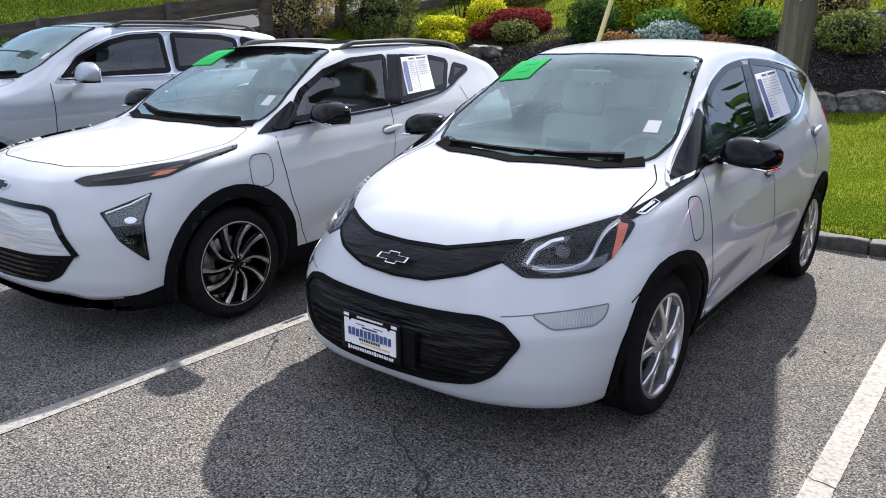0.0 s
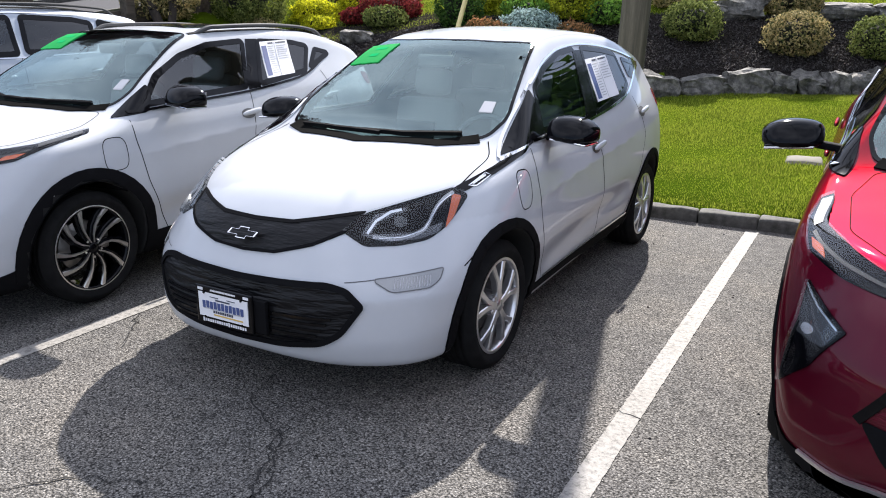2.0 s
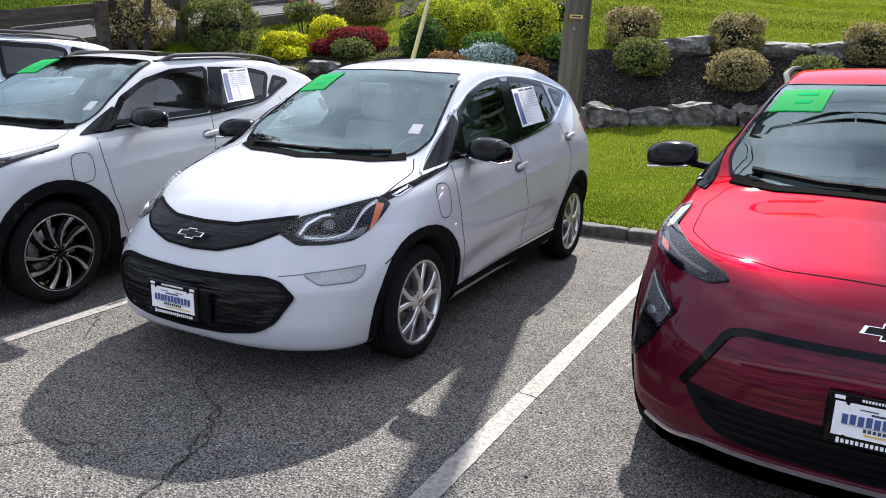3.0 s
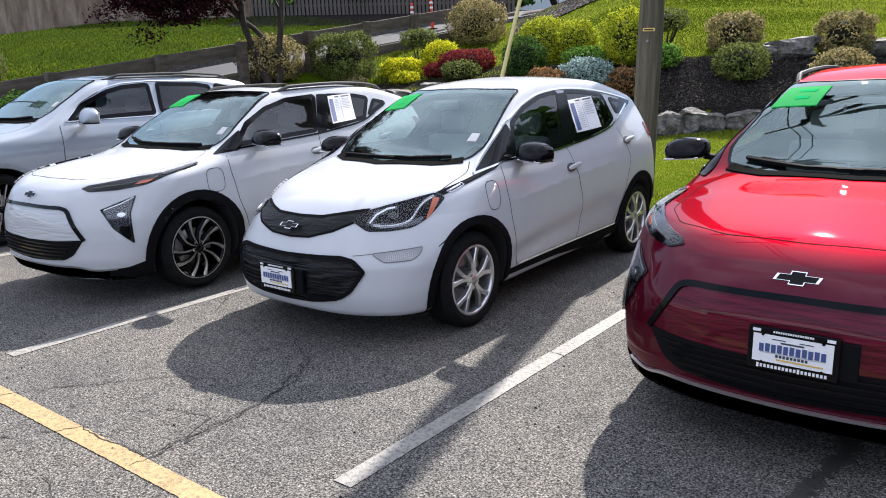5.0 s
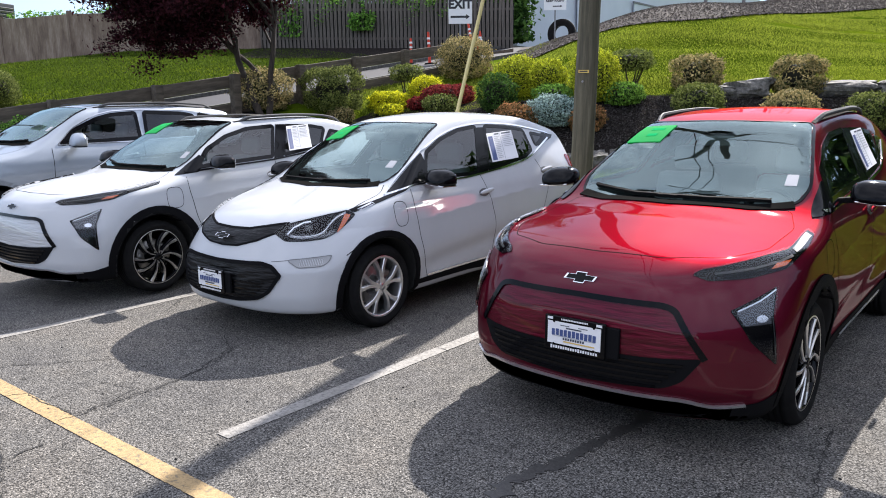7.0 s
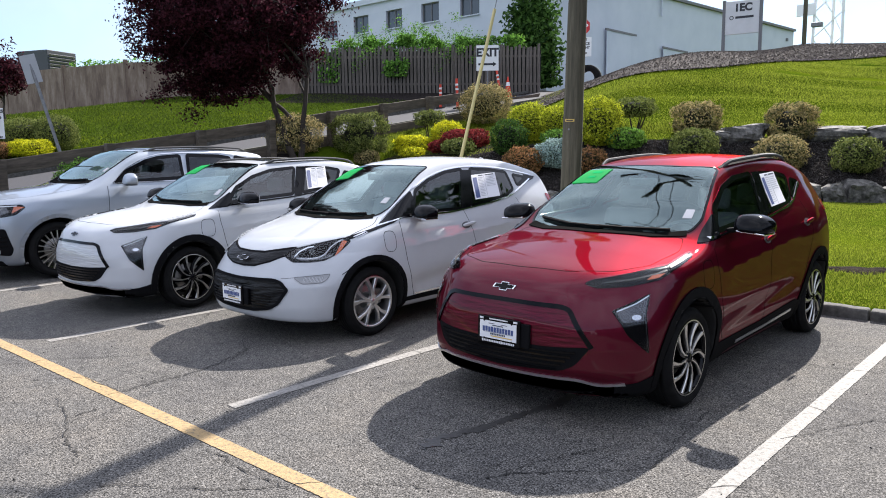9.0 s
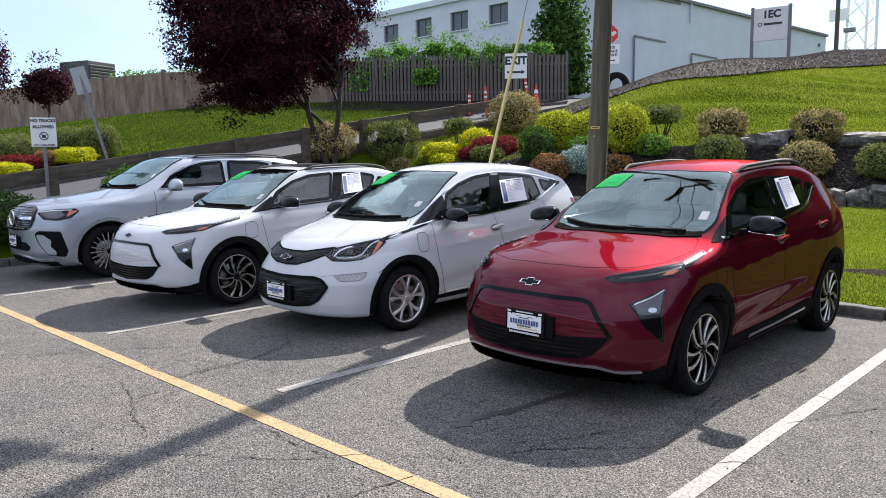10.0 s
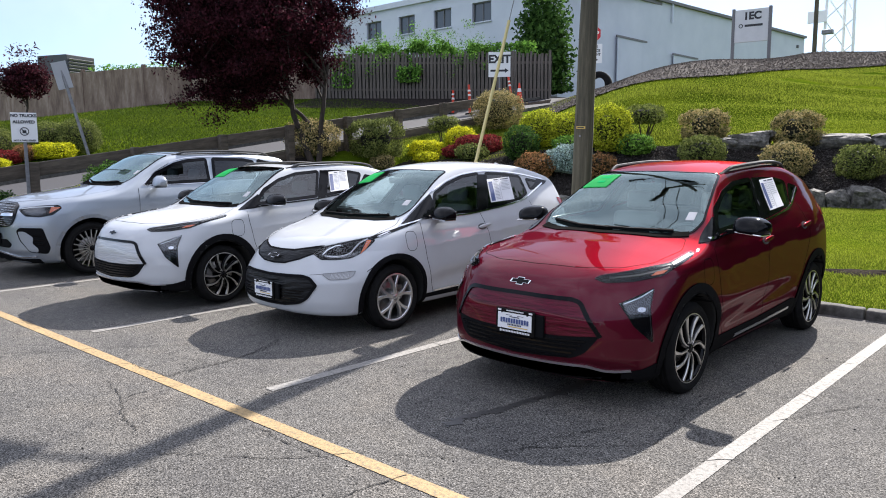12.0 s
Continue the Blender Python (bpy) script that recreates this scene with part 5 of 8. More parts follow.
        car.patch("amber_reflector", fillet([(0.93, 0.91), (1.06, 0.99), (0.95, 1.0)], 0.01), vw, amber, 0.009, 0.05, 0.004, parent=hl)
        car.ribbon("light_guide", [(0.55, 0.975), (0.70, 0.995), (0.98, 1.005)], vw, 0.012, lamp_white, 0.009, False, 0.004, parent=hl)
        car.patch("lens", head, vw, lens_glass, 0.016, 0.06, 0.012, parent=hl)
        it = car.patch("side_intake", fillet([(0.47, 0.675), (0.53, 0.72), (0.85, 0.71), (0.93, 0.43), (0.89, 0.345), (0.66, 0.375), (0.52, 0.54)], 0.03), vw, black_plastic, 0.004, 0.05, 0.01, label="black side intake in the bumper")[0]
        car.patch("intake_blade", fillet([(0.50, 0.665), (0.60, 0.665), (0.72, 0.58), (0.70, 0.50), (0.78, 0.42), (0.77, 0.37), (0.66, 0.39), (0.54, 0.545)], 0.03), vw, silver_paint, 0.010, 0.05, 0.012, parent=it)
        for k in range(3):
            car.ribbon("vane", [(0.72, 0.61 - k * 0.06), (0.86, 0.60 - k * 0.06)], vw, 0.012, gloss_black, 0.014, False, 0.012, parent=it)
    car.patch("lower_grille", fillet(mirror_poly([(0.0, 0.54), (0.40, 0.55), (0.50, 0.48), (0.45, 0.43), (0.0, 0.43)]), 0.03), "front", black_plastic, 0.005, 0.06, 0.01)
    car.ribbon("chin_strip", [(-0.78, 0.31), (-0.6, 0.30), (-0.3, 0.345), (0, 0.365), (0.3, 0.345), (0.6, 0.30), (0.78, 0.31)], "front", 0.02, chrome, 0.012, False, 0.01)
    car.patch("chin", fillet(mirror_poly([(0.0, 0.335), (0.3, 0.318), (0.6, 0.275), (0.80, 0.28), (0.80, 0.21), (0.0, 0.21)]), 0.02), "front", black_plastic, 0.006, 0.06, 0.012)
    r0 = spec["arch_r"]
    for hy in spec["hubs"]:
        car.ribbon("arch_lip", [(hy + (r0 + 0.03) * math.cos(a), max(0.24, spec["wheel_r"] + (r0 + 0.03) * math.sin(a))) for a in np.linspace(-0.3, 3.44, 30)], "side", 0.045, silver_paint, 0.014, False, 0.016, True)
    car.patch("sill", fillet([(1.36, 0.33), (3.38, 0.35), (3.38, 0.22), (1.34, 0.21)], 0.02), "side", black_plastic, 0.008, 0.1, 0.02, True)
    car.handle(2.72, 1.08)
    car.handle(3.72, 1.11)
    car.mirror((1.12, 1.98, 1.31), (0.15, 0.12, 0.098), silver_paint, black_plastic)
    for sx in (1, -1):
        ln = fillet([(sx * 0.60, 2.42), (sx * 0.62, 3.2), (sx * 0.60, 4.30)], 0.3, closed=False)
        car.rail(ln, 0.055, "silver roof rail")
    show_plate(car.ob, (0.0, -0.03, 0.56), 0)
    car.wheels("fine", 0.288)
    car.cabin(1.62, 2.62, 0.66, True)
    return car.finish()


EV_AT, RED_AT, EUV_AT, GLE_AT = pose(-2.19, 2.385, 0), pose(0.835, 2.38, 0), pose(-4.585, 1.86, 0.02, 0, 0, 1.8), pose(-8.04, 1.71, 0.02)
build_small_ev()
build_crossover(red_paint, RED_AT, "metallic dark red crossover with black trim and machined wheels", rippled(red_paint, "red_film"), True, True)
build_crossover(white_paint, EUV_AT, "white crossover with black trim and machined wheels", rippled(white_paint, "white_film"), False, True)
build_suv()

# ---- ground ----
def land(x, y):
    """Height of the ground: the flat lot, the bank behind the kerb, the planted bed, the upper lawn, and the drive on its slope."""
    x, y = np.asarray(x, float), np.asarray(y, float)
    v = -0.5 * x + 0.866 * y
    bank = 0.10 + np.clip((y - 6.9) / 5.0, 0, 1) * 0.62
    bed = np.interp(v, [11.2, 11.45, 11.6, 13.2, 13.4, 26.0, 30.0, 60.0], [0.0, 0.0, 0.28, 1.1, 1.15, 4.45, 4.6, 4.6])
    k = np.clip((x + 9.5) / 5.0, 0, 1)
    bed = bed * (0.55 + 0.45 * k * k * (3 - 2 * k))
    w = 0.866 * x + 0.5 * y
    u = np.clip((v - 13.4) / 8.0, 0, 1)
    bed = bed + 1.28 * u * u * (3 - 2 * u) * np.exp(-((w - 3.0) / 4.0) ** 2)
    # mowing terraces across the upper slope
    mown = 0.045 * np.sin(5.2 * v + 0.8 * np.sin(0.7 * w) + 0.9 * np.sin(0.31 * w + 1.0)) * (0.6 + 0.4 * np.sin(0.45 * w + 1.9 * v))
    bed = bed + mown * np.clip((v - 15.0) / 1.2, 0, 1) * np.clip((18.6 + 0.44 * (w - 2) - 2.3 * np.exp(-((w - 5) / 2.6) ** 2) - v) / 1.0, 0, 1) * np.clip((x + 11.5) / 1.5, 0, 1)
    right = np.where(y > 6.9, bank + bed, 0.0)
    drive = np.clip(1.85 + 0.143 * (y - 10.6), 0.5, 4.3) + 0.12 * np.clip(-16.5 - x, 0, 13.5)
    s = np.clip((-9.6 - x) / 1.2, 0, 1)
    s = s * s * (3 - 2 * s)
    h = right * (1 - s) + drive * s
    near = np.clip((y + 2.0) / 4.0, 0, 1)
    h = np.where(x < -9.6, h * near, h)
    far = np.clip((np.hypot(x, y) - 70) / 60, 0, 1)
    return h * (1 - far) + np.minimum(h, 3.0) * far


def height(x, y):
    return float(land(x, y))


def sheet(name, X, Y, Z, mat, smooth=True):
    n, m = X.shape
    V = np.stack([X.ravel(), Y.ravel(), Z.ravel()], 1)
    i, j = np.meshgrid(np.arange(n - 1), np.arange(m - 1), indexing="ij")
    a = (i * m + j).ravel()
    return mesh_of(name, V, np.stack([a, a + m, a + m + 1, a + 1], 1), mat, smooth)


asphalt = material("asphalt", (0.08, 0.08, 0.08), 0.9, spec=0.25)
nta = asphalt.node_tree
vco, vor, vra = nta.nodes.new("ShaderNodeTexCoord"), nta.nodes.new("ShaderNodeTexVoronoi"), nta.nodes.new("ShaderNodeValToRGB")
vor.inputs["Scale"].default_value = 120.0
for el, (p, c) in zip([vra.color_ramp.elements[0], vra.color_ramp.elements.new(0.35), vra.color_ramp.elements.new(0.7), vra.color_ramp.elements[-1]], ((0.0, 0.090), (0.4, 0.158), (0.75, 0.232), (1.0, 0.40))):
    el.position, el.color = p, (c, c * 0.955, c * 0.90, 1)
nta.links.new(vco.outputs["Object"], vor.inputs["Vector"])
nta.links.new(vor.outputs["Color"], vra.inputs["Fac"])
# dark binder between the stones, which stand proud of it
gap, gapm = nta.nodes.new("ShaderNodeMapRange"), nta.nodes.new("ShaderNodeMix")
gap.inputs["From Min"].default_value, gap.inputs["From Max"].default_value = 0.45, 0.80
gap.inputs["To Min"].default_value, gap.inputs["To Max"].default_value = 1.0, 0.22
gapm.data_type, gapm.blend_type = "RGBA", "MULTIPLY"
gapm.inputs["Factor"].default_value = 1.0
nta.links.new(vor.outputs["Distance"], gap.inputs["Value"])
nta.links.new(vra.outputs["Color"], gapm.inputs[6])
nta.links.new(gap.outputs["Result"], gapm.inputs[7])
tone = noise_ramp(asphalt, [(0.25, (0.70, 0.70, 0.73)), (0.5, (1.0, 0.99, 0.97)), (0.75, (1.30, 1.22, 1.12))], 0.9, socket=None)
tonem = nta.nodes.new("ShaderNodeMix")
tonem.data_type, tonem.blend_type = "RGBA", "MULTIPLY"
tonem.inputs["Factor"].default_value = 0.9
nta.links.new(gapm.outputs[2], tonem.inputs[6])
nta.links.new(tone.outputs["Color"], tonem.inputs[7])
# scuffed patches, a hand's width across
scuff = noise_ramp(asphalt, [(0.36, (0.74, 0.74, 0.75)), (0.50, (1.0, 1.0, 1.0)), (0.66, (1.16, 1.15, 1.13))], 8.0, 8.0, 0.7, socket=None)
scuffm = nta.nodes.new("ShaderNodeMix")
scuffm.data_type, scuffm.blend_type = "RGBA", "MULTIPLY"
scuffm.inputs["Factor"].default_value = 0.8
nta.links.new(tonem.outputs[2], scuffm.inputs[6])
nta.links.new(scuff.outputs["Color"], scuffm.inputs[7])
# open pits where stones have gone
pits = noise_ramp(asphalt, [(0.40, (0.24, 0.24, 0.24)), (0.49, (1.0, 1.0, 1.0))], 85.0, 3.0, 0.6, socket=None)
pitm = nta.nodes.new("ShaderNodeMix")
pitm.data_type, pitm.blend_type = "RGBA", "MULTIPLY"
pitm.inputs["Factor"].default_value = 1.0
nta.links.new(scuffm.outputs[2], pitm.inputs[6])
nta.links.new(pits.outputs["Color"], pitm.inputs[7])
nta.links.new(pitm.outputs[2], nta.nodes["Principled BSDF"].inputs["Base Color"])
abump = nta.nodes.new("ShaderNodeBump")
abump.invert = True
abump.inputs["Strength"].default_value, abump.inputs["Distance"].default_value = 0.9, 0.006
nta.links.new(vor.outputs["Distance"], abump.inputs["Height"])
nta.links.new(abump.outputs[0], nta.nodes["Principled BSDF"].inputs["Normal"])
drive_asphalt = material("drive_asphalt", (0.13, 0.13, 0.13), 0.9)
noise_ramp(drive_asphalt, [(0.3, (0.020, 0.019, 0.022)), (0.7, (0.040, 0.038, 0.043))], 20.0)
crack_mat = material("crack", (0.012, 0.012, 0.012), 0.95)
noise_ramp(crack_mat, [(0.35, (0.006, 0.006, 0.006)), (0.7, (0.03, 0.028, 0.027))], 30.0)


def worn_paint(name, colour, dark):
    m = material(name, colour, 0.75)
    r = noise_ramp(m, [(0.39, dark), (0.45, tuple(c * 0.75 for c in colour)), (0.55, colour), (0.75, tuple(min(1, c * 1.08) for c in colour))], 38.0, 8.0, 0.75)
    mixed(m, r, [(0.35, (0.85, 0.84, 0.82)), (0.65, (1, 1, 1))], 2.2, 0.8)
    bumped(m, 110.0, 0.5, 0.006, 3.0)
    return m


line_white = worn_paint("line_white", (0.285, 0.270, 0.250), (0.12, 0.115, 0.105))
line_yellow = worn_paint("line_yellow", (0.40, 0.275, 0.130), (0.18, 0.145, 0.095))
concrete = material("concrete", (0.30, 0.29, 0.27), 0.9)
rc = noise_ramp(concrete, [(0.32, (0.035, 0.033, 0.029)), (0.68, (0.135, 0.129, 0.117))], 11.0, 8.0, 0.7)
bumped(concrete, 60.0, 0.5, 0.01)
lawn_mat = material("lawn", (0.07, 0.15, 0.02), 1.0, spec=0.0)
rl = noise_ramp(lawn_mat, [(0.30, (0.034, 0.056, 0.004)), (0.50, (0.075, 0.110, 0.008)), (0.72, (0.13, 0.165, 0.014))], 45.0, 4.0, 0.75)
mixed(lawn_mat, rl, [(0.40, (0.50, 0.60, 0.48)), (0.50, (0.80, 0.86, 0.74)), (0.60, (1.30, 1.20, 0.90))], 0.30, 0.95, "MULTIPLY", 8.0)
bumped(lawn_mat, 70.0, 0.5, 0.02, 3.0)
mulch_mat = material("mulch", (0.02, 0.017, 0.015), 1.0, spec=0.0)
noise_ramp(mulch_mat, [(0.3, (0.007, 0.006, 0.0055)), (0.7, (0.050, 0.043, 0.040))], 45.0)
bumped(mulch_mat, 50.0, 1.0, 0.04)
chip_mat = material("bark_chip", (0.03, 0.026, 0.024), 0.8, spec=0.3)
chip_nt = chip_mat.node_tree
chip_geo, chip_ramp = chip_nt.nodes.new("ShaderNodeNewGeometry"), chip_nt.nodes.new("ShaderNodeValToRGB")
chip_ramp.color_ramp.elements[0].color, chip_ramp.color_ramp.elements[1].color = (0.008, 0.007, 0.006, 1), (0.10, 0.088, 0.082, 1)
chip_nt.links.new(chip_geo.outputs["Random Per Island"], chip_ramp.inputs["Fac"])
chip_nt.links.new(chip_ramp.outputs["Color"], chip_nt.nodes["Principled BSDF"].inputs["Base Color"])
gravel_mat = material("gravel", (0.2, 0.18, 0.17), 0.95, spec=0.1)
noise_ramp(gravel_mat, [(0.3, (0.060, 0.051, 0.046)), (0.5, (0.095, 0.082, 0.074)), (0.72, (0.14, 0.123, 0.113))], 24.0, 6.0, 0.8)
bumped(gravel_mat, 28.0, 0.5, 0.015)
rock_mat = material("rock", (0.22, 0.21, 0.20), 0.85)
rr_ = noise_ramp(rock_mat, [(0.33, (0.030, 0.028, 0.025)), (0.50, (0.11, 0.103, 0.093)), (0.68, (0.25, 0.235, 0.21))], 9.0, 8.0, 0.7)
bumped(rock_mat, 9.0, 0.9, 0.06, 6.0)

# the lot and the land behind it are one floor
xs = np.concatenate([[-420, -200, -110, -80, -60], np.arange(-48, -18, 1.0), np.arange(-18, 9, 0.3), np.arange(9, 30, 1.5), [40, 70, 140, 420]])
ys = np.concatenate([[-400, -120, -50, -20, -8, -4], np.arange(-3, 6.9, 0.9), [6.90], np.arange(7.1, 20, 0.25), np.arange(20, 36, 0.8), [42, 55, 80, 140, 420]])
X, Y = np.meshgrid(xs, ys, indexing="ij")
Z = land(X, Y) - 0.02 * (Y < 6.95) * (X > -10.0)
tagged(new("ground", sheet("ground", X, Y, Z, lawn_mat)), "mown green lawn on rising ground", "ground", kind="structure")
xa = np.concatenate([np.arange(-9.7, 12, 0.7), [20, 40, 70]])
ya = np.concatenate([[-70, -40, -20, -10], np.arange(-6, 6.79, 0.7), [6.785]])
X, Y = np.meshgrid(xa, ya, indexing="ij")
tagged(new("pavement", sheet("pavement", X, Y, 0 * X, asphalt)), "grey worn cracked asphalt parking lot", "pavement", kind="structure")


def wobble_strip(name, pts, width, z, mat, step=0.02, ragged=0.0012, seed=1, follow=False):
    """A flat strip along a line, with slightly ragged edges."""
    rng = np.random.default_rng(seed)
    P = resample([Vector(p) for p in pts], step, False)
    V, F = [], []
    for i, p in enumerate(P):
        a, b = P[max(i - 1, 0)], P[min(i + 1, len(P) - 1)]
        t = (b - a).normalized()
        n = Vector((-t.y, t.x))
        for s in (-1, 1):
            q = p + n * s * (width / 2 + rng.normal(0, ragged))
            V.append((q.x, q.y, (height(q.x, q.y) if follow else 0) + z))
    for i in range(len(P) - 1):
        F.append((2 * i, 2 * i + 1, 2 * i + 3, 2 * i + 2))
    return mesh_of(name, V, F, mat)


for k, (x0, y0) in enumerate(((-6.66, 1.14), (-3.47, 1.18), (-0.61, 1.30), (2.36, 1.25), (5.3, 1.25))):
    tagged(new("bay_line", wobble_strip("bay_line", [(x0, y0), (x0 + (0.02 if k == 2 else 0), 6.70)], 0.102, 0.004, line_white, seed=k)), "worn white painted bay line", "road marking", "bay lines", "structure")
tagged(new("lane_line", wobble_strip("lane_line", [(-9.6, 0.80), (-0.5, 0.90), (8, 0.99), (30, 1.2)], 0.105, 0.004, line_yellow, seed=9)), "worn yellow painted lane line", "road marking", kind="structure")


def crack(pts, seed, width=0.0050):
    rng = np.random.default_rng(seed)
    P = resample([Vector(p) for p in pts], 0.035, False)
    for i in range(1, len(P) - 1):
        P[i] = P[i] + Vector(rng.normal(0, 0.011, 2))
    V, F = [], []
    for i, p in enumerate(P):
        a, b = P[max(i - 1, 0)], P[min(i + 1, len(P) - 1)]
        t = (b - a).normalized()
        n = Vector((-t.y, t.x)) * width * (0.25 + abs(rng.normal(0, 0.45)))
        V += [(p.x - n.x, p.y - n.y, 0.0055), (p.x + n.x, p.y + n.y, 0.0055)]
    for i in range(len(P) - 1):
        F.append((2 * i, 2 * i + 1, 2 * i + 3, 2 * i + 2))
    return V, F


CV, CF = [], []
CRACKS = [[(-2.2, 2.6), (-2.15, 2.41), (-1.98, 2.27), (-1.79, 2.2), (-1.6, 1.85), (-1.53, 1.5), (-1.48, 1.15), (-1.5, 0.86)],
          [(-1.83, 2.45), (-1.80, 2.2)], [(-3.4, 2.8), (-3.1, 2.45)], [(-3.5, 0.0), (-2.9, 0.7), (-2.7, 1.1), (-2.26, 1.56), (-2.0, 1.7)],
          [(-1.9, 1.3), (-1.6, 1.37), (-1.5, 1.04)], [(0.95, 1.1), (1.31, 1.35), (1.43, 1.66), (1.46, 1.9), (1.7, 2.45)], [(1.43, 1.66), (1.98, 2.23), (1.85, 3.3)],
          [(2.36, 3.1), (2.7, 3.8), (3.3, 4.2)], [(2.3, 2.2), (2.45, 2.35)], [(2.3, 3.82), (2.43, 3.76)], [(-0.66, 3.12), (-0.55, 3.09)], [(3.0, 1.6), (3.3, 2.4), (3.2, 3.3), (3.8, 4.4)],
          [(-5.6, -0.2), (-4.8, 0.4), (-4.4, 1.1)], [(-0.1, 0.2), (0.5, 0.6), (0.8, 1.0)],
          [(-3.2, 0.1), (-3.07, 0.38), (-2.92, 0.7)], [(-1.53, 0.93), (-1.52, 1.22), (-1.56, 1.71), (-1.85, 2.27)], [(-1.73, 0.59), (-1.22, 0.48), (-0.92, 0.33), (-0.53, 0.27)], [(-1.22, 0.48), (-1.25, 0.68)], [(-0.08, 0.81), (0.38, 0.78), (0.72, 0.81)], [(-2.3, 0.62), (-2.06, 0.93), (-1.52, 0.94)],
          [(1.9, 0.3), (2.3, 0.9), (2.2, 1.4)], [(0.6, -0.2), (1.1, 0.4), (1.2, 0.95)], [(1.0, 4.6), (2.4, 4.9), (3.5, 5.6)], [(3.0, 2.0), (3.6, 2.4), (4.6, 2.5)]]
for i, c in enumerate(CRACKS):
    V, F = crack(c, i)
    b = len(CV)
    CV += V
    CF += [tuple(k + b for k in f) for f in F]
tagged(new("asphalt_cracks", mesh_of("asphalt_cracks", CV, CF, crack_mat)), "thin dark cracks in the asphalt", "cracks", kind="stuff")
# loose grit and leaf crumbs on the asphalt
rng = np.random.default_rng(5)
GV, GF = [], []
for i in range(420):
    x, y, s = rng.uniform(-6, 6), rng.uniform(-1.5, 6.7), rng.uniform(0.003, 0.011)
    b = len(GV)
    GV += [(x - s, y, 0.001), (x, y - s * 0.8, 0.001), (x + s, y, 0.001), (x, y + s, 0.001), (x, y, 0.004 + s * 0.5)]
    GF += [(b, b + 1, b + 4), (b + 1, b + 2, b + 4), (b + 2, b + 3, b + 4), (b + 3, b, b + 4)]
tagged(new("grit", mesh_of("grit", GV, GF, crack_mat)), "dark grit scattered on the asphalt", "grit", kind="stuff")


# water run out from under the parked crossover
wet_mat = material("wet_asphalt", (0.03, 0.03, 0.031), 0.45)
noise_ramp(wet_mat, [(0.3, (0.025, 0.024, 0.024)), (0.7, (0.075, 0.072, 0.069))], 90.0)
tagged(new("water_trail", wobble_strip("water_trail", [(0.86, 1.62), (0.84, 1.85), (0.93, 2.1), (0.95, 2.4), (1.02, 2.75), (1.0, 3.1), (1.1, 3.5)], 0.07, 0.0045, wet_mat, 0.02, 0.018, 14)), "dark damp trail on the asphalt", "stain", kind="structure")


# ---- kerb of separate rough blocks ----
def rough_block(name, size, mat, seed, cuts=3, jitter=0.020, bevel=0.022):
    bm = box_bm(size, (0, 0, 0), None, bevel)
    bmesh.ops.subdivide_edges(bm, edges=[e for e in bm.edges if e.calc_length() > 0.12], cuts=cuts, use_grid_fill=True)
    for v in bm.verts:
        v.co += noise.noise_vector(v.co * 5 + Vector((seed * 7.1, 0, 0))) * jitter
    return mesh_bm(name, bm, mat, True)


kerb = thing("kerb", pose(0, 6.86, 0), "low rough concrete kerb along the lawn", "kerb", kind="structure")
blocks = [rough_block("kerb_block", (0.5, 0.16, 0.17), concrete, k) for k in range(4)]
for k in range(48):
    o = part("kerb_block", blocks[k % 4], None, kerb)
    o.matrix_basis = pose(-9.45 + k * 0.508, rng.normal(0, 0.008), 0.022 + rng.normal(0, 0.006), 0, rng.normal(0, 0.5), rng.normal(0, 0.6))
side_kerb = thing("side_kerb", pose(-9.75, 0, 0), "concrete kerb beside the planted bank", "kerb", kind="structure")
for k in range(22):
    o = part("kerb_block", blocks[k % 4], None, side_kerb)
    o.matrix_basis = pose(rng.normal(0, 0.008), -4.3 + k * 0.508, 0.05, 0, 0, 90 + rng.normal(0, 0.6))


# ---- leaves, bushes, trees ----
def leaf_material(name, dark, light, back=0.35):
    dark, light = tuple(c * 0.72 for c in dark), tuple(c * 1.42 for c in light)
    m = material(name, light, 0.75, spec=0.10)
    nt = m.node_tree
    geo = nt.nodes.new("ShaderNodeNewGeometry")
    ramp = nt.nodes.new("ShaderNodeValToRGB")
    ramp.color_ramp.elements[0].color, ramp.color_ramp.elements[1].color = (*dark, 1), (*light, 1)
    nt.links.new(geo.outputs["Random Per Island"], ramp.inputs["Fac"])
    b = nt.nodes["Principled BSDF"]
    nt.links.new(ramp.outputs["Color"], b.inputs["Base Color"])
    tr = nt.nodes.new("ShaderNodeBsdfTranslucent")
    nt.links.new(ramp.outputs["Color"], tr.inputs["Color"])
    mix = nt.nodes.new("ShaderNodeMixShader")
    mix.inputs[0].default_value = back
    nt.links.new(b.outputs[0], mix.inputs[1])
    nt.links.new(tr.outputs[0], mix.inputs[2])
    nt.links.new(mix.outputs[0], nt.nodes["Material Output"].inputs["Surface"])
    return m


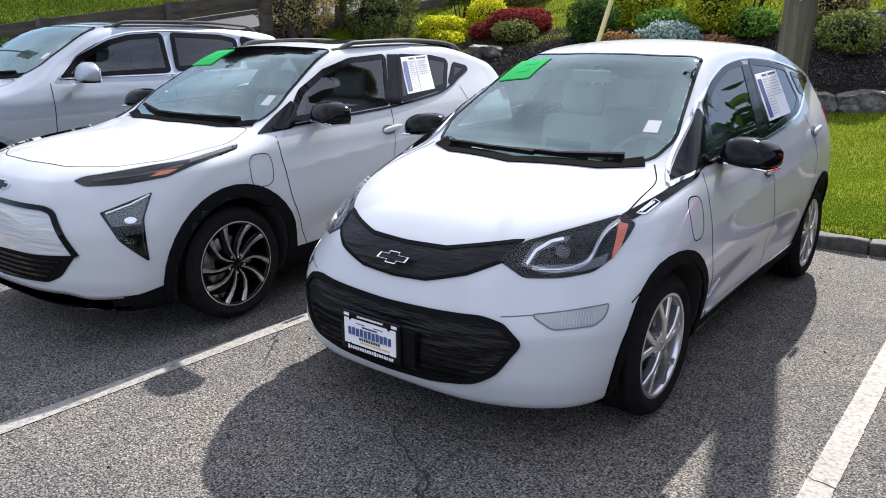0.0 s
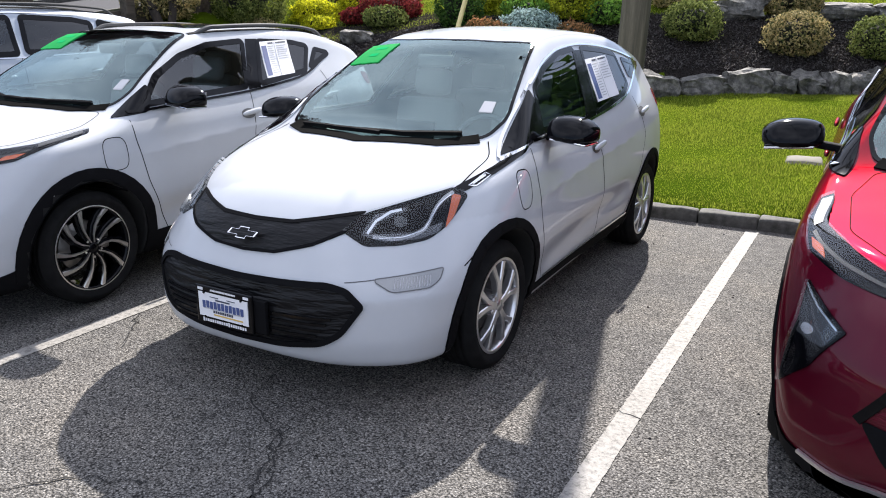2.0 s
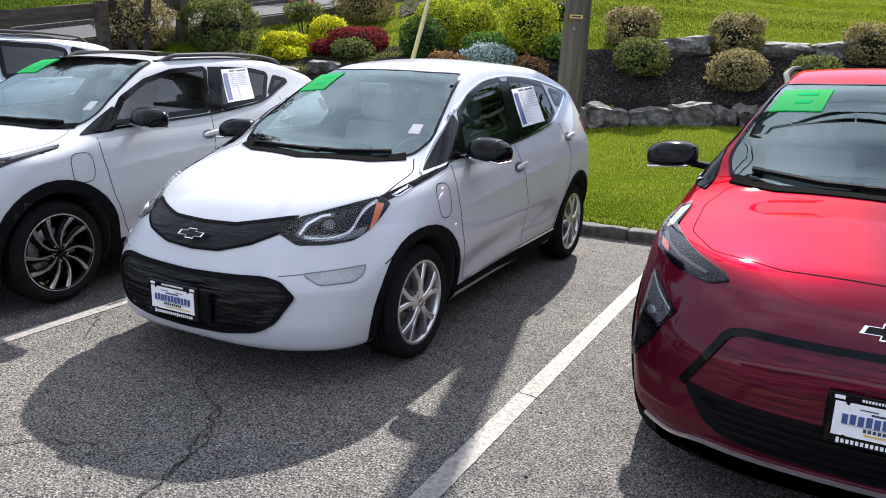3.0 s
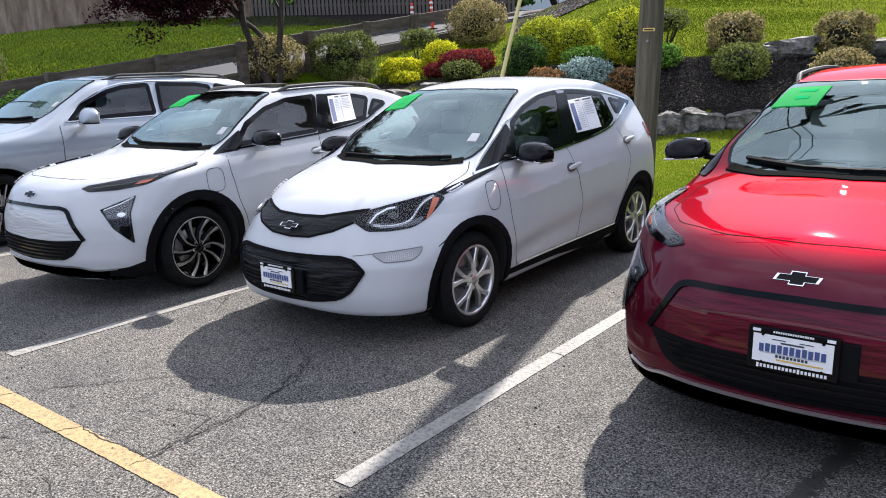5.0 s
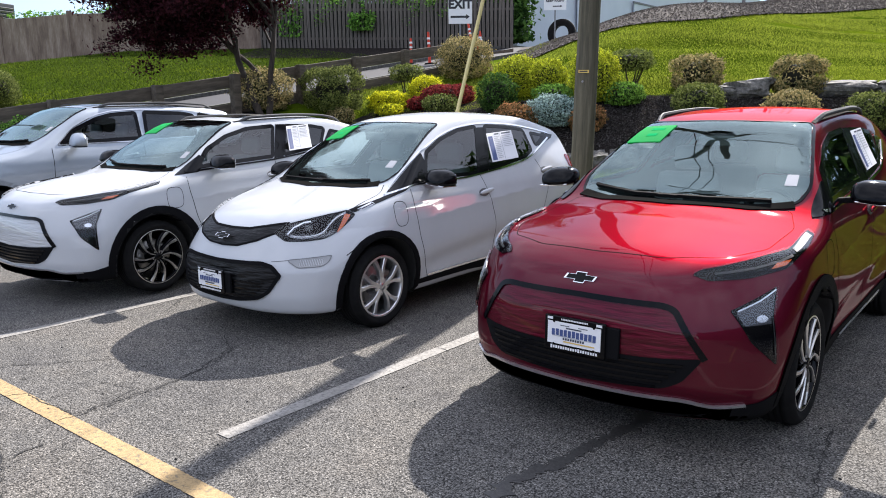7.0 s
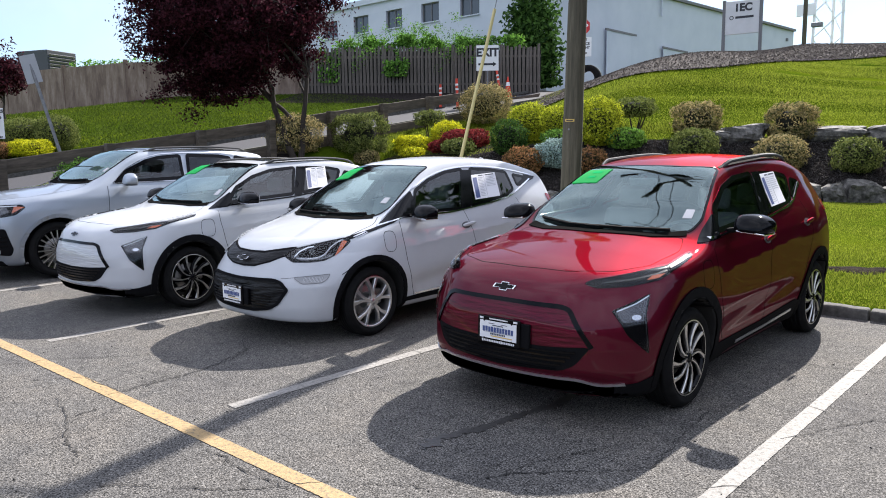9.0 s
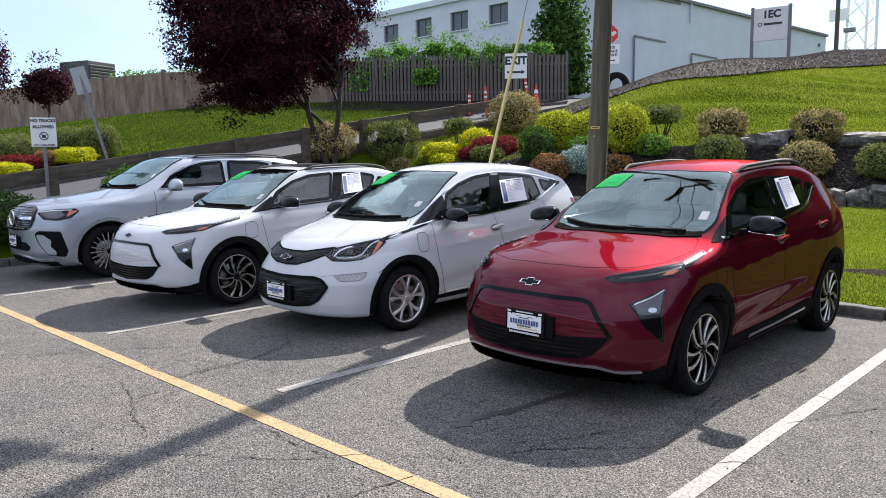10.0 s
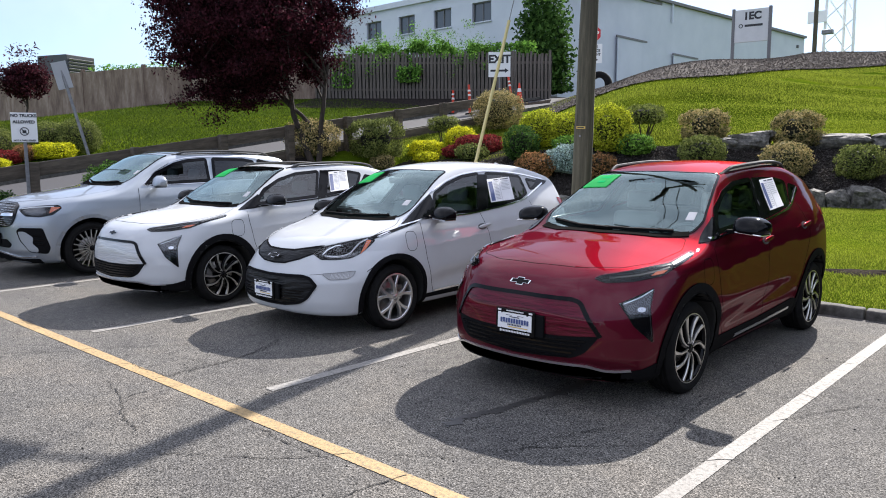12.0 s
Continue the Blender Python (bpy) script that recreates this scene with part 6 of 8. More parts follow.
LEAF = {
    "olive": leaf_material("leaf_olive", (0.036, 0.062, 0.014), (0.200, 0.225, 0.066), 0.28),
    "bronze": leaf_material("leaf_bronze", (0.040, 0.074, 0.022), (0.410, 0.325, 0.155), 0.28),
    "green": leaf_material("leaf_green", (0.027, 0.081, 0.014), (0.176, 0.324, 0.054), 0.28),
    "dark": leaf_material("leaf_dark", (0.010, 0.035, 0.008), (0.07, 0.14, 0.03)),
    "yellow": leaf_material("leaf_yellow", (0.17, 0.24, 0.010), (0.66, 0.62, 0.03), 0.3),
    "lime": leaf_material("leaf_lime", (0.085, 0.140, 0.012), (0.500, 0.520, 0.040), 0.28),
    "red": leaf_material("leaf_red", (0.05, 0.010, 0.012), (0.24, 0.035, 0.035)),
    "rust": leaf_material("leaf_rust", (0.047, 0.061, 0.020), (0.351, 0.176, 0.081), 0.28),
    "blue": leaf_material("leaf_blue", (0.095, 0.149, 0.135), (0.378, 0.486, 0.459), 0.28),
    "plum": leaf_material("leaf_plum", (0.006, 0.0022, 0.004), (0.058, 0.014, 0.021), 0.35),
    "ivy": leaf_material("leaf_ivy", (0.027, 0.081, 0.014), (0.162, 0.324, 0.054), 0.28),
}
bark = material("bark", (0.06, 0.045, 0.035), 0.95)
noise_ramp(bark, [(0.3, (0.015, 0.011, 0.009)), (0.7, (0.065, 0.050, 0.040))], 18.0, 6.0, 0.7, stretch=(1, 1, 0.2))
bumped(bark, 30.0, 0.8, 0.02, 4.0, (1, 1, 0.2))
# near-black that stands in for the shade inside the bushes
core_dark = material("core_dark", (0.012, 0.013, 0.008), 0.95)


def leaves(P, N, size, rng, spread=0.8):
    """One small pointed leaf at each place, facing roughly along the normals."""
    n = len(P)
    N = N + rng.normal(0, spread, (n, 3))
    N /= np.linalg.norm(N, axis=1, keepdims=True)
    U = np.cross(N, rng.normal(0, 1, (n, 3)))
    U /= np.linalg.norm(U, axis=1, keepdims=True)
    W = np.cross(N, U)
    s = size * rng.uniform(0.6, 1.3, (n, 1))
    fold = N * s * 0.25
    V = np.stack([P - U * s, P + W * s * 0.5 + fold, P + U * s, P - W * s * 0.5 + fold], 1).reshape(-1, 3)
    F = np.arange(4 * n).reshape(-1, 4)
    return V, F


def bush_points(w, d, h, n, rng, boxy, lump=0.19):
    """Places on a clipped, lumpy bush standing on z = 0."""
    D = rng.normal(0, 1, (n, 3))
    D /= np.linalg.norm(D, axis=1, keepdims=True)
    e = 1.0 / boxy
    q = np.sign(D) * np.abs(D) ** e
    q /= (np.abs(q) ** (2 * boxy)).sum(1, keepdims=True) ** (1 / (2 * boxy))
    off = rng.uniform(0, 50, 3)
    bump = np.array([noise.noise(Vector(D[i] * 2.6 + off)) + 0.5 * noise.noise(Vector(D[i] * 6.5 + off)) for i in range(n)])
    depth = 1.02 - np.abs(rng.normal(0, 0.13, n)) + 0.10 * (rng.random(n) > 0.93)
    q = q * (1 + lump * bump[:, None]) * depth[:, None]
    P = q * np.array([w / 2, d / 2, h / 2]) + np.array([0, 0, h / 2])
    P[:, 2] = np.maximum(P[:, 2], 0.03 + 0.05 * rng.random(n))
    return P, D


def bush(name, x, y, w, h, leaf, label, boxy=1.35, size=0.026, dense=1.0, seed=0, lift=0.0, z=None):
    rng = np.random.default_rng(seed + 100)
    zz = height(x, y) - 0.03 if z is None else z
    ob = thing(name, pose(x, y, zz), label, "bush" if name != "topiary_tree" else "shrub")
    body = h - lift
    n = int(dense * (1.6 if boxy > 1.3 else 1.15) * 5200 * (w * w + 2 * w * body) / 2.6)
    P, D = bush_points(w, w * 0.9, body, n, rng, boxy)
    P[:, 2] += lift
    V, F = leaves(P, D, size, rng)
    part("foliage", mesh_of("foliage", V, F, LEAF[leaf]), None, ob)
    # solid dark core added; its colour stands in for shade between the leaves
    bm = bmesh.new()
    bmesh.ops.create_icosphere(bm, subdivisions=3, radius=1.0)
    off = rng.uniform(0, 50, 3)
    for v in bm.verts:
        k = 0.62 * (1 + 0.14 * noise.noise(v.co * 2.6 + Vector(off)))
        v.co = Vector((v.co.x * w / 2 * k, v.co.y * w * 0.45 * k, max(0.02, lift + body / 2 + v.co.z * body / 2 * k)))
    part("shade_core", bm, core_dark, ob, "", True)
    for k in range(6 if lift else 3):
        a = rng.uniform(0, 6.28)
        bm = bmesh.new()
        r = w * (0.30 if lift else 0.2)
        add_tube(bm, (0.05 * math.cos(a), 0.05 * math.sin(a), -0.05), (r * math.cos(a), r * math.sin(a), max(lift * 1.3, body * 0.5)), 0.022, 0.010, 6)
        part("stem", bm, bark, ob)
    return ob


def branch_tree(name, x, y, z, label, leaf, trunks, crown, n_leaves, leaf_size, seed, lobes=()):
    """A tree with forked tapering limbs and a ragged crown of small leaves in clumps."""
    rng = np.random.default_rng(seed)
    ob = thing(name, pose(x, y, z), label, "tree")
    tips = []
    (cx, cy, cz), (rx, ry, rz) = crown
    for base, top, r in trunks:
        bm = bmesh.new()
        a, b = Vector(base), Vector(top)
        prev, k = a, 5
        for i in range(1, k + 1):
            p = a.lerp(b, i / k) + Vector(rng.normal(0, 0.03, 3))
            add_tube(bm, prev, p, r * (1 - 0.5 * (i - 1) / k), r * (1 - 0.5 * i / k), 9)
            prev = p
        part("trunk", bm, bark, ob)
        for j in range(8):
            ang = rng.uniform(0, 6.28)
            el = rng.uniform(-0.25, 1.2)
            ln = rng.uniform(0.6, 0.95)
            tip = Vector((cx + rx * ln * math.cos(ang) * math.cos(el), cy + ry * ln * math.sin(ang) * math.cos(el), cz + rz * ln * math.sin(el)))
            st = a.lerp(b, rng.uniform(0.55, 1.0))
            mid = st.lerp(tip, 0.5) + Vector((0, 0, rng.uniform(0, 0.25)))
            bm = bmesh.new()
            add_tube(bm, st, mid, r * 0.40, r * 0.24, 7)
            add_tube(bm, mid, tip, r * 0.24, r * 0.07, 6)
            for q in range(3):
                e2 = tip.lerp(mid, rng.uniform(0, 0.7))
                t2 = e2 + Vector(rng.normal(0, 0.45, 3))
                add_tube(bm, e2, t2, r * 0.10, r * 0.04, 5)
                tips.append(t2)
            part("limb", bm, bark, ob)
            tips += [tip, mid.lerp(tip, 0.6)]
    P = []
    clumps = 900 if lobes else 260
    share = np.array([l[3] ** 2 for l in lobes]) if lobes else np.ones(1)
    for i in range(clumps):
        d = rng.normal(0, 1, 3)
        d /= np.linalg.norm(d)
        m = n_leaves // clumps
        if lobes:
            l = lobes[rng.choice(len(lobes), p=share / share.sum())]
            k = rng.uniform(0.1, 1.0) ** 0.45 * (1 + 0.45 * noise.noise(Vector(d * 2.6) + Vector((l[0] * 5, l[1], seed))))
            c = np.array(l[:3]) + d * l[3] * k
            P.append(c + rng.normal(0, 1, (m, 3)) * np.array([0.13, 0.13, 0.085]) * rng.uniform(0.6, 1.4))
            continue
        k = rng.uniform(0.35, 1.0) ** 0.6 * (1 + 0.22 * noise.noise(Vector(d * 2.2) + Vector((seed, 0, 0))))
        c = np.array([cx + rx * k * d[0], cy + ry * k * d[1], cz + rz * k * d[2]])
        P.append(c + rng.normal(0, 1, (m, 3)) * np.array([rx, ry, rz]) * 0.085)
    for t in tips:
        P.append(np.array(t) + rng.normal(0, 0.14, (40, 3)))
    P = np.concatenate(P)
    D = P - np.array([cx, cy, cz])
    D /= np.linalg.norm(D, axis=1, keepdims=True)
    V, F = leaves(P, D, leaf_size, rng, 1.0)
    part("crown", mesh_of("crown", V, F, LEAF[leaf]), None, ob)
    return ob


# ---- planted bed ----
wv = lambda w, v: (0.866 * w - 0.5 * v, 0.5 * w + 0.866 * v)
W, Vv = np.meshgrid(np.arange(-6.2, 16, 0.3), np.array([11.5, 11.65, 12.0, 12.5, 13.0, 13.3]), indexing="ij")
Xb, Yb = 0.866 * W - 0.5 * Vv, 0.5 * W + 0.866 * Vv
tagged(new("mulch_bed", sheet("mulch_bed", Xb, Yb, land(Xb, Yb) + 0.03, mulch_mat)), "dark mulch planting bed on a slope", "planting bed", kind="structure")
Xb, Yb = np.meshgrid(np.arange(-9.7, -6.0, 0.25), np.arange(9.3, 12.9, 0.25), indexing="ij")
tagged(new("mulch_bed", sheet("mulch_bed", Xb, Yb, land(Xb, Yb) + 0.02, mulch_mat)), "dark mulch planting bed under shrubs", "planting bed", kind="structure")
rng = np.random.default_rng(8)
n = 34000
w_, v_ = rng.uniform(-4.5, 9, n), rng.uniform(11.6, 13.3, n)
px, py = 0.866 * w_ - 0.5 * v_, 0.5 * w_ + 0.866 * v_
P = np.stack([px, py, land(px, py) + 0.04 + rng.uniform(0, 0.02, n)], 1)
V, F = leaves(P, np.tile([0, -0.2, 1.0], (n, 1)), 0.020, rng, 0.7)
tagged(new("mulch_chips", mesh_of("mulch_chips", V, F, chip_mat)), "dark bark mulch chips on the bed", "mulch", kind="stuff")


def rock_mesh(seed, size):
    bm = bmesh.new()
    bmesh.ops.create_cube(bm, size=1.0)
    bmesh.ops.subdivide_edges(bm, edges=bm.edges[:], cuts=5, use_grid_fill=True)
    off = Vector((seed * 3.7, seed * 1.3, 0))
    for v in bm.verts:
        d = v.co.normalized() * 0.62
        v.co = v.co.lerp(d, 0.45) + noise.noise_vector(v.co * 1.9 + off) * 0.17 + noise.noise_vector(v.co * 5 + off) * 0.075
        v.co = Vector((v.co.x * size[0], v.co.y * size[1], v.co.z * size[2]))
    return mesh_bm("rock", bm, rock_mat, False)


wall_rocks = thing("rock_wall", pose(0, 0, 0), "low dry-laid grey boulder edging below the bed", "rock wall")
upper_rocks = thing("rock_edging", pose(0, 0, 0), "flat grey boulders along the upper lawn edge", "rock edging")
rng = np.random.default_rng(11)
w0 = -4.2
k = 0
while w0 < 12:
    ln = rng.uniform(0.34, 0.72)
    hh = rng.uniform(0.30, 0.42)
    x, y = wv(w0 + ln / 2, 11.42 + rng.normal(0, 0.03))
    o = part("rock", rock_mesh(k, (ln * 0.96, 0.44, hh)), None, wall_rocks)
    o.matrix_basis = pose(x, y, height(*wv(w0, 11.3)) + hh * 0.36, rng.normal(0, 6), rng.normal(0, 7), 30 + rng.normal(0, 6))
    w0 += ln
    k += 1
for w0, ln, hh in ((4.85, 0.42, 0.22), (5.30, 0.85, 0.36), (6.95, 1.15, 0.30), (8.1, 1.0, 0.34), (9.2, 1.3, 0.34), (10.6, 0.9, 0.3), (-1.2, 0.5, 0.22), (-2.0, 0.6, 0.25)):
    x, y = wv(w0, 13.38)
    o = part("rock", rock_mesh(40 + w0, (ln, 0.55, hh)), None, upper_rocks)
    o.matrix_basis = pose(x, y, height(x, y) + hh * 0.25, rng.normal(0, 4), rng.normal(0, 5), 30 + rng.normal(0, 5))

SHRUBS = [
    ("A", -10.85, 9.55, 1.30, 0.92, "bronze", "clipped bronze-tipped evergreen shrub beside the tree", 1.25), ("B", -10.19, 10.99, 1.25, 1.0, "olive", "boxy clipped olive-green shrub by the fence", 1.7),
    ("C", -9.80, 10.85, 0.62, 0.38, "bronze", "small bronze-tipped shrub in mulch", 1.1), ("D", -9.53, 12.15, 0.88, 0.46, "yellow", "low bright yellow clipped shrub in mulch", 1.4),
    ("D2", -9.15, 11.75, 0.60, 0.26, "yellow", "low bright yellow clipped shrub in mulch", 1.3),
    ("F", -9.15, 13.05, 0.85, 0.66, "yellow", "bright yellow rounded garden shrub", 1.1), ("G", -7.90, 12.30, 1.15, 0.52, "red", "dark red barberry shrub in mulch", 1.15),
    ("G2", -8.5, 12.15, 0.7, 0.34, "red", "low dark red barberry shrub", 1.1), ("H", -7.65, 11.75, 0.80, 0.40, "olive", "low olive-green shrub in mulch", 1.1),
    ("I", -9.92, 15.55, 1.46, 1.12, "bronze", "large rounded bronze-tipped shrub by the fence", 1.15), ("J", -6.05, 11.55, 0.80, 0.80, "dark", "dark green broadleaf shrub in mulch", 1.05),
    ("K", -6.25, 12.55, 0.95, 0.88, "lime", "rounded lime-green shrub on the bed", 1.1), ("L", -5.50, 12.55, 0.80, 0.80, "lime", "rounded lime-green shrub on the bed", 1.1),
    ("M", -4.45, 12.55, 0.95, 1.02, "lime", "tall rounded lime-green shrub on the bed", 1.15), ("O", -5.04, 11.96, 0.76, 0.52, "green", "rounded green shrub on the bed", 1.1),
    ("P", -4.75, 11.50, 1.0, 0.62, "blue", "spreading blue-grey juniper shrub", 1.0), ("Q", -3.94, 12.69, 0.82, 0.48, "green", "rounded green shrub on the bed", 1.1),
    ("R", -5.30, 11.05, 0.85, 0.60, "rust", "rust-tinged broadleaf shrub in mulch", 1.0), ("R2", -4.1, 11.6, 0.7, 0.55, "rust", "rust-tinged broadleaf shrub in mulch", 1.0),
    ("S", -3.06, 14.20, 0.96, 0.70, "bronze", "boxy clipped bronze-tipped shrub", 1.5), ("S2", -2.55, 12.95, 0.92, 0.66, "olive", "dark olive shrub on the mulch bed", 1.1),
    ("T", -1.30, 14.70, 0.96, 0.74, "bronze", "boxy clipped bronze-tipped shrub", 1.5), ("T2", -1.06, 13.35, 0.92, 0.70, "bronze", "bronze-tipped shrub on the mulch bed", 1.1),
    ("U", 0.10, 13.95, 0.85, 0.68, "olive", "dark olive shrub on the mulch bed", 1.1), ("U2", 0.9, 15.6, 0.95, 0.75, "bronze", "boxy clipped bronze-tipped shrub", 1.5),
    ("l1", -20.85, 5.44, 1.7, 0.95, "olive", "rounded olive-green shrub beyond the drive", 1.1), ("l2", -21.0, 7.04, 1.5, 0.95, "olive", "rounded olive-green shrub beyond the drive", 1.1),
    ("l3", -20.0, 7.60, 1.35, 1.05, "olive", "rounded olive-green shrub beyond the drive", 1.1), ("l4", -19.54, 6.68, 1.25, 0.52, "yellow", "low bright yellow shrub beyond the drive", 1.2),
    ("l5", -20.0, 5.30, 1.3, 0.45, "red", "low dark red shrub beyond the drive", 1.2), ("l6", -19.4, 4.85, 1.2, 0.36, "yellow", "low bright yellow shrub beyond the drive", 1.2),
    ("l7", -19.9, 6.0, 0.8, 0.5, "rust", "small rust-tinged shrub beyond the drive", 1.1),
    ("e1", -10.25, 2.2, 1.1, 0.85, "dark", "dark green shrub beside the side kerb", 1.05), ("e2", -10.35, 4.5, 1.25, 0.95, "green", "low green shrub below the rail fence", 1.1),
    ("e3", -10.3, 0.9, 1.2, 0.8, "dark", "dark green shrub beside the side kerb", 1.05), ("e4", -10.1, 1.6, 0.6, 0.3, "green", "low green shrub beside the side kerb", 1.05),
]
for i, (_, x, y, w, h, leaf, label, boxy) in enumerate(SHRUBS):
    fine = leaf in ("yellow", "lime", "blue", "red")
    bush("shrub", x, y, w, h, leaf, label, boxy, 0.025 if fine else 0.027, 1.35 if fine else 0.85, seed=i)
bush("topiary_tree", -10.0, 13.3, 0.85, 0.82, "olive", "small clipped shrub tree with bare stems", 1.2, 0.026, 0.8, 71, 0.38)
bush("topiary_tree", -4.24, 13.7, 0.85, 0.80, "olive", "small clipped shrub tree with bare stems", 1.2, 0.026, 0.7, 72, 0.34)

# ---- purple-leaved tree and the far young ones ----
branch_tree("purple_tree", -10.45, 9.25, 1.50, "dark purple-leaved plum tree with forked trunk", "plum",
            [((0, 0, -0.1), (-0.55, -0.45, 2.1), 0.085), ((0.08, 0.05, -0.1), (0.30, 0.25, 2.3), 0.075), ((-0.05, 0, 0.9), (-1.1, -0.7, 2.2), 0.055)],
            ((-0.95, -1.0, 3.1), (2.3, 2.3, 1.9)), 120000, 0.041, 3,
            [(0.607 * a + 0.796 * c, 0.796 * a - 0.607 * c, h, r) for a, c, h, r in
             ((-1.5, 0, 3.5, 1.9), (-1.2, 0.9, 3.2, 1.3), (-1.4, -1.0, 3.3, 1.3), (-2.7, 0.1, 2.85, 0.95), (-2.5, 0.2, 1.95, 0.60), (-1.9, -0.2, 1.9, 0.70), (-1.2, 0.2, 2.0, 0.7),
              (-2.8, 0, 3.7, 0.8), (0.0, 0.1, 3.3, 0.95), (0.3, -0.2, 4.0, 0.75), (0.0, 0, 2.45, 0.55), (-1.3, 0, 4.9, 1.3), (-2.7, 0.3, 4.6, 1.0))])
branch_tree("purple_tree", -26.9, 8.45, height(-26.9, 8.45), "small purple-leaved tree on the far lawn", "plum", [((0, 0, -0.1), (0.1, 0, 1.4), 0.05)], ((0.0, 0, 1.75), (0.9, 0.9, 0.65)), 4200, 0.06, 4)
branch_tree("purple_tree", -28.2, 6.2, height(-28.2, 6.2), "purple-leaved tree on the far lawn", "plum", [((0, 0, -0.1), (0.3, 0, 1.6), 0.07)], ((0.0, 0.2, 2.9), (1.25, 1.25, 1.6)), 6500, 0.06, 5)

# ---- grass blades ----
rng = np.random.default_rng(21)


def blades(n, x, y, tall, wide):
    z = land(x, y)
    a = rng.uniform(0, 6.28, n)
    hgt = tall * rng.uniform(0.5, 1.3, n)
    dx, dy = np.cos(a) * wide, np.sin(a) * wide
    lx, ly = rng.normal(0, 0.35, n) * hgt, rng.normal(0, 0.35, n) * hgt
    A = np.stack([x - dx, y - dy, z - 0.005], 1)
    B = np.stack([x + dx, y + dy, z - 0.005], 1)
    C = np.stack([x + lx, y + ly, z + hgt], 1)
    return np.stack([A, B, C], 1).reshape(-1, 3), np.arange(3 * n).reshape(-1, 3)


far_blade = leaf_material("far_grass_blade", (0.016, 0.034, 0.003), (0.075, 0.110, 0.012), 0.4)
grass_blade = leaf_material("grass_blade", (0.078, 0.108, 0.013), (0.235, 0.280, 0.034), 0.45)
n = 400000
gx, gy = rng.uniform(-7.5, 7, n), rng.uniform(6.95, 13.0, n)
vv = -0.5 * gx + 0.866 * gy
ok = vv < 11.4
clump = 0.75 + 0.5 * np.sin(2.3 * gx + 1.7 * np.sin(1.9 * gy)) * np.sin(2.9 * gy + 1.3 * np.sin(1.4 * gx))
V, F = blades(ok.sum(), gx[ok], gy[ok], (0.032 * clump)[ok], 0.0045)
tagged(new("grass", mesh_of("grass", V, F, grass_blade)), "short green lawn grass behind the kerb", "grass", kind="stuff")
n = 330000
gw, gv = rng.uniform(-3.5, 14, n), rng.uniform(13.45, 23.5, n)
gx, gy = 0.866 * gw - 0.5 * gv, 0.5 * gw + 0.866 * gv
ok = (gv < 19.0 + 0.44 * (gw - 2) - 2.3 * np.exp(-((gw - 5) / 2.6) ** 2) + rng.normal(0, 0.25, n)) & (gx > -12.2)
ripple = np.sin(3.1 * gv + 0.5 * np.sin(0.9 * gw) + 0.35 * gw) * np.sin(1.27 * gv + 1.1 + 0.22 * gw)
V, F = blades(ok.sum(), gx[ok], gy[ok], (0.026 + 0.030 * np.maximum(ripple, 0))[ok], 0.010)
tagged(new("grass", mesh_of("grass", V, F, grass_blade)), "mown green grass on the upper slope", "grass", kind="stuff")
n = 16000
gx, gy = rng.uniform(-12.3, -9.0, n), rng.uniform(11.5, 19, n)
V, F = blades(n, gx, gy, 0.07, 0.010)
tagged(new("grass", mesh_of("grass", V, F, grass_blade)), "green grass strip beside the drive", "grass", kind="stuff")
stone_mat = leaf_material("loose_stone", (0.060, 0.050, 0.043), (0.19, 0.165, 0.145), 0.0)
stone_mat.node_tree.nodes["Principled BSDF"].inputs["Roughness"].default_value = 1.0
stone_mat.node_tree.nodes["Principled BSDF"].inputs["Specular IOR Level"].default_value = 0.0
n = 110000
gx, gy = rng.uniform(-30, -16.9, n), rng.uniform(3.5, 22, n)
ok = gy < 20.8 + (gx + 25.9) * np.where(gx < -25.9, 0.75, 0.67)
V, F = blades(ok.sum(), gx[ok], gy[ok], 0.06, 0.016)
tagged(new("grass", mesh_of("grass", V, F, far_blade)), "mown grass on the lawn beyond the drive", "grass", kind="stuff")
# bare earth worn through the lawn
soil_mat = material("bare_soil", (0.05, 0.038, 0.028), 1.0, spec=0.05)
noise_ramp(soil_mat, [(0.3, (0.008, 0.006, 0.0045)), (0.7, (0.045, 0.034, 0.025))], 30.0)
bumped(soil_mat, 45.0, 0.8, 0.03)
for k, (x, y, rx_, ry_) in enumerate(((1.62, 8.28, 0.46, 0.15), (2.35, 8.42, 0.30, 0.10))):
    A, Rr = np.meshgrid(np.linspace(0, 2 * math.pi, 40), np.linspace(0.02, 1, 7), indexing="ij")
    wob = 1 + 0.28 * np.sin(3 * A + k) + 0.16 * np.sin(7 * A + 2 * k)
    Xs, Ys = x + rx_ * Rr * wob * np.cos(A), y + ry_ * Rr * wob * np.sin(A) + 0.25 * rx_ * Rr * np.cos(A)
    tagged(new("soil_patch", sheet("soil_patch", Xs, Ys, land(Xs, Ys) + 0.030 * (1 - Rr ** 4) - 0.004 * Rr, soil_mat)), "bare dark earth patch in the lawn", "soil", kind="structure")
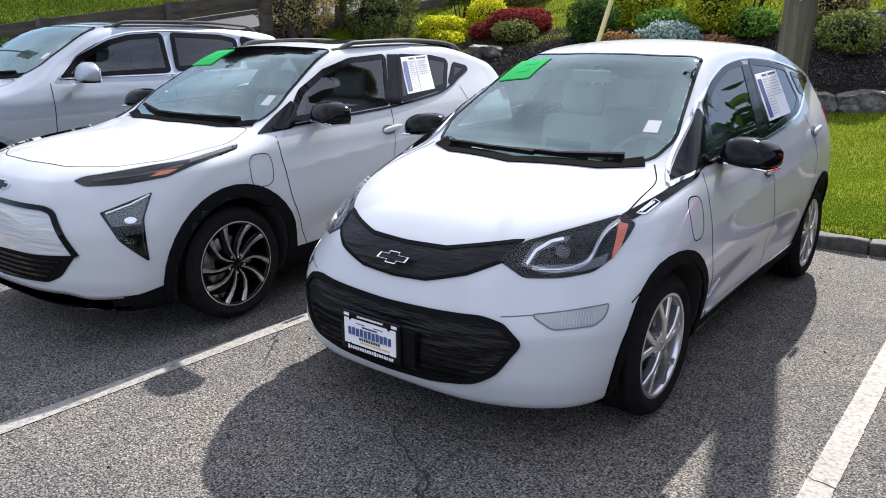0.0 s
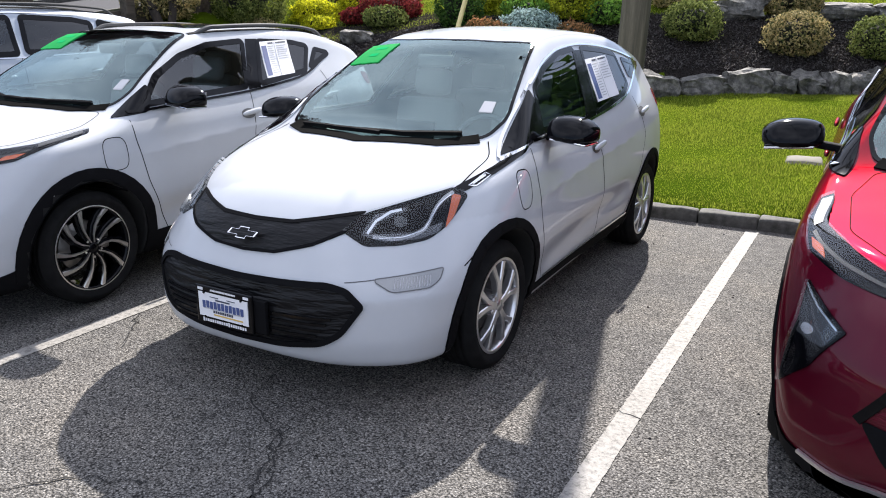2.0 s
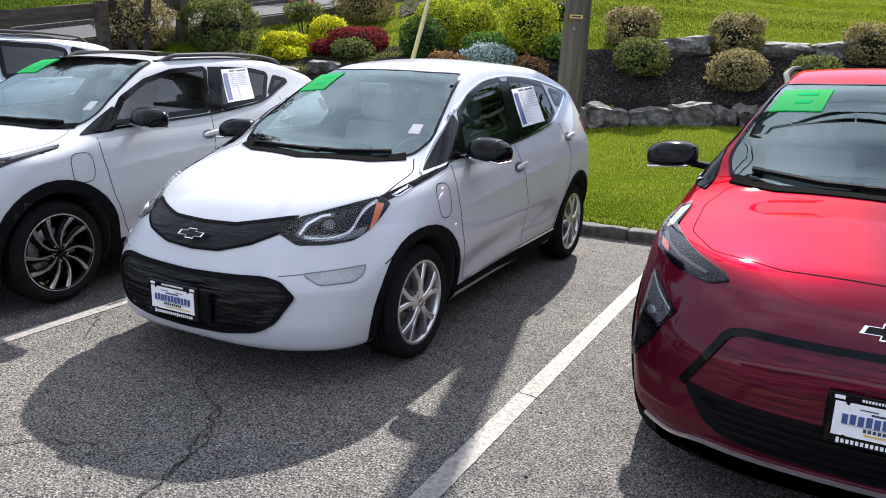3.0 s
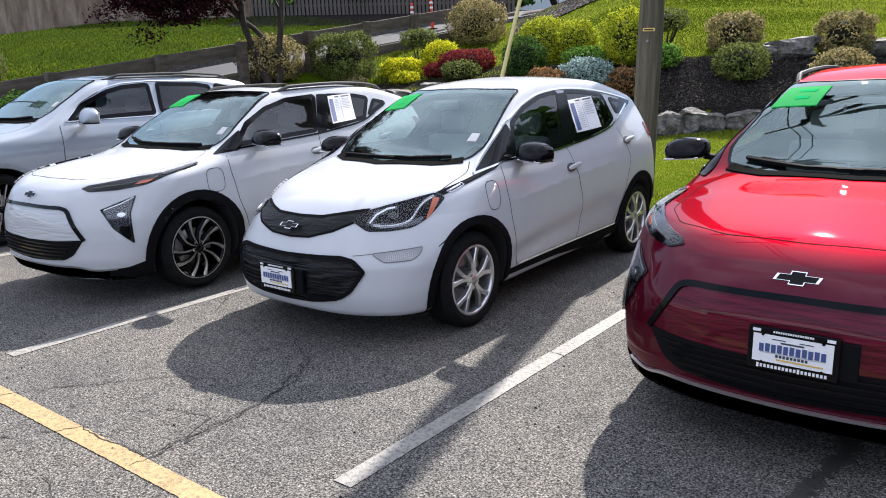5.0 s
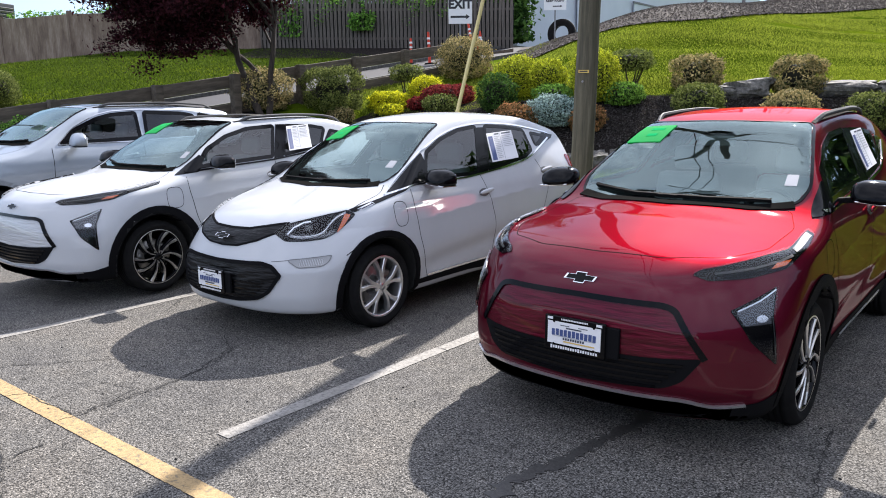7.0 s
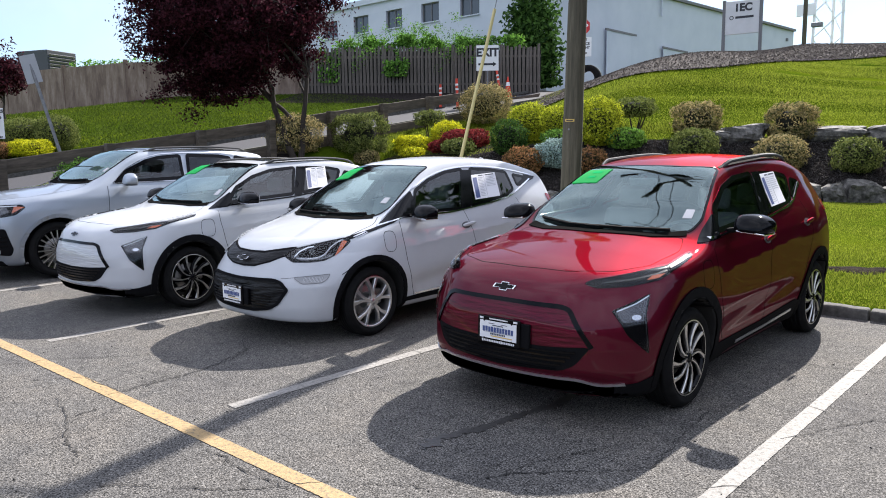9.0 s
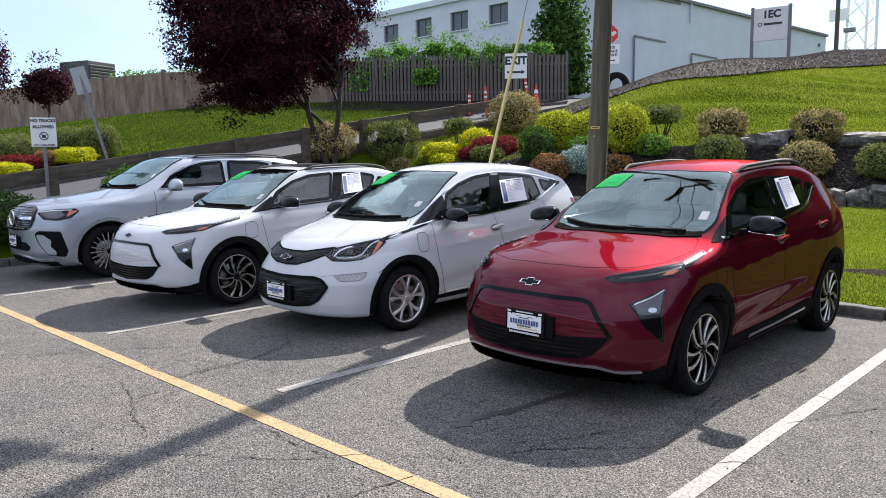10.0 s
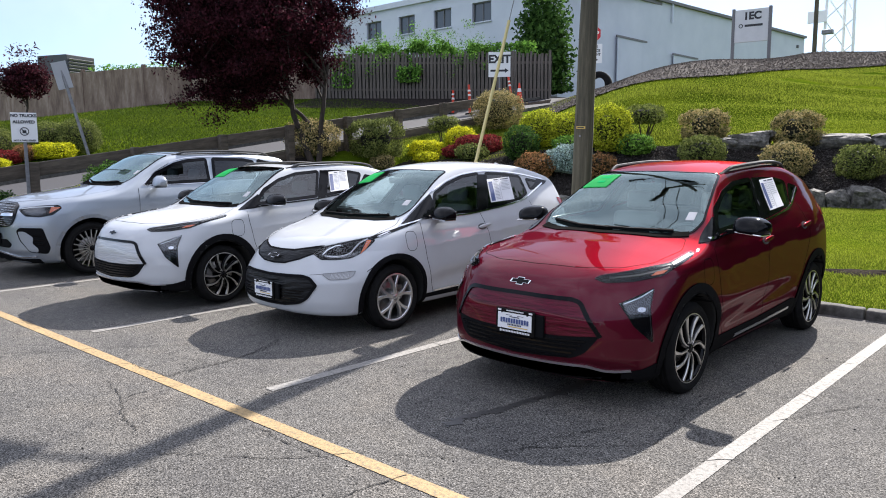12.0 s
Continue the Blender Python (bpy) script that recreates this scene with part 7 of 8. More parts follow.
# gravel cap of the mound
W, U = np.meshgrid(np.arange(0.0, 26, 0.5), np.linspace(0, 1, 16), indexing="ij")
Vv = (19.2 + 0.44 * (W - 2) - 2.3 * np.exp(-((W - 5) / 2.6) ** 2)) * (1 - U) + 36.0 * U
Xb, Yb = 0.866 * W - 0.5 * Vv, 0.5 * W + 0.866 * Vv
tagged(new("gravel_bed", sheet("gravel_bed", Xb, Yb, land(Xb, Yb) + 0.04, gravel_mat)), "grey-brown gravel bed above the lawn", "gravel", kind="structure")
n = 80000
gw, u = rng.uniform(0, 16, n), rng.uniform(0, 0.55, n)
gv = (19.2 + 0.44 * (gw - 2) - 2.3 * np.exp(-((gw - 5) / 2.6) ** 2)) * (1 - u) + 36.0 * u - 0.12
gx, gy = 0.866 * gw - 0.5 * gv, 0.5 * gw + 0.866 * gv
P = np.stack([gx, gy, land(gx, gy) + 0.05], 1)
V, F = leaves(P, np.tile([0, -0.4, 1.0], (n, 1)), 0.027, rng, 0.6)
tagged(new("gravel_stones", mesh_of("gravel_stones", V, F, stone_mat)), "loose grey-brown stones on the mound", "gravel", kind="stuff")

# ---- drive with kerbs ----
Yd = np.arange(-2, 40, 0.5)
Xd = np.array([-16.8, -15.4, -14.0, -12.75])
X, Y = np.meshgrid(Xd, Yd, indexing="ij")
tagged(new("drive", sheet("drive", X, Y, land(X, Y) + 0.015, drive_asphalt)), "pale asphalt drive climbing to the exit", "road", kind="structure")
for xk in (-12.68, -16.88):
    V, F = [], []
    for y in Yd:
        z = height(xk, y)
        V += [(xk - 0.08, y, z - 0.05), (xk - 0.08, y, z + 0.12), (xk + 0.08, y, z + 0.12), (xk + 0.08, y, z - 0.05)]
    for i in range(len(Yd) - 1):
        b = 4 * i
        F += [(b + k, b + k + 1, b + k + 5, b + k + 4) for k in range(3)]
    tagged(new("drive_kerb", mesh_of("drive_kerb", V, F, concrete)), "concrete kerb of the drive", "kerb", kind="structure")

# ---- timber rail fence ----
old_wood = material("old_wood", (0.07, 0.055, 0.042), 0.9)
noise_ramp(old_wood, [(0.3, (0.038, 0.031, 0.024)), (0.7, (0.15, 0.12, 0.092))], 12.0, 7.0, 0.7, stretch=(1, 0.15, 1))
bumped(old_wood, 30.0, 0.7, 0.01, 4.0, (1, 0.2, 1))
pole_wood = material("pole_wood", (0.14, 0.115, 0.08), 0.9)
noise_ramp(pole_wood, [(0.28, (0.028, 0.025, 0.017)), (0.5, (0.075, 0.067, 0.045)), (0.72, (0.15, 0.133, 0.092))], 16.0, 8.0, 0.75, stretch=(1, 1, 0.06))
bumped(pole_wood, 22.0, 0.8, 0.02, 5.0, (1, 1, 0.05))
slat_wood = material("slat_wood", (0.16, 0.14, 0.125), 0.9)
noise_ramp(slat_wood, [(0.3, (0.050, 0.042, 0.036)), (0.7, (0.175, 0.150, 0.132))], 6.0, 7.0, 0.7, stretch=(2, 2, 0.2))
galv = material("galvanised", (0.20, 0.20, 0.21), 0.6, 0.5)
noise_ramp(galv, [(0.3, (0.15, 0.15, 0.16)), (0.7, (0.26, 0.26, 0.27))], 12.0)
sign_white = material("sign_white", (0.78, 0.78, 0.78), 0.5)
sign_black = material("sign_black", (0.02, 0.02, 0.025), 0.5)
sign_red = material("sign_red", (0.55, 0.015, 0.02), 0.5)
orange = material("safety_orange", (0.62, 0.045, 0.015), 0.5)
wall_paint = material("wall_paint", (0.62, 0.66, 0.73), 0.8)
noise_ramp(wall_paint, [(0.3, (0.47, 0.51, 0.585)), (0.7, (0.54, 0.575, 0.645))], 0.6)
board_grey = material("board_grey", (0.34, 0.35, 0.37), 0.6)
board_pale = material("board_pale", (0.58, 0.585, 0.60), 0.6)
noise_ramp(board_pale, [(0.3, (0.54, 0.545, 0.56)), (0.7, (0.61, 0.615, 0.63))], 3.0)
noise_ramp(board_grey, [(0.3, (0.31, 0.32, 0.34)), (0.7, (0.37, 0.38, 0.40))], 3.0)
# near-black for the shade in the fence gaps and for the unseen wall
backdrop_dark = material("backdrop_dark", (0.02, 0.02, 0.018), 0.9)
noise_ramp(backdrop_dark, [(0.3, (0.012, 0.014, 0.011)), (0.7, (0.032, 0.032, 0.026))], 2.0)
brown_wall = material("brown_wall", (0.16, 0.115, 0.09), 0.9)
rb_ = noise_ramp(brown_wall, [(0.3, (0.075, 0.047, 0.036)), (0.5, (0.18, 0.128, 0.10)), (0.72, (0.33, 0.26, 0.215))], 2.6, 8.0, 0.75, stretch=(1, 1, 0.25))
roof_dark = material("roof_dark", (0.16, 0.16, 0.17), 0.8)
window_dark = material("window_dark", (0.05, 0.06, 0.07), 0.12, 0.0, 0.6)
box_green = material("plant_box_green", (0.045, 0.052, 0.060), 0.6)

fence = thing("rail_fence", pose(0, 0, 0), "dark weathered timber post and rail fence", "fence")
top_z = lambda y: 2.69 + 0.143 * (y - 10.6)
posts = [3.16, 5.1, 7.05, 8.82, 10.6, 12.38, 14.16, 15.95]
for y in (-4.5, -2.5, -0.6, 1.3, *posts):
    zt, zb = top_z(y), height(-10.8, y) - 0.2
    part("post", box_bm((0.17, 0.17, zt - zb), (-10.8 - 0.004 * (y - 10.6), y, (zt + zb) / 2), None, 0.012), old_wood, fence)
ends = [-4.5, -0.6, 3.16, 7.05, 10.6, 14.16, 15.95]
for a, b in zip(ends, ends[1:]):
    ln = math.hypot(b - a, top_z(b) - top_z(a)) - 0.006
    bm = box_bm((0.07, ln, 0.25), (0, 0, 0), None, 0.01)
    bm_low = box_bm((0.06, ln, 0.24), (0, 0, 0), None, 0.01)
    o = part("rail", bm, old_wood, fence)
    low = part("rail", bm_low, old_wood, fence)
    low.matrix_basis = pose(-10.92, (a + b) / 2, (top_z(a) + top_z(b)) / 2 - 0.72, math.degrees(math.atan2(top_z(b) - top_z(a), b - a)), 0, 0.2)
    o.matrix_basis = pose(-10.93, (a + b) / 2, (top_z(a) + top_z(b)) / 2 - 0.15, math.degrees(math.atan2(top_z(b) - top_z(a), b - a)), 0, 0.2)

# ---- utility pole ----
pz = height(-2.07, 7.69)
pole = thing("utility_pole", pose(-2.07, 7.69, pz - 0.2, 0, 1.9, 0), "weathered wooden utility pole on the lawn", "utility pole")
V, F = lathe([(0.148 - 0.0030 * i + 0.003 * math.sin(i * 2.1), i * 0.5) for i in range(21)], 20, "z")
part("pole_shaft", mesh_of("pole_shaft", V, F, pole_wood, True), None, pole)
part("pole_tag", box_bm((0.13, 0.006, 0.035), (0.04, -0.146, 2.10), Matrix.Rotation(radians(12), 3, "Z")), ink_gold, pole, "small metal number tag")
part("tag_marks", box_bm((0.10, 0.003, 0.016), (0.04, -0.151, 2.10), Matrix.Rotation(radians(12), 3, "Z")), sign_black, pole)
part("tag_disc", tube_bm((0.03, -0.144, 1.98), (0.03, -0.152, 1.98), 0.014, 0.014, 12), galv, pole)
for dx, dz, yaw in ((-0.62, 6.5, 20), (0.60, 6.75, -25)):
    arm = part("lamp_arm", tube_bm((0, 0, dz - 0.15), (dx, -0.25, dz), 0.03), galv, pole)
    fl = part("floodlight", box_bm((0.46, 0.34, 0.20), (dx * 1.15, -0.35, dz + 0.02), Matrix.Rotation(radians(yaw), 3, "Z"), 0.03), black_plastic, pole)
    part("floodlight_glass", box_bm((0.38, 0.02, 0.14), (dx * 1.15, -0.53, dz + 0.02), Matrix.Rotation(radians(yaw), 3, "Z"), 0.004), lamp_white, fl)
part("crossarm", box_bm((2.3, 0.10, 0.12), (0, -0.16, 8.6), Matrix.Rotation(radians(35), 3, "Z"), 0.01), pole_wood, pole)
part("transformer", tube_bm((0.34, 0.05, 7.3), (0.34, 0.05, 8.2), 0.24, 0.24, 20), galv, pole)


def wire(name, a, b, sag, r, label):
    a, b = Vector(a), Vector(b)
    bm = bmesh.new()
    prev = a
    for i in range(1, 15):
        t = i / 14
        p = a.lerp(b, t) - Vector((0, 0, sag * 4 * t * (1 - t)))
        add_tube(bm, prev, p, r, r, 5, False)
        prev = p
    return solid(name, bm, liner_black, pose(0, 0, 0), label, "cable", "overhead cables")


for k, dz in enumerate((8.7, 8.65, 7.4, 7.0)):
    wire("overhead_cable", (-2.0, 7.6, dz), (38, 4 + k * 0.7, dz + 0.3), 0.9, 0.014, "black overhead cable from the utility pole")
for k, dz in enumerate((8.7, 7.2)):
    wire("overhead_cable", (-2.0, 7.6, dz), (12 + k, -34, dz), 0.9, 0.014, "black overhead cable from the utility pole")
guy = thing("guy_wire", pose(0, 0, 0), "guy wire with a faded yellow guard", "guy wire")
ga, gb = Vector((-4.25, 7.37, 0.12)), Vector((-2.07, 7.69, 8.0))
part("wire", tube_bm(ga, gb, 0.007, 0.007, 6), galv, guy)
part("guard", tube_bm(ga.lerp(gb, 0.02), ga.lerp(gb, 0.46), 0.028, 0.024, 10), material("guard_yellow", (0.58, 0.50, 0.24), 0.6), guy, "faded yellow plastic guard")

# ---- slatted fence, brown wall, climbers ----
fa, fb = Vector((-25.9, 21.1)), Vector((-16.35, 27.5))
slat = thing("board_fence", pose(0, 0, 0), "tall weathered grey-brown board fence", "fence")
fdir = (fb - fa).normalized()
fyaw = math.degrees(math.atan2(fdir.y, fdir.x))
nb = 66
rng = np.random.default_rng(31)
base_f = lambda t: 4.42 + (4.20 - 4.42) * t
boards = [mesh_bm("board", box_bm((0.122, 0.03, 2.25), (0, 0, 1.125), None, 0.006), slat_wood) for _ in range(2)]
for i in range(nb):
    t = (i + 0.5) / nb
    p = fa.lerp(fb, t)
    o = part("board", boards[i % 2], None, slat)
    o.matrix_basis = pose(p.x, p.y, base_f(t) - 0.05 + rng.normal(0, 0.045), 0, rng.normal(0, 0.5), fyaw + rng.normal(0, 1.0))
# dark sheet added behind the boards to paint the shade in their gaps
part("gap_shade", box_bm(((fb - fa).length, 0.02, 2.05)), backdrop_dark, slat).matrix_basis = Matrix.Translation(((fa.x + fb.x) / 2 - fdir.y * 0.10, (fa.y + fb.y) / 2 + fdir.x * 0.10, 5.30)) @ pose(0, 0, 0, 0, math.degrees(math.atan2(0.22, (fb - fa).length)), fyaw)
U, T = np.meshgrid(np.linspace(0, 1, 24), np.linspace(0.0, 1, 8), indexing="ij")
wid = 0.25 + 3.6 * T
Xb = fa.x + (fb.x - fa.x) * U + fdir.y * (wid - 0.3)
Yb = fa.y + (fb.y - fa.y) * U - fdir.x * (wid - 0.3)
tagged(new("mulch_bed", sheet("mulch_bed", Xb, Yb, land(Xb, Yb) + 0.03, mulch_mat)), "dark mulch strip below the board fence", "planting bed", kind="structure")
for dz in (0.5, 1.75):
    bm = box_bm(((fb - fa).length, 0.05, 0.10))
    o = part("fence_rail", bm, slat_wood, slat)
    c = (fa + fb) / 2 + Vector((-fdir.y, fdir.x)) * 0.05
    o.matrix_basis = pose(c.x, c.y, 4.31 + dz, 0, math.degrees(math.atan2(0.22, (fb - fa).length)), fyaw)
wall = thing("wall_1", pose(0, 0, 0), "stained brown panel wall above the lawn", "wall", kind="structure")
wp = [Vector((-25.9, 21.1)), Vector((-29.5, 17.4)), Vector((-32.2, 15.6)), Vector((-36.5, 14.4)), Vector((-41, 13.2)), Vector((-47, 12.2)), Vector((-54, 11.2)), Vector((-66, 9.6))]
for a, b in zip(wp, wp[1:]):
    d = b - a
    z0 = 4.15
    o = part("panel", box_bm((d.length - 0.04, 0.12, 2.3), (0, 0, 1.0), None, 0.01), brown_wall, wall)
    o.matrix_basis = pose((a.x + b.x) / 2, (a.y + b.y) / 2, z0 - 0.25, 0, 0, math.degrees(math.atan2(d.y, d.x)))
    o = part("wall_post", box_bm((0.16, 0.18, 2.5), (0, 0, 1.0), None, 0.01), brown_wall, wall)
    o.matrix_basis = pose(a.x, a.y, z0 - 0.2)


def climber(x0, y0, x1, y1, z0, z1, n, seed, leaf, label, thick=0.35, size=0.09):
    rng = np.random.default_rng(seed)
    t = rng.random(n)
    c = np.array([noise.noise(Vector((a * 9, seed, 0))) for a in t])
    z = z0 + (z1 - z0) * np.clip(rng.random(n) * 0.8 + 1.3 * c, 0, 1.8)
    P = np.stack([x0 + (x1 - x0) * t + rng.normal(0, thick * 0.4, n), y0 + (y1 - y0) * t + rng.normal(0, thick * 0.4, n), z], 1)
    V, F = leaves(P, np.tile([0.2, -1.0, 0.6], (n, 1)), size, rng, 0.9)
    return tagged(new("climbing_plant", mesh_of("climbing_plant", V, F, LEAF[leaf])), label, "plant", kind="stuff")


climber(-24.6, 22.4, -17.2, 27.3, 6.35, 7.0, 2600, 3, "ivy", "green creeper along the top of the board fence")
climber(-22.3, 23.3, -21.4, 23.9, 5.2, 6.0, 420, 4, "ivy", "green creeper hanging on the board fence", 0.2)
climber(-25.0, 21.6, -24.2, 22.2, 5.0, 6.5, 300, 14, "ivy", "green creeper hanging on the board fence", 0.2)
climber(-27.0, 20.3, -36.0, 14.8, 6.1, 6.5, 900, 5, "ivy", "green creeper along the top of the brown wall")
climber(-20.9, 31.6, -18.2, 31.0, 5.0, 10.0, 9000, 6, "dark", "dark green ivy column against the building", 0.9, 0.14)

# saplings that stand over the board fence
for k, (t, tall, wide_) in enumerate(((0.30, 2.65, 0.35), (0.45, 2.75, 0.45), (0.56, 2.5, 0.40), (0.70, 2.45, 0.45))):
    p = fa.lerp(fb, t) + Vector((-fdir.y, fdir.x)) * 0.45
    branch_tree("sapling", p.x, p.y, 4.1, "thin light green sapling growing over the fence", "ivy", [((0, 0, 0), (0.05, 0.0, tall - 0.2), 0.03)],
                ((0, 0, tall), (wide_, wide_, 0.32)), 800, 0.055, 200 + k)

# ---- building ----
bld = thing("warehouse_building", pose(0, 0, 0), "large pale grey painted industrial building", "building")
bx0, bx1, by0, by1, bz, bt = -47.0, -20.4, 33.6, 67.0, 3.4, 11.4


def wall_piece(name, a, b, z0, z1, thick, mat):
    a, b = Vector(a), Vector(b)
    d = b - a
    o = part(name, box_bm((d.length, thick, z1 - z0)), mat, bld)
    o.matrix_basis = pose((a.x + b.x) / 2, (a.y + b.y) / 2, (z0 + z1) / 2, 0, 0, math.degrees(math.atan2(d.y, d.x)))
    return o


WINDOWS = [(-38.4, 10.2), (-35.2, 10.2), (-32.0, 10.2), (-28.8, 10.2), (-25.6, 10.2), (-41.6, 10.2), (-44.8, 10.2)]
ww, wh = 1.5, 1.15
wxs = sorted(w[0] for w in WINDOWS)
wall_piece("wall", (bx0, by0), (bx1, by0), bz, 10.2 - wh / 2, 0.3, wall_paint)
wall_piece("wall", (bx0, by0), (bx1, by0), 10.2 + wh / 2, bt, 0.3, wall_paint)
edges = [bx0] + [e for x in wxs for e in (x - ww / 2, x + ww / 2)] + [bx1]
for a, b in zip(edges[::2], edges[1::2]):
    wall_piece("wall", (a, by0), (b, by0), 10.2 - wh / 2, 10.2 + wh / 2, 0.3, wall_paint)
for x in wxs:
    wn_ = part("window", box_bm((ww, 0.04, wh), (x, by0 + 0.06, 10.2)), window_dark, bld)
    for sx in (-1, 1):
        part("window_frame", box_bm((0.06, 0.08, wh), (x + sx * (ww / 2 - 0.03), by0 + 0.02, 10.2)), roof_dark, wn_)
    part("window_frame", box_bm((ww - 0.12, 0.08, 0.06), (x, by0 + 0.02, 10.2 + wh / 2 - 0.03)), roof_dark, wn_)
    part("mullion", box_bm((0.05, 0.06, wh - 0.08), (x, by0 + 0.02, 10.2)), roof_dark, wn_)
    part("window_sill", box_bm((ww + 0.1, 0.16, 0.07), (x, by0 - 0.16, 10.2 - wh / 2 - 0.035)), wall_paint, wn_)
wall_piece("wall", (bx1 + 0.15, by0 - 0.15), (bx1 + 0.15 + 2.2, by1), bz, bt, 0.3, wall_paint)
wall_piece("parapet", (bx0, by0 - 0.08), (bx1 + 0.3, by0 - 0.08), bt, bt + 0.35, 0.45, wall_paint)
wall_piece("roof_edge", (bx1 + 0.25, by0 - 0.15), (bx1 + 2.45, by1), bt, bt + 0.18, 0.5, roof_dark)
bm = bmesh.new()
v4 = [bm.verts.new(c) for c in ((bx0, by0 + 0.1, bt + 0.36), (bx1, by0 + 0.1, bt + 0.36), (bx1, by0 + 9, bt + 2.3), (bx0, by0 + 9, bt + 2.3))]
bm.faces.new(v4)
part("roof", bm, roof_dark, bld)
part("roof", box_bm((bx1 - bx0, by1 - by0, 0.2), ((bx0 + bx1) / 2 + 1, (by0 + by1) / 2, bt - 0.12)), roof_dark, bld)
for y, z, hh in ((41.0, 6.9, 3.6), (47.5, 6.6, 3.2)):
    xw = bx1 + 0.34 + 2.2 * (y - by0) / (by1 - by0)
    d1 = part("roller_door", box_bm((0.05, 4.2, hh), (xw, y, z), None, 0.01), wall_paint, bld)
    part("door_frame", box_bm((0.09, 4.5, 0.12), (xw + 0.02, y, z + hh / 2 + 0.03)), roof_dark, d1)
    part("door_frame", box_bm((0.09, 0.12, hh), (xw + 0.02, y + 2.15, z)), roof_dark, d1)
xw = bx1 + 0.34 + 2.2 * 0.35
part("downpipe", tube_bm((xw + 0.08, 45.2, 10.2), (xw + 0.08, 45.2, 11.4), 0.06, 0.06, 8), wall_paint, bld)
part("wall_lamp", box_bm((0.3, 0.25, 0.25), (bx1 + 2.4, 65.5, 10.6), None, 0.04), roof_dark, bld)

# ---- air handling boxes behind the wall ----
for (x, y, s) in ((-45.2, 15.9, 1.0), (-42.0, 15.7, 1.12)):
    ac = thing("cooling_unit", pose(x, y, 4.2, 0, 0, 22), "dark grey louvred cooling unit behind the wall", "cooling unit", "cooling units")
    part("casing", box_bm((2.2, 2.0, 2.9 * s), (0, 0, 1.45 * s), None, 0.03), box_green, ac)
    for k in range(7):
        part("louvre", box_bm((0.05, 1.75, 0.10), (1.13, 0, 1.7 * s + k * 0.16 * s), Matrix.Rotation(radians(25), 3, "Y")), galv, ac)


# ---- signs ----
def text_part(body, size, mat, parent, at, rot=(90, 0, 0), name="lettering"):
    c = bpy.data.curves.new("lettering", "FONT")
    c.body, c.size, c.align_x, c.align_y, c.extrude = body, size, "CENTER", "CENTER", 0.002
    c.offset = size * 0.045
    tmp = bpy.data.objects.new("tmp", c)
    scene.collection.objects.link(tmp)
    me = bpy.data.meshes.new_from_object(tmp.evaluated_get(bpy.context.evaluated_depsgraph_get()))
    bpy.data.objects.remove(tmp)
    me.materials.clear()
    me.materials.append(mat)
    o = part(name, me, None, parent)
    o.matrix_basis = pose(*at, *rot)
    return o


def face_yaw(x, y, tx=3.6, ty=-1.5):
    return math.degrees(math.atan2(ty - y, tx - x)) + 90


def arrow(parent, x, z, w, mat, y=-0.012):
    bm = bmesh.new()
    b, hd = w * 0.055, w * 0.13
    pts = [(-w / 2, b), (w / 2 - 1.5 * hd, b), (w / 2 - 1.5 * hd, hd), (w / 2, 0), (w / 2 - 1.5 * hd, -hd), (w / 2 - 1.5 * hd, -b), (-w / 2, -b)]
    bm.faces.new([bm.verts.new((x + a, y, z + b)) for a, b in pts])
    part("arrow", bm, mat, parent)


sx, sy = -10.62, 3.02
nt_sign = thing("no_trucks_sign", pose(sx, sy, 0, 0, 0, face_yaw(sx, sy)), "white no trucks sign on a metal post", "sign")
part("post", box_bm((0.06, 0.035, 2.3), (0, 0.02, 1.35), None, 0.006), galv, nt_sign)
brd = part("board", box_bm((0.41, 0.008, 0.52), (0, -0.004, 2.24), None, 0.003), sign_white, nt_sign)
text_part("NO TRUCKS", 0.072, sign_black, brd, (0, -0.011, 2.445))
text_part("ALLOWED", 0.072, sign_black, brd, (0, -0.011, 2.335))
text_part("NOT A THRU STREET", 0.036, sign_black, brd, (0, -0.011, 2.01))
V, F = lathe([(0.060, -0.002), (0.074, -0.002), (0.074, 0.002), (0.060, 0.002)], 28)
o = part("ring", mesh_of("ring", V, F, sign_black), None, brd)
o.matrix_basis = pose(0, -0.011, 2.17, 0, 0, 90)
part("truck_shape", box_bm((0.06, 0.004, 0.05), (0, -0.011, 2.165)), sign_black, brd)
part("bar", box_bm((0.125, 0.004, 0.012), (0, -0.013, 2.17), Matrix.Rotation(radians(45), 3, "Y")), sign_black, brd)

tx, ty = -11.25, 4.05
tilt_sign = thing("leaning_sign", pose(tx, ty, 1.0, 0, 0, 0), "leaning metal sign post with a blank board", "sign")
d0, d1 = Vector((0.40, 0.42, -0.3)), Vector((-0.20, -0.03, 2.40))
part("post", tube_bm(d0, d1, 0.03, 0.03, 8), galv, tilt_sign)
o = part("board", box_bm((0.27, 0.01, 0.52), (0, 0, 0), None, 0.003), board_grey, tilt_sign)
o.matrix_basis = Matrix.Translation(d1 + Vector((0.03, 0, -0.12))) @ pose(0, 0, 0, 0, -13, 60)

ex, ey = -15.2, 22.2
ez = height(ex, ey)
ex_sign = thing("exit_sign", pose(ex, ey, ez - 0.5, 0, 0, face_yaw(ex, ey)), "white exit sign with a black arrow", "sign")
part("post", box_bm((0.06, 0.04, 2.3), (0, 0.02, 1.1), None, 0.006), galv, ex_sign)
brd = part("board", box_bm((0.88, 0.01, 0.98), (0, -0.006, 2.30), None, 0.003), sign_white, ex_sign)
text_part("EXIT", 0.43, sign_black, brd, (0, -0.013, 2.50))
arrow(brd, 0, 2.06, 0.72, sign_black, -0.014)

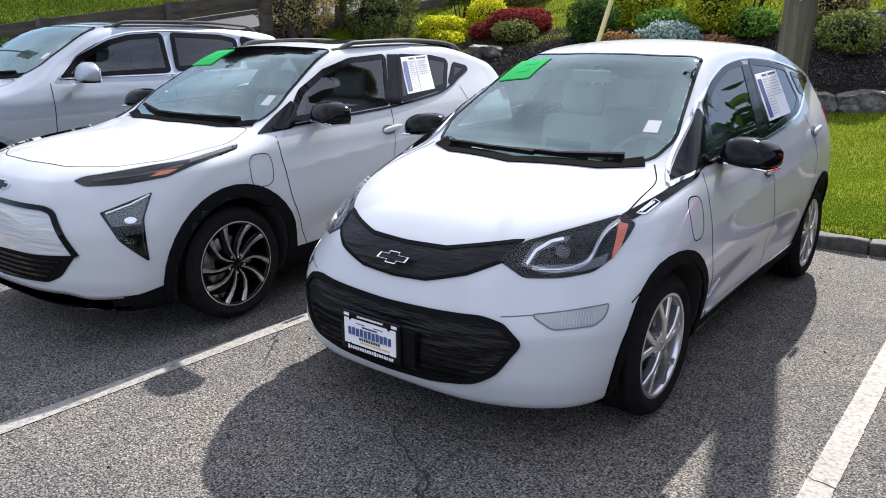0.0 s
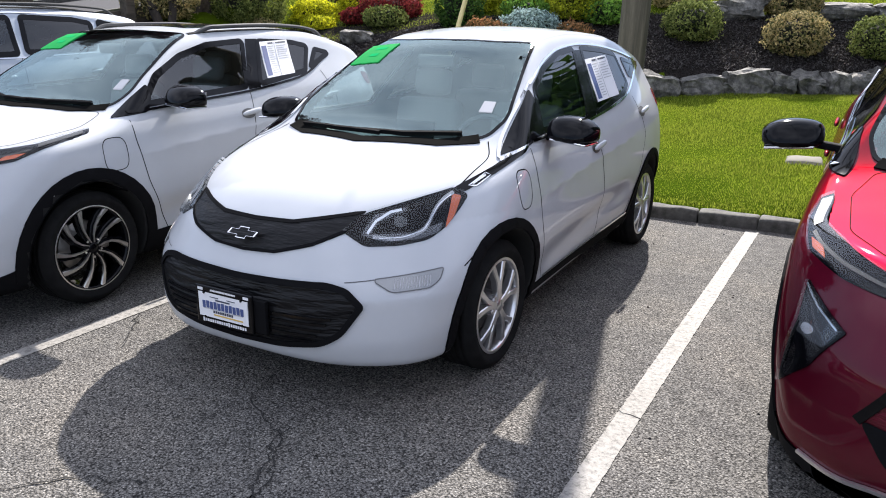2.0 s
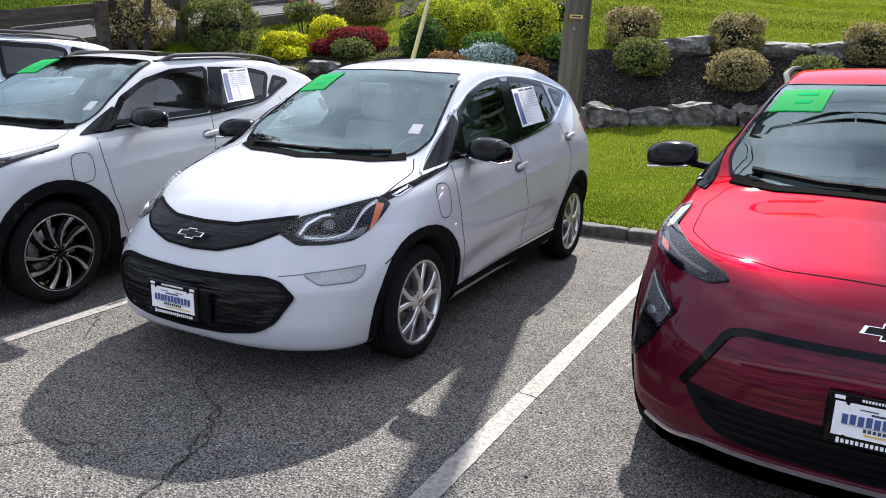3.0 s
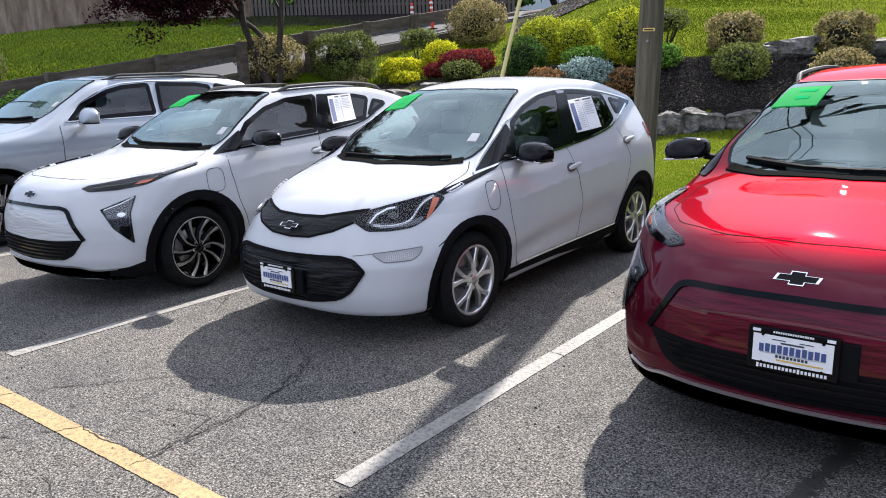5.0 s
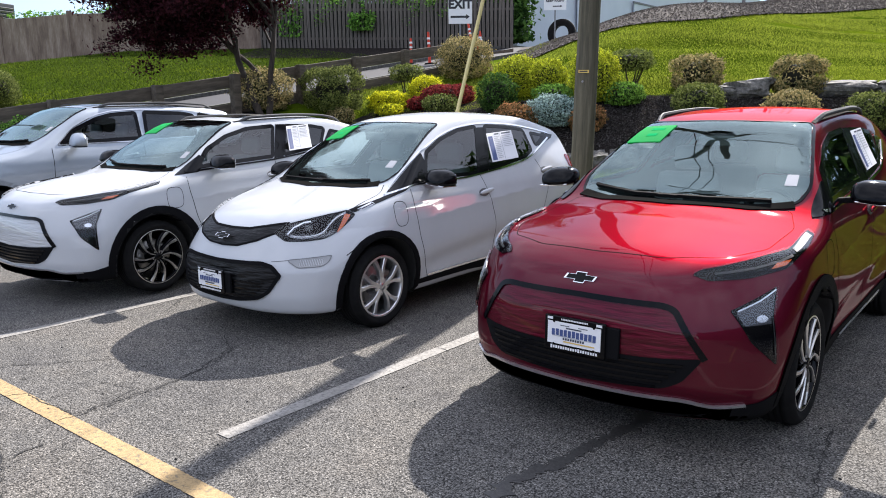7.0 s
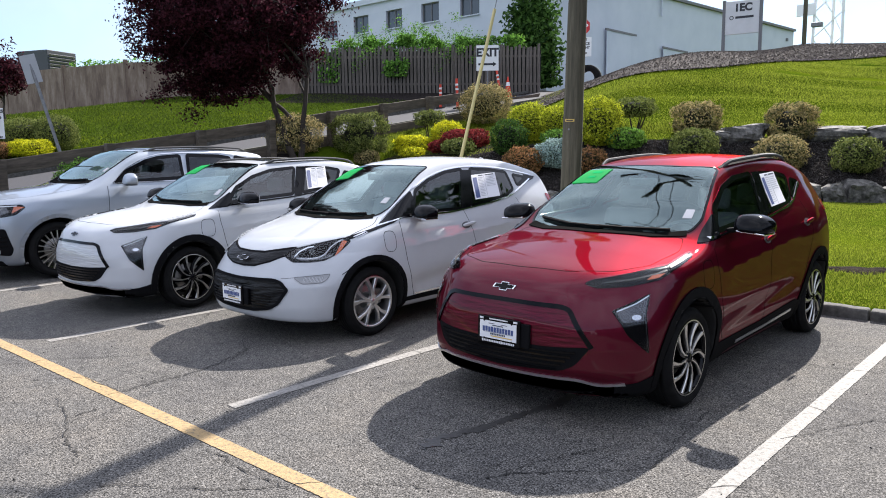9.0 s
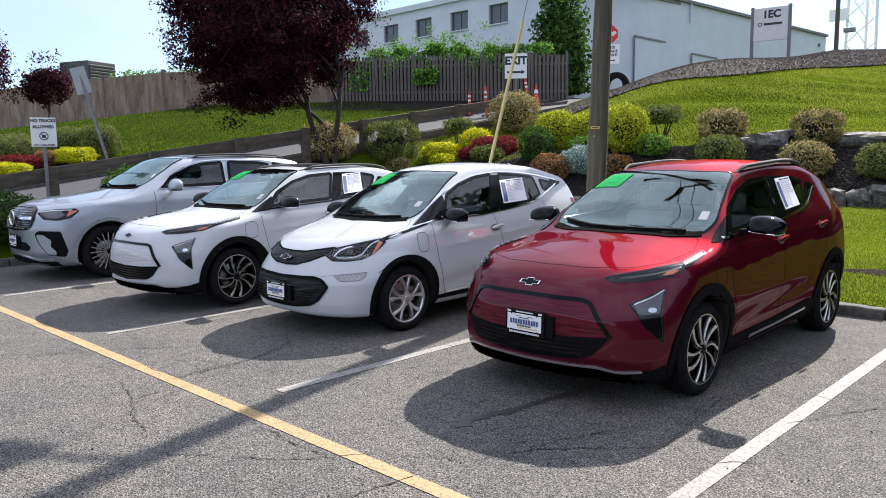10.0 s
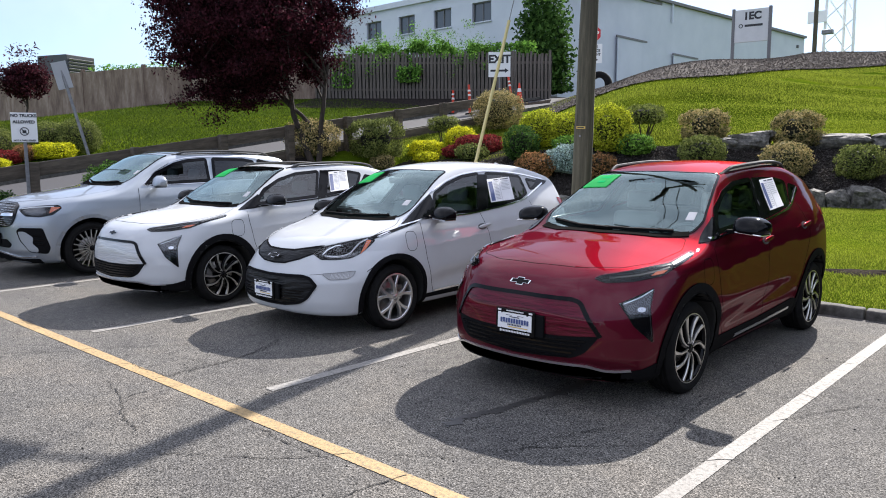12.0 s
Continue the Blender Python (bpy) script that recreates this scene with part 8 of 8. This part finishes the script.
sx, sy = -14.62, 28.1
st_sign = thing("stop_sign", pose(sx, sy, height(sx, sy), 0, 0, face_yaw(sx, sy)), "red stop sign over a white service sign", "sign")
part("post", box_bm((0.06, 0.04, 3.1), (0, 0.03, 1.5), None, 0.006), galv, st_sign)
bm = bmesh.new()
bmesh.ops.create_cone(bm, cap_ends=True, segments=8, radius1=0.42, radius2=0.42, depth=0.01, matrix=pose(0, 0, 0, 90, 0, 0) @ pose(0, 0, 0, 0, 0, 22.5))
o = part("octagon", bm, sign_red, st_sign)
o.matrix_basis = pose(0, -0.006, 2.80)
text_part("STOP", 0.26, sign_white, o, (0, -0.008, 0))
brd = part("board", box_bm((0.95, 0.01, 0.85), (0, -0.006, 1.92), None, 0.003), sign_white, st_sign)
for k, word in enumerate(("SERVICE", "ENTRANCE", "KEEP RIGHT")):
    text_part(word, 0.15, sign_black, brd, (0, -0.013, 2.22 - k * 0.17))
arrow(brd, 0.1, 1.65, 0.4, sign_black, -0.014)

V, F = lathe([(0.36, -0.14), (0.52, -0.17), (0.64, -0.15), (0.66, 0), (0.64, 0.15), (0.52, 0.17), (0.36, 0.14), (0.36, -0.14)], 32)
tyre_ring = solid("old_tyre", mesh_of("old_tyre", V, F, rubber, True), None, pose(-15.5, 30.2, height(-15.5, 30.2) + 0.72, 0, 0, face_yaw(-15.5, 30.2) + 70), "large black tyre standing by the building", "tyre")

lx, ly = -6.8, 26.3
lz = height(lx, ly)
board_sign = thing("dealer_sign", pose(lx, ly, lz, 0, 0, face_yaw(lx, ly) - 12), "pale grey roadside board on two dark posts", "sign")
for s in (-1, 1):
    part("post", box_bm((0.10, 0.14, 2.6), (s * 0.63, 0, 0.95), None, 0.01), roof_dark, board_sign)
brd = part("board", box_bm((1.16, 0.08, 1.16), (0, -0.01, 1.62), None, 0.01), board_pale, board_sign)
text_part("1EC", 0.36, sign_black, brd, (0.03, -0.055, 1.95))
part("brand_bar", box_bm((0.62, 0.004, 0.08), (0.08, -0.052, 1.62)), sign_black, brd)
V, F = lathe([(0.05, -0.002), (0.075, -0.002), (0.075, 0.002), (0.05, 0.002)], 20)
o = part("brand_ring", mesh_of("brand_ring", V, F, sign_black), None, brd)
o.matrix_basis = pose(-0.36, -0.054, 1.62, 0, 0, 90)

# ---- stone slab let into the lawn ----
slab = solid("stone_slab", rough_block("stone_slab", (0.36, 0.28, 0.06), material("pale_stone", (0.17, 0.155, 0.125), 0.9), 5, 3, 0.02, 0.03), None, pose(-0.40, 8.72, height(-0.40, 8.72) + 0.0, 7, 0, 8), "pale flat stone slab lying in the lawn", "stone slab")

# ---- delineators, cone ----
for x, y, ty_, lean in ((-16.66, 21.03, 0.95, 0), (-15.42, 20.65, 1.15, 3), (-16.6, 24.9, 1.35, 12)):
    z = height(x, y)
    dl = thing("delineator_post", pose(x, y, z, 0, -lean, 0), "orange plastic delineator post with white bands", "traffic post", "delineator posts")
    part("post", tube_bm((0, 0, 0), (0, 0, ty_), 0.055, 0.045, 12), orange, dl)
    for k in range(2):
        part("band", tube_bm((0, 0, ty_ * 0.62 + k * 0.17), (0, 0, ty_ * 0.62 + 0.07 + k * 0.17), 0.058, 0.057, 12), sign_white, dl)
    part("base", tube_bm((0, 0, 0), (0, 0, 0.05), 0.2, 0.18, 14), rubber, dl)
cx_, cy_ = -16.7, 25.5
cone = thing("traffic_cone", pose(cx_, cy_, height(cx_, cy_)), "orange traffic cone with white bands", "traffic cone")
part("cone_body", tube_bm((0, 0, 0.03), (0, 0, 0.90), 0.17, 0.03, 18), orange, cone)
part("base", box_bm((0.42, 0.42, 0.04), (0, 0, 0.02), None, 0.01), orange, cone)
part("band", tube_bm((0, 0, 0.50), (0, 0, 0.66), 0.097, 0.072, 18), sign_white, cone)

# ---- far pole and mast ----
far_pole = thing("far_utility_pole", pose(-13.4, 55.0, 4.8), "far wooden utility pole with lamps", "utility pole")
part("shaft", tube_bm((0, 0, 0), (0, 0, 9.5), 0.16, 0.13, 10), pole_wood, far_pole)
part("crossarm", box_bm((2.4, 0.12, 0.14), (0, 0, 7.8), Matrix.Rotation(radians(20), 3, "Z")), pole_wood, far_pole)
part("lamp", box_bm((0.7, 0.4, 0.3), (0.8, 0, 5.2), None, 0.04), galv, far_pole)
mast = thing("lattice_mast", pose(-16.5, 72.0, 4.6), "pale lattice mast far behind the mound", "mast")
legs = [(-1.3, -0.5), (1.3, -0.5), (0, 1.0)]
for x, y in legs:
    part("leg", tube_bm((x, y, 0), (x * 0.8, y * 0.8, 16), 0.13, 0.11, 8), sign_white, mast)
for k in range(7):
    for i in range(3):
        a, b = legs[i], legs[(i + 1) % 3]
        part("brace", tube_bm((a[0], a[1], k * 2.2), (b[0] * 0.9, b[1] * 0.9, k * 2.2 + 2.2), 0.05, 0.05, 6), sign_white, mast)
part("panel", box_bm((1.6, 0.2, 1.0), (-1.8, -0.6, 9.2)), sign_white, mast)

# ---- unseen showroom, trees and wall, added to close the place and feed reflections ----
show = thing("backdrop_showroom", pose(0, 0, 0), "unseen low showroom with a dark glass front, added as backdrop", "building")
part("wall", box_bm((60, 0.4, 5.5), (2, -33, 2.75)), wall_paint, show)
part("glass_front", box_bm((50, 0.2, 3.2), (2, -32.7, 1.7)), window_dark, show)
part("roof", box_bm((62, 14, 0.5), (2, -39.5, 5.7)), roof_dark, show)
for k in range(11):
    yy = -26 + k * 5.6
    branch_tree("backdrop_tree", 30 + (k % 3) * 2.5, yy, 0, "unseen leafy green tree added across the lot", "dark", [((0, 0, -0.1), (0.2, 0.1, 3.0), 0.18)], ((0, 0, 5.2), (3.2, 3.2, 3.0)), 2600, 0.22, 60 + k)
# dark wall added out of view so that the car sides reflect dark
plain_wall = tagged(new("backdrop_wall", mesh_bm("backdrop_wall", box_bm((0.4, 60, 4.5), (17, 16, 2.2)), backdrop_dark)), "unseen plain dark wall added for car reflections", "wall", kind="structure")
# unseen trees added beside the lawn to darken the red car's reflections
for k in range(10):
    branch_tree("reflected_tree", 7.0 + (k % 3) * 3.0, 11.5 + k * 1.7, 0.8, "unseen tall dark green tree added for car reflections", "dark", [((0, 0, -0.1), (0.1, 0.1, 4.0), 0.22)], ((0, 0, 6.0), (2.5, 2.5, 5.2)), 7500, 0.20, 90 + k)
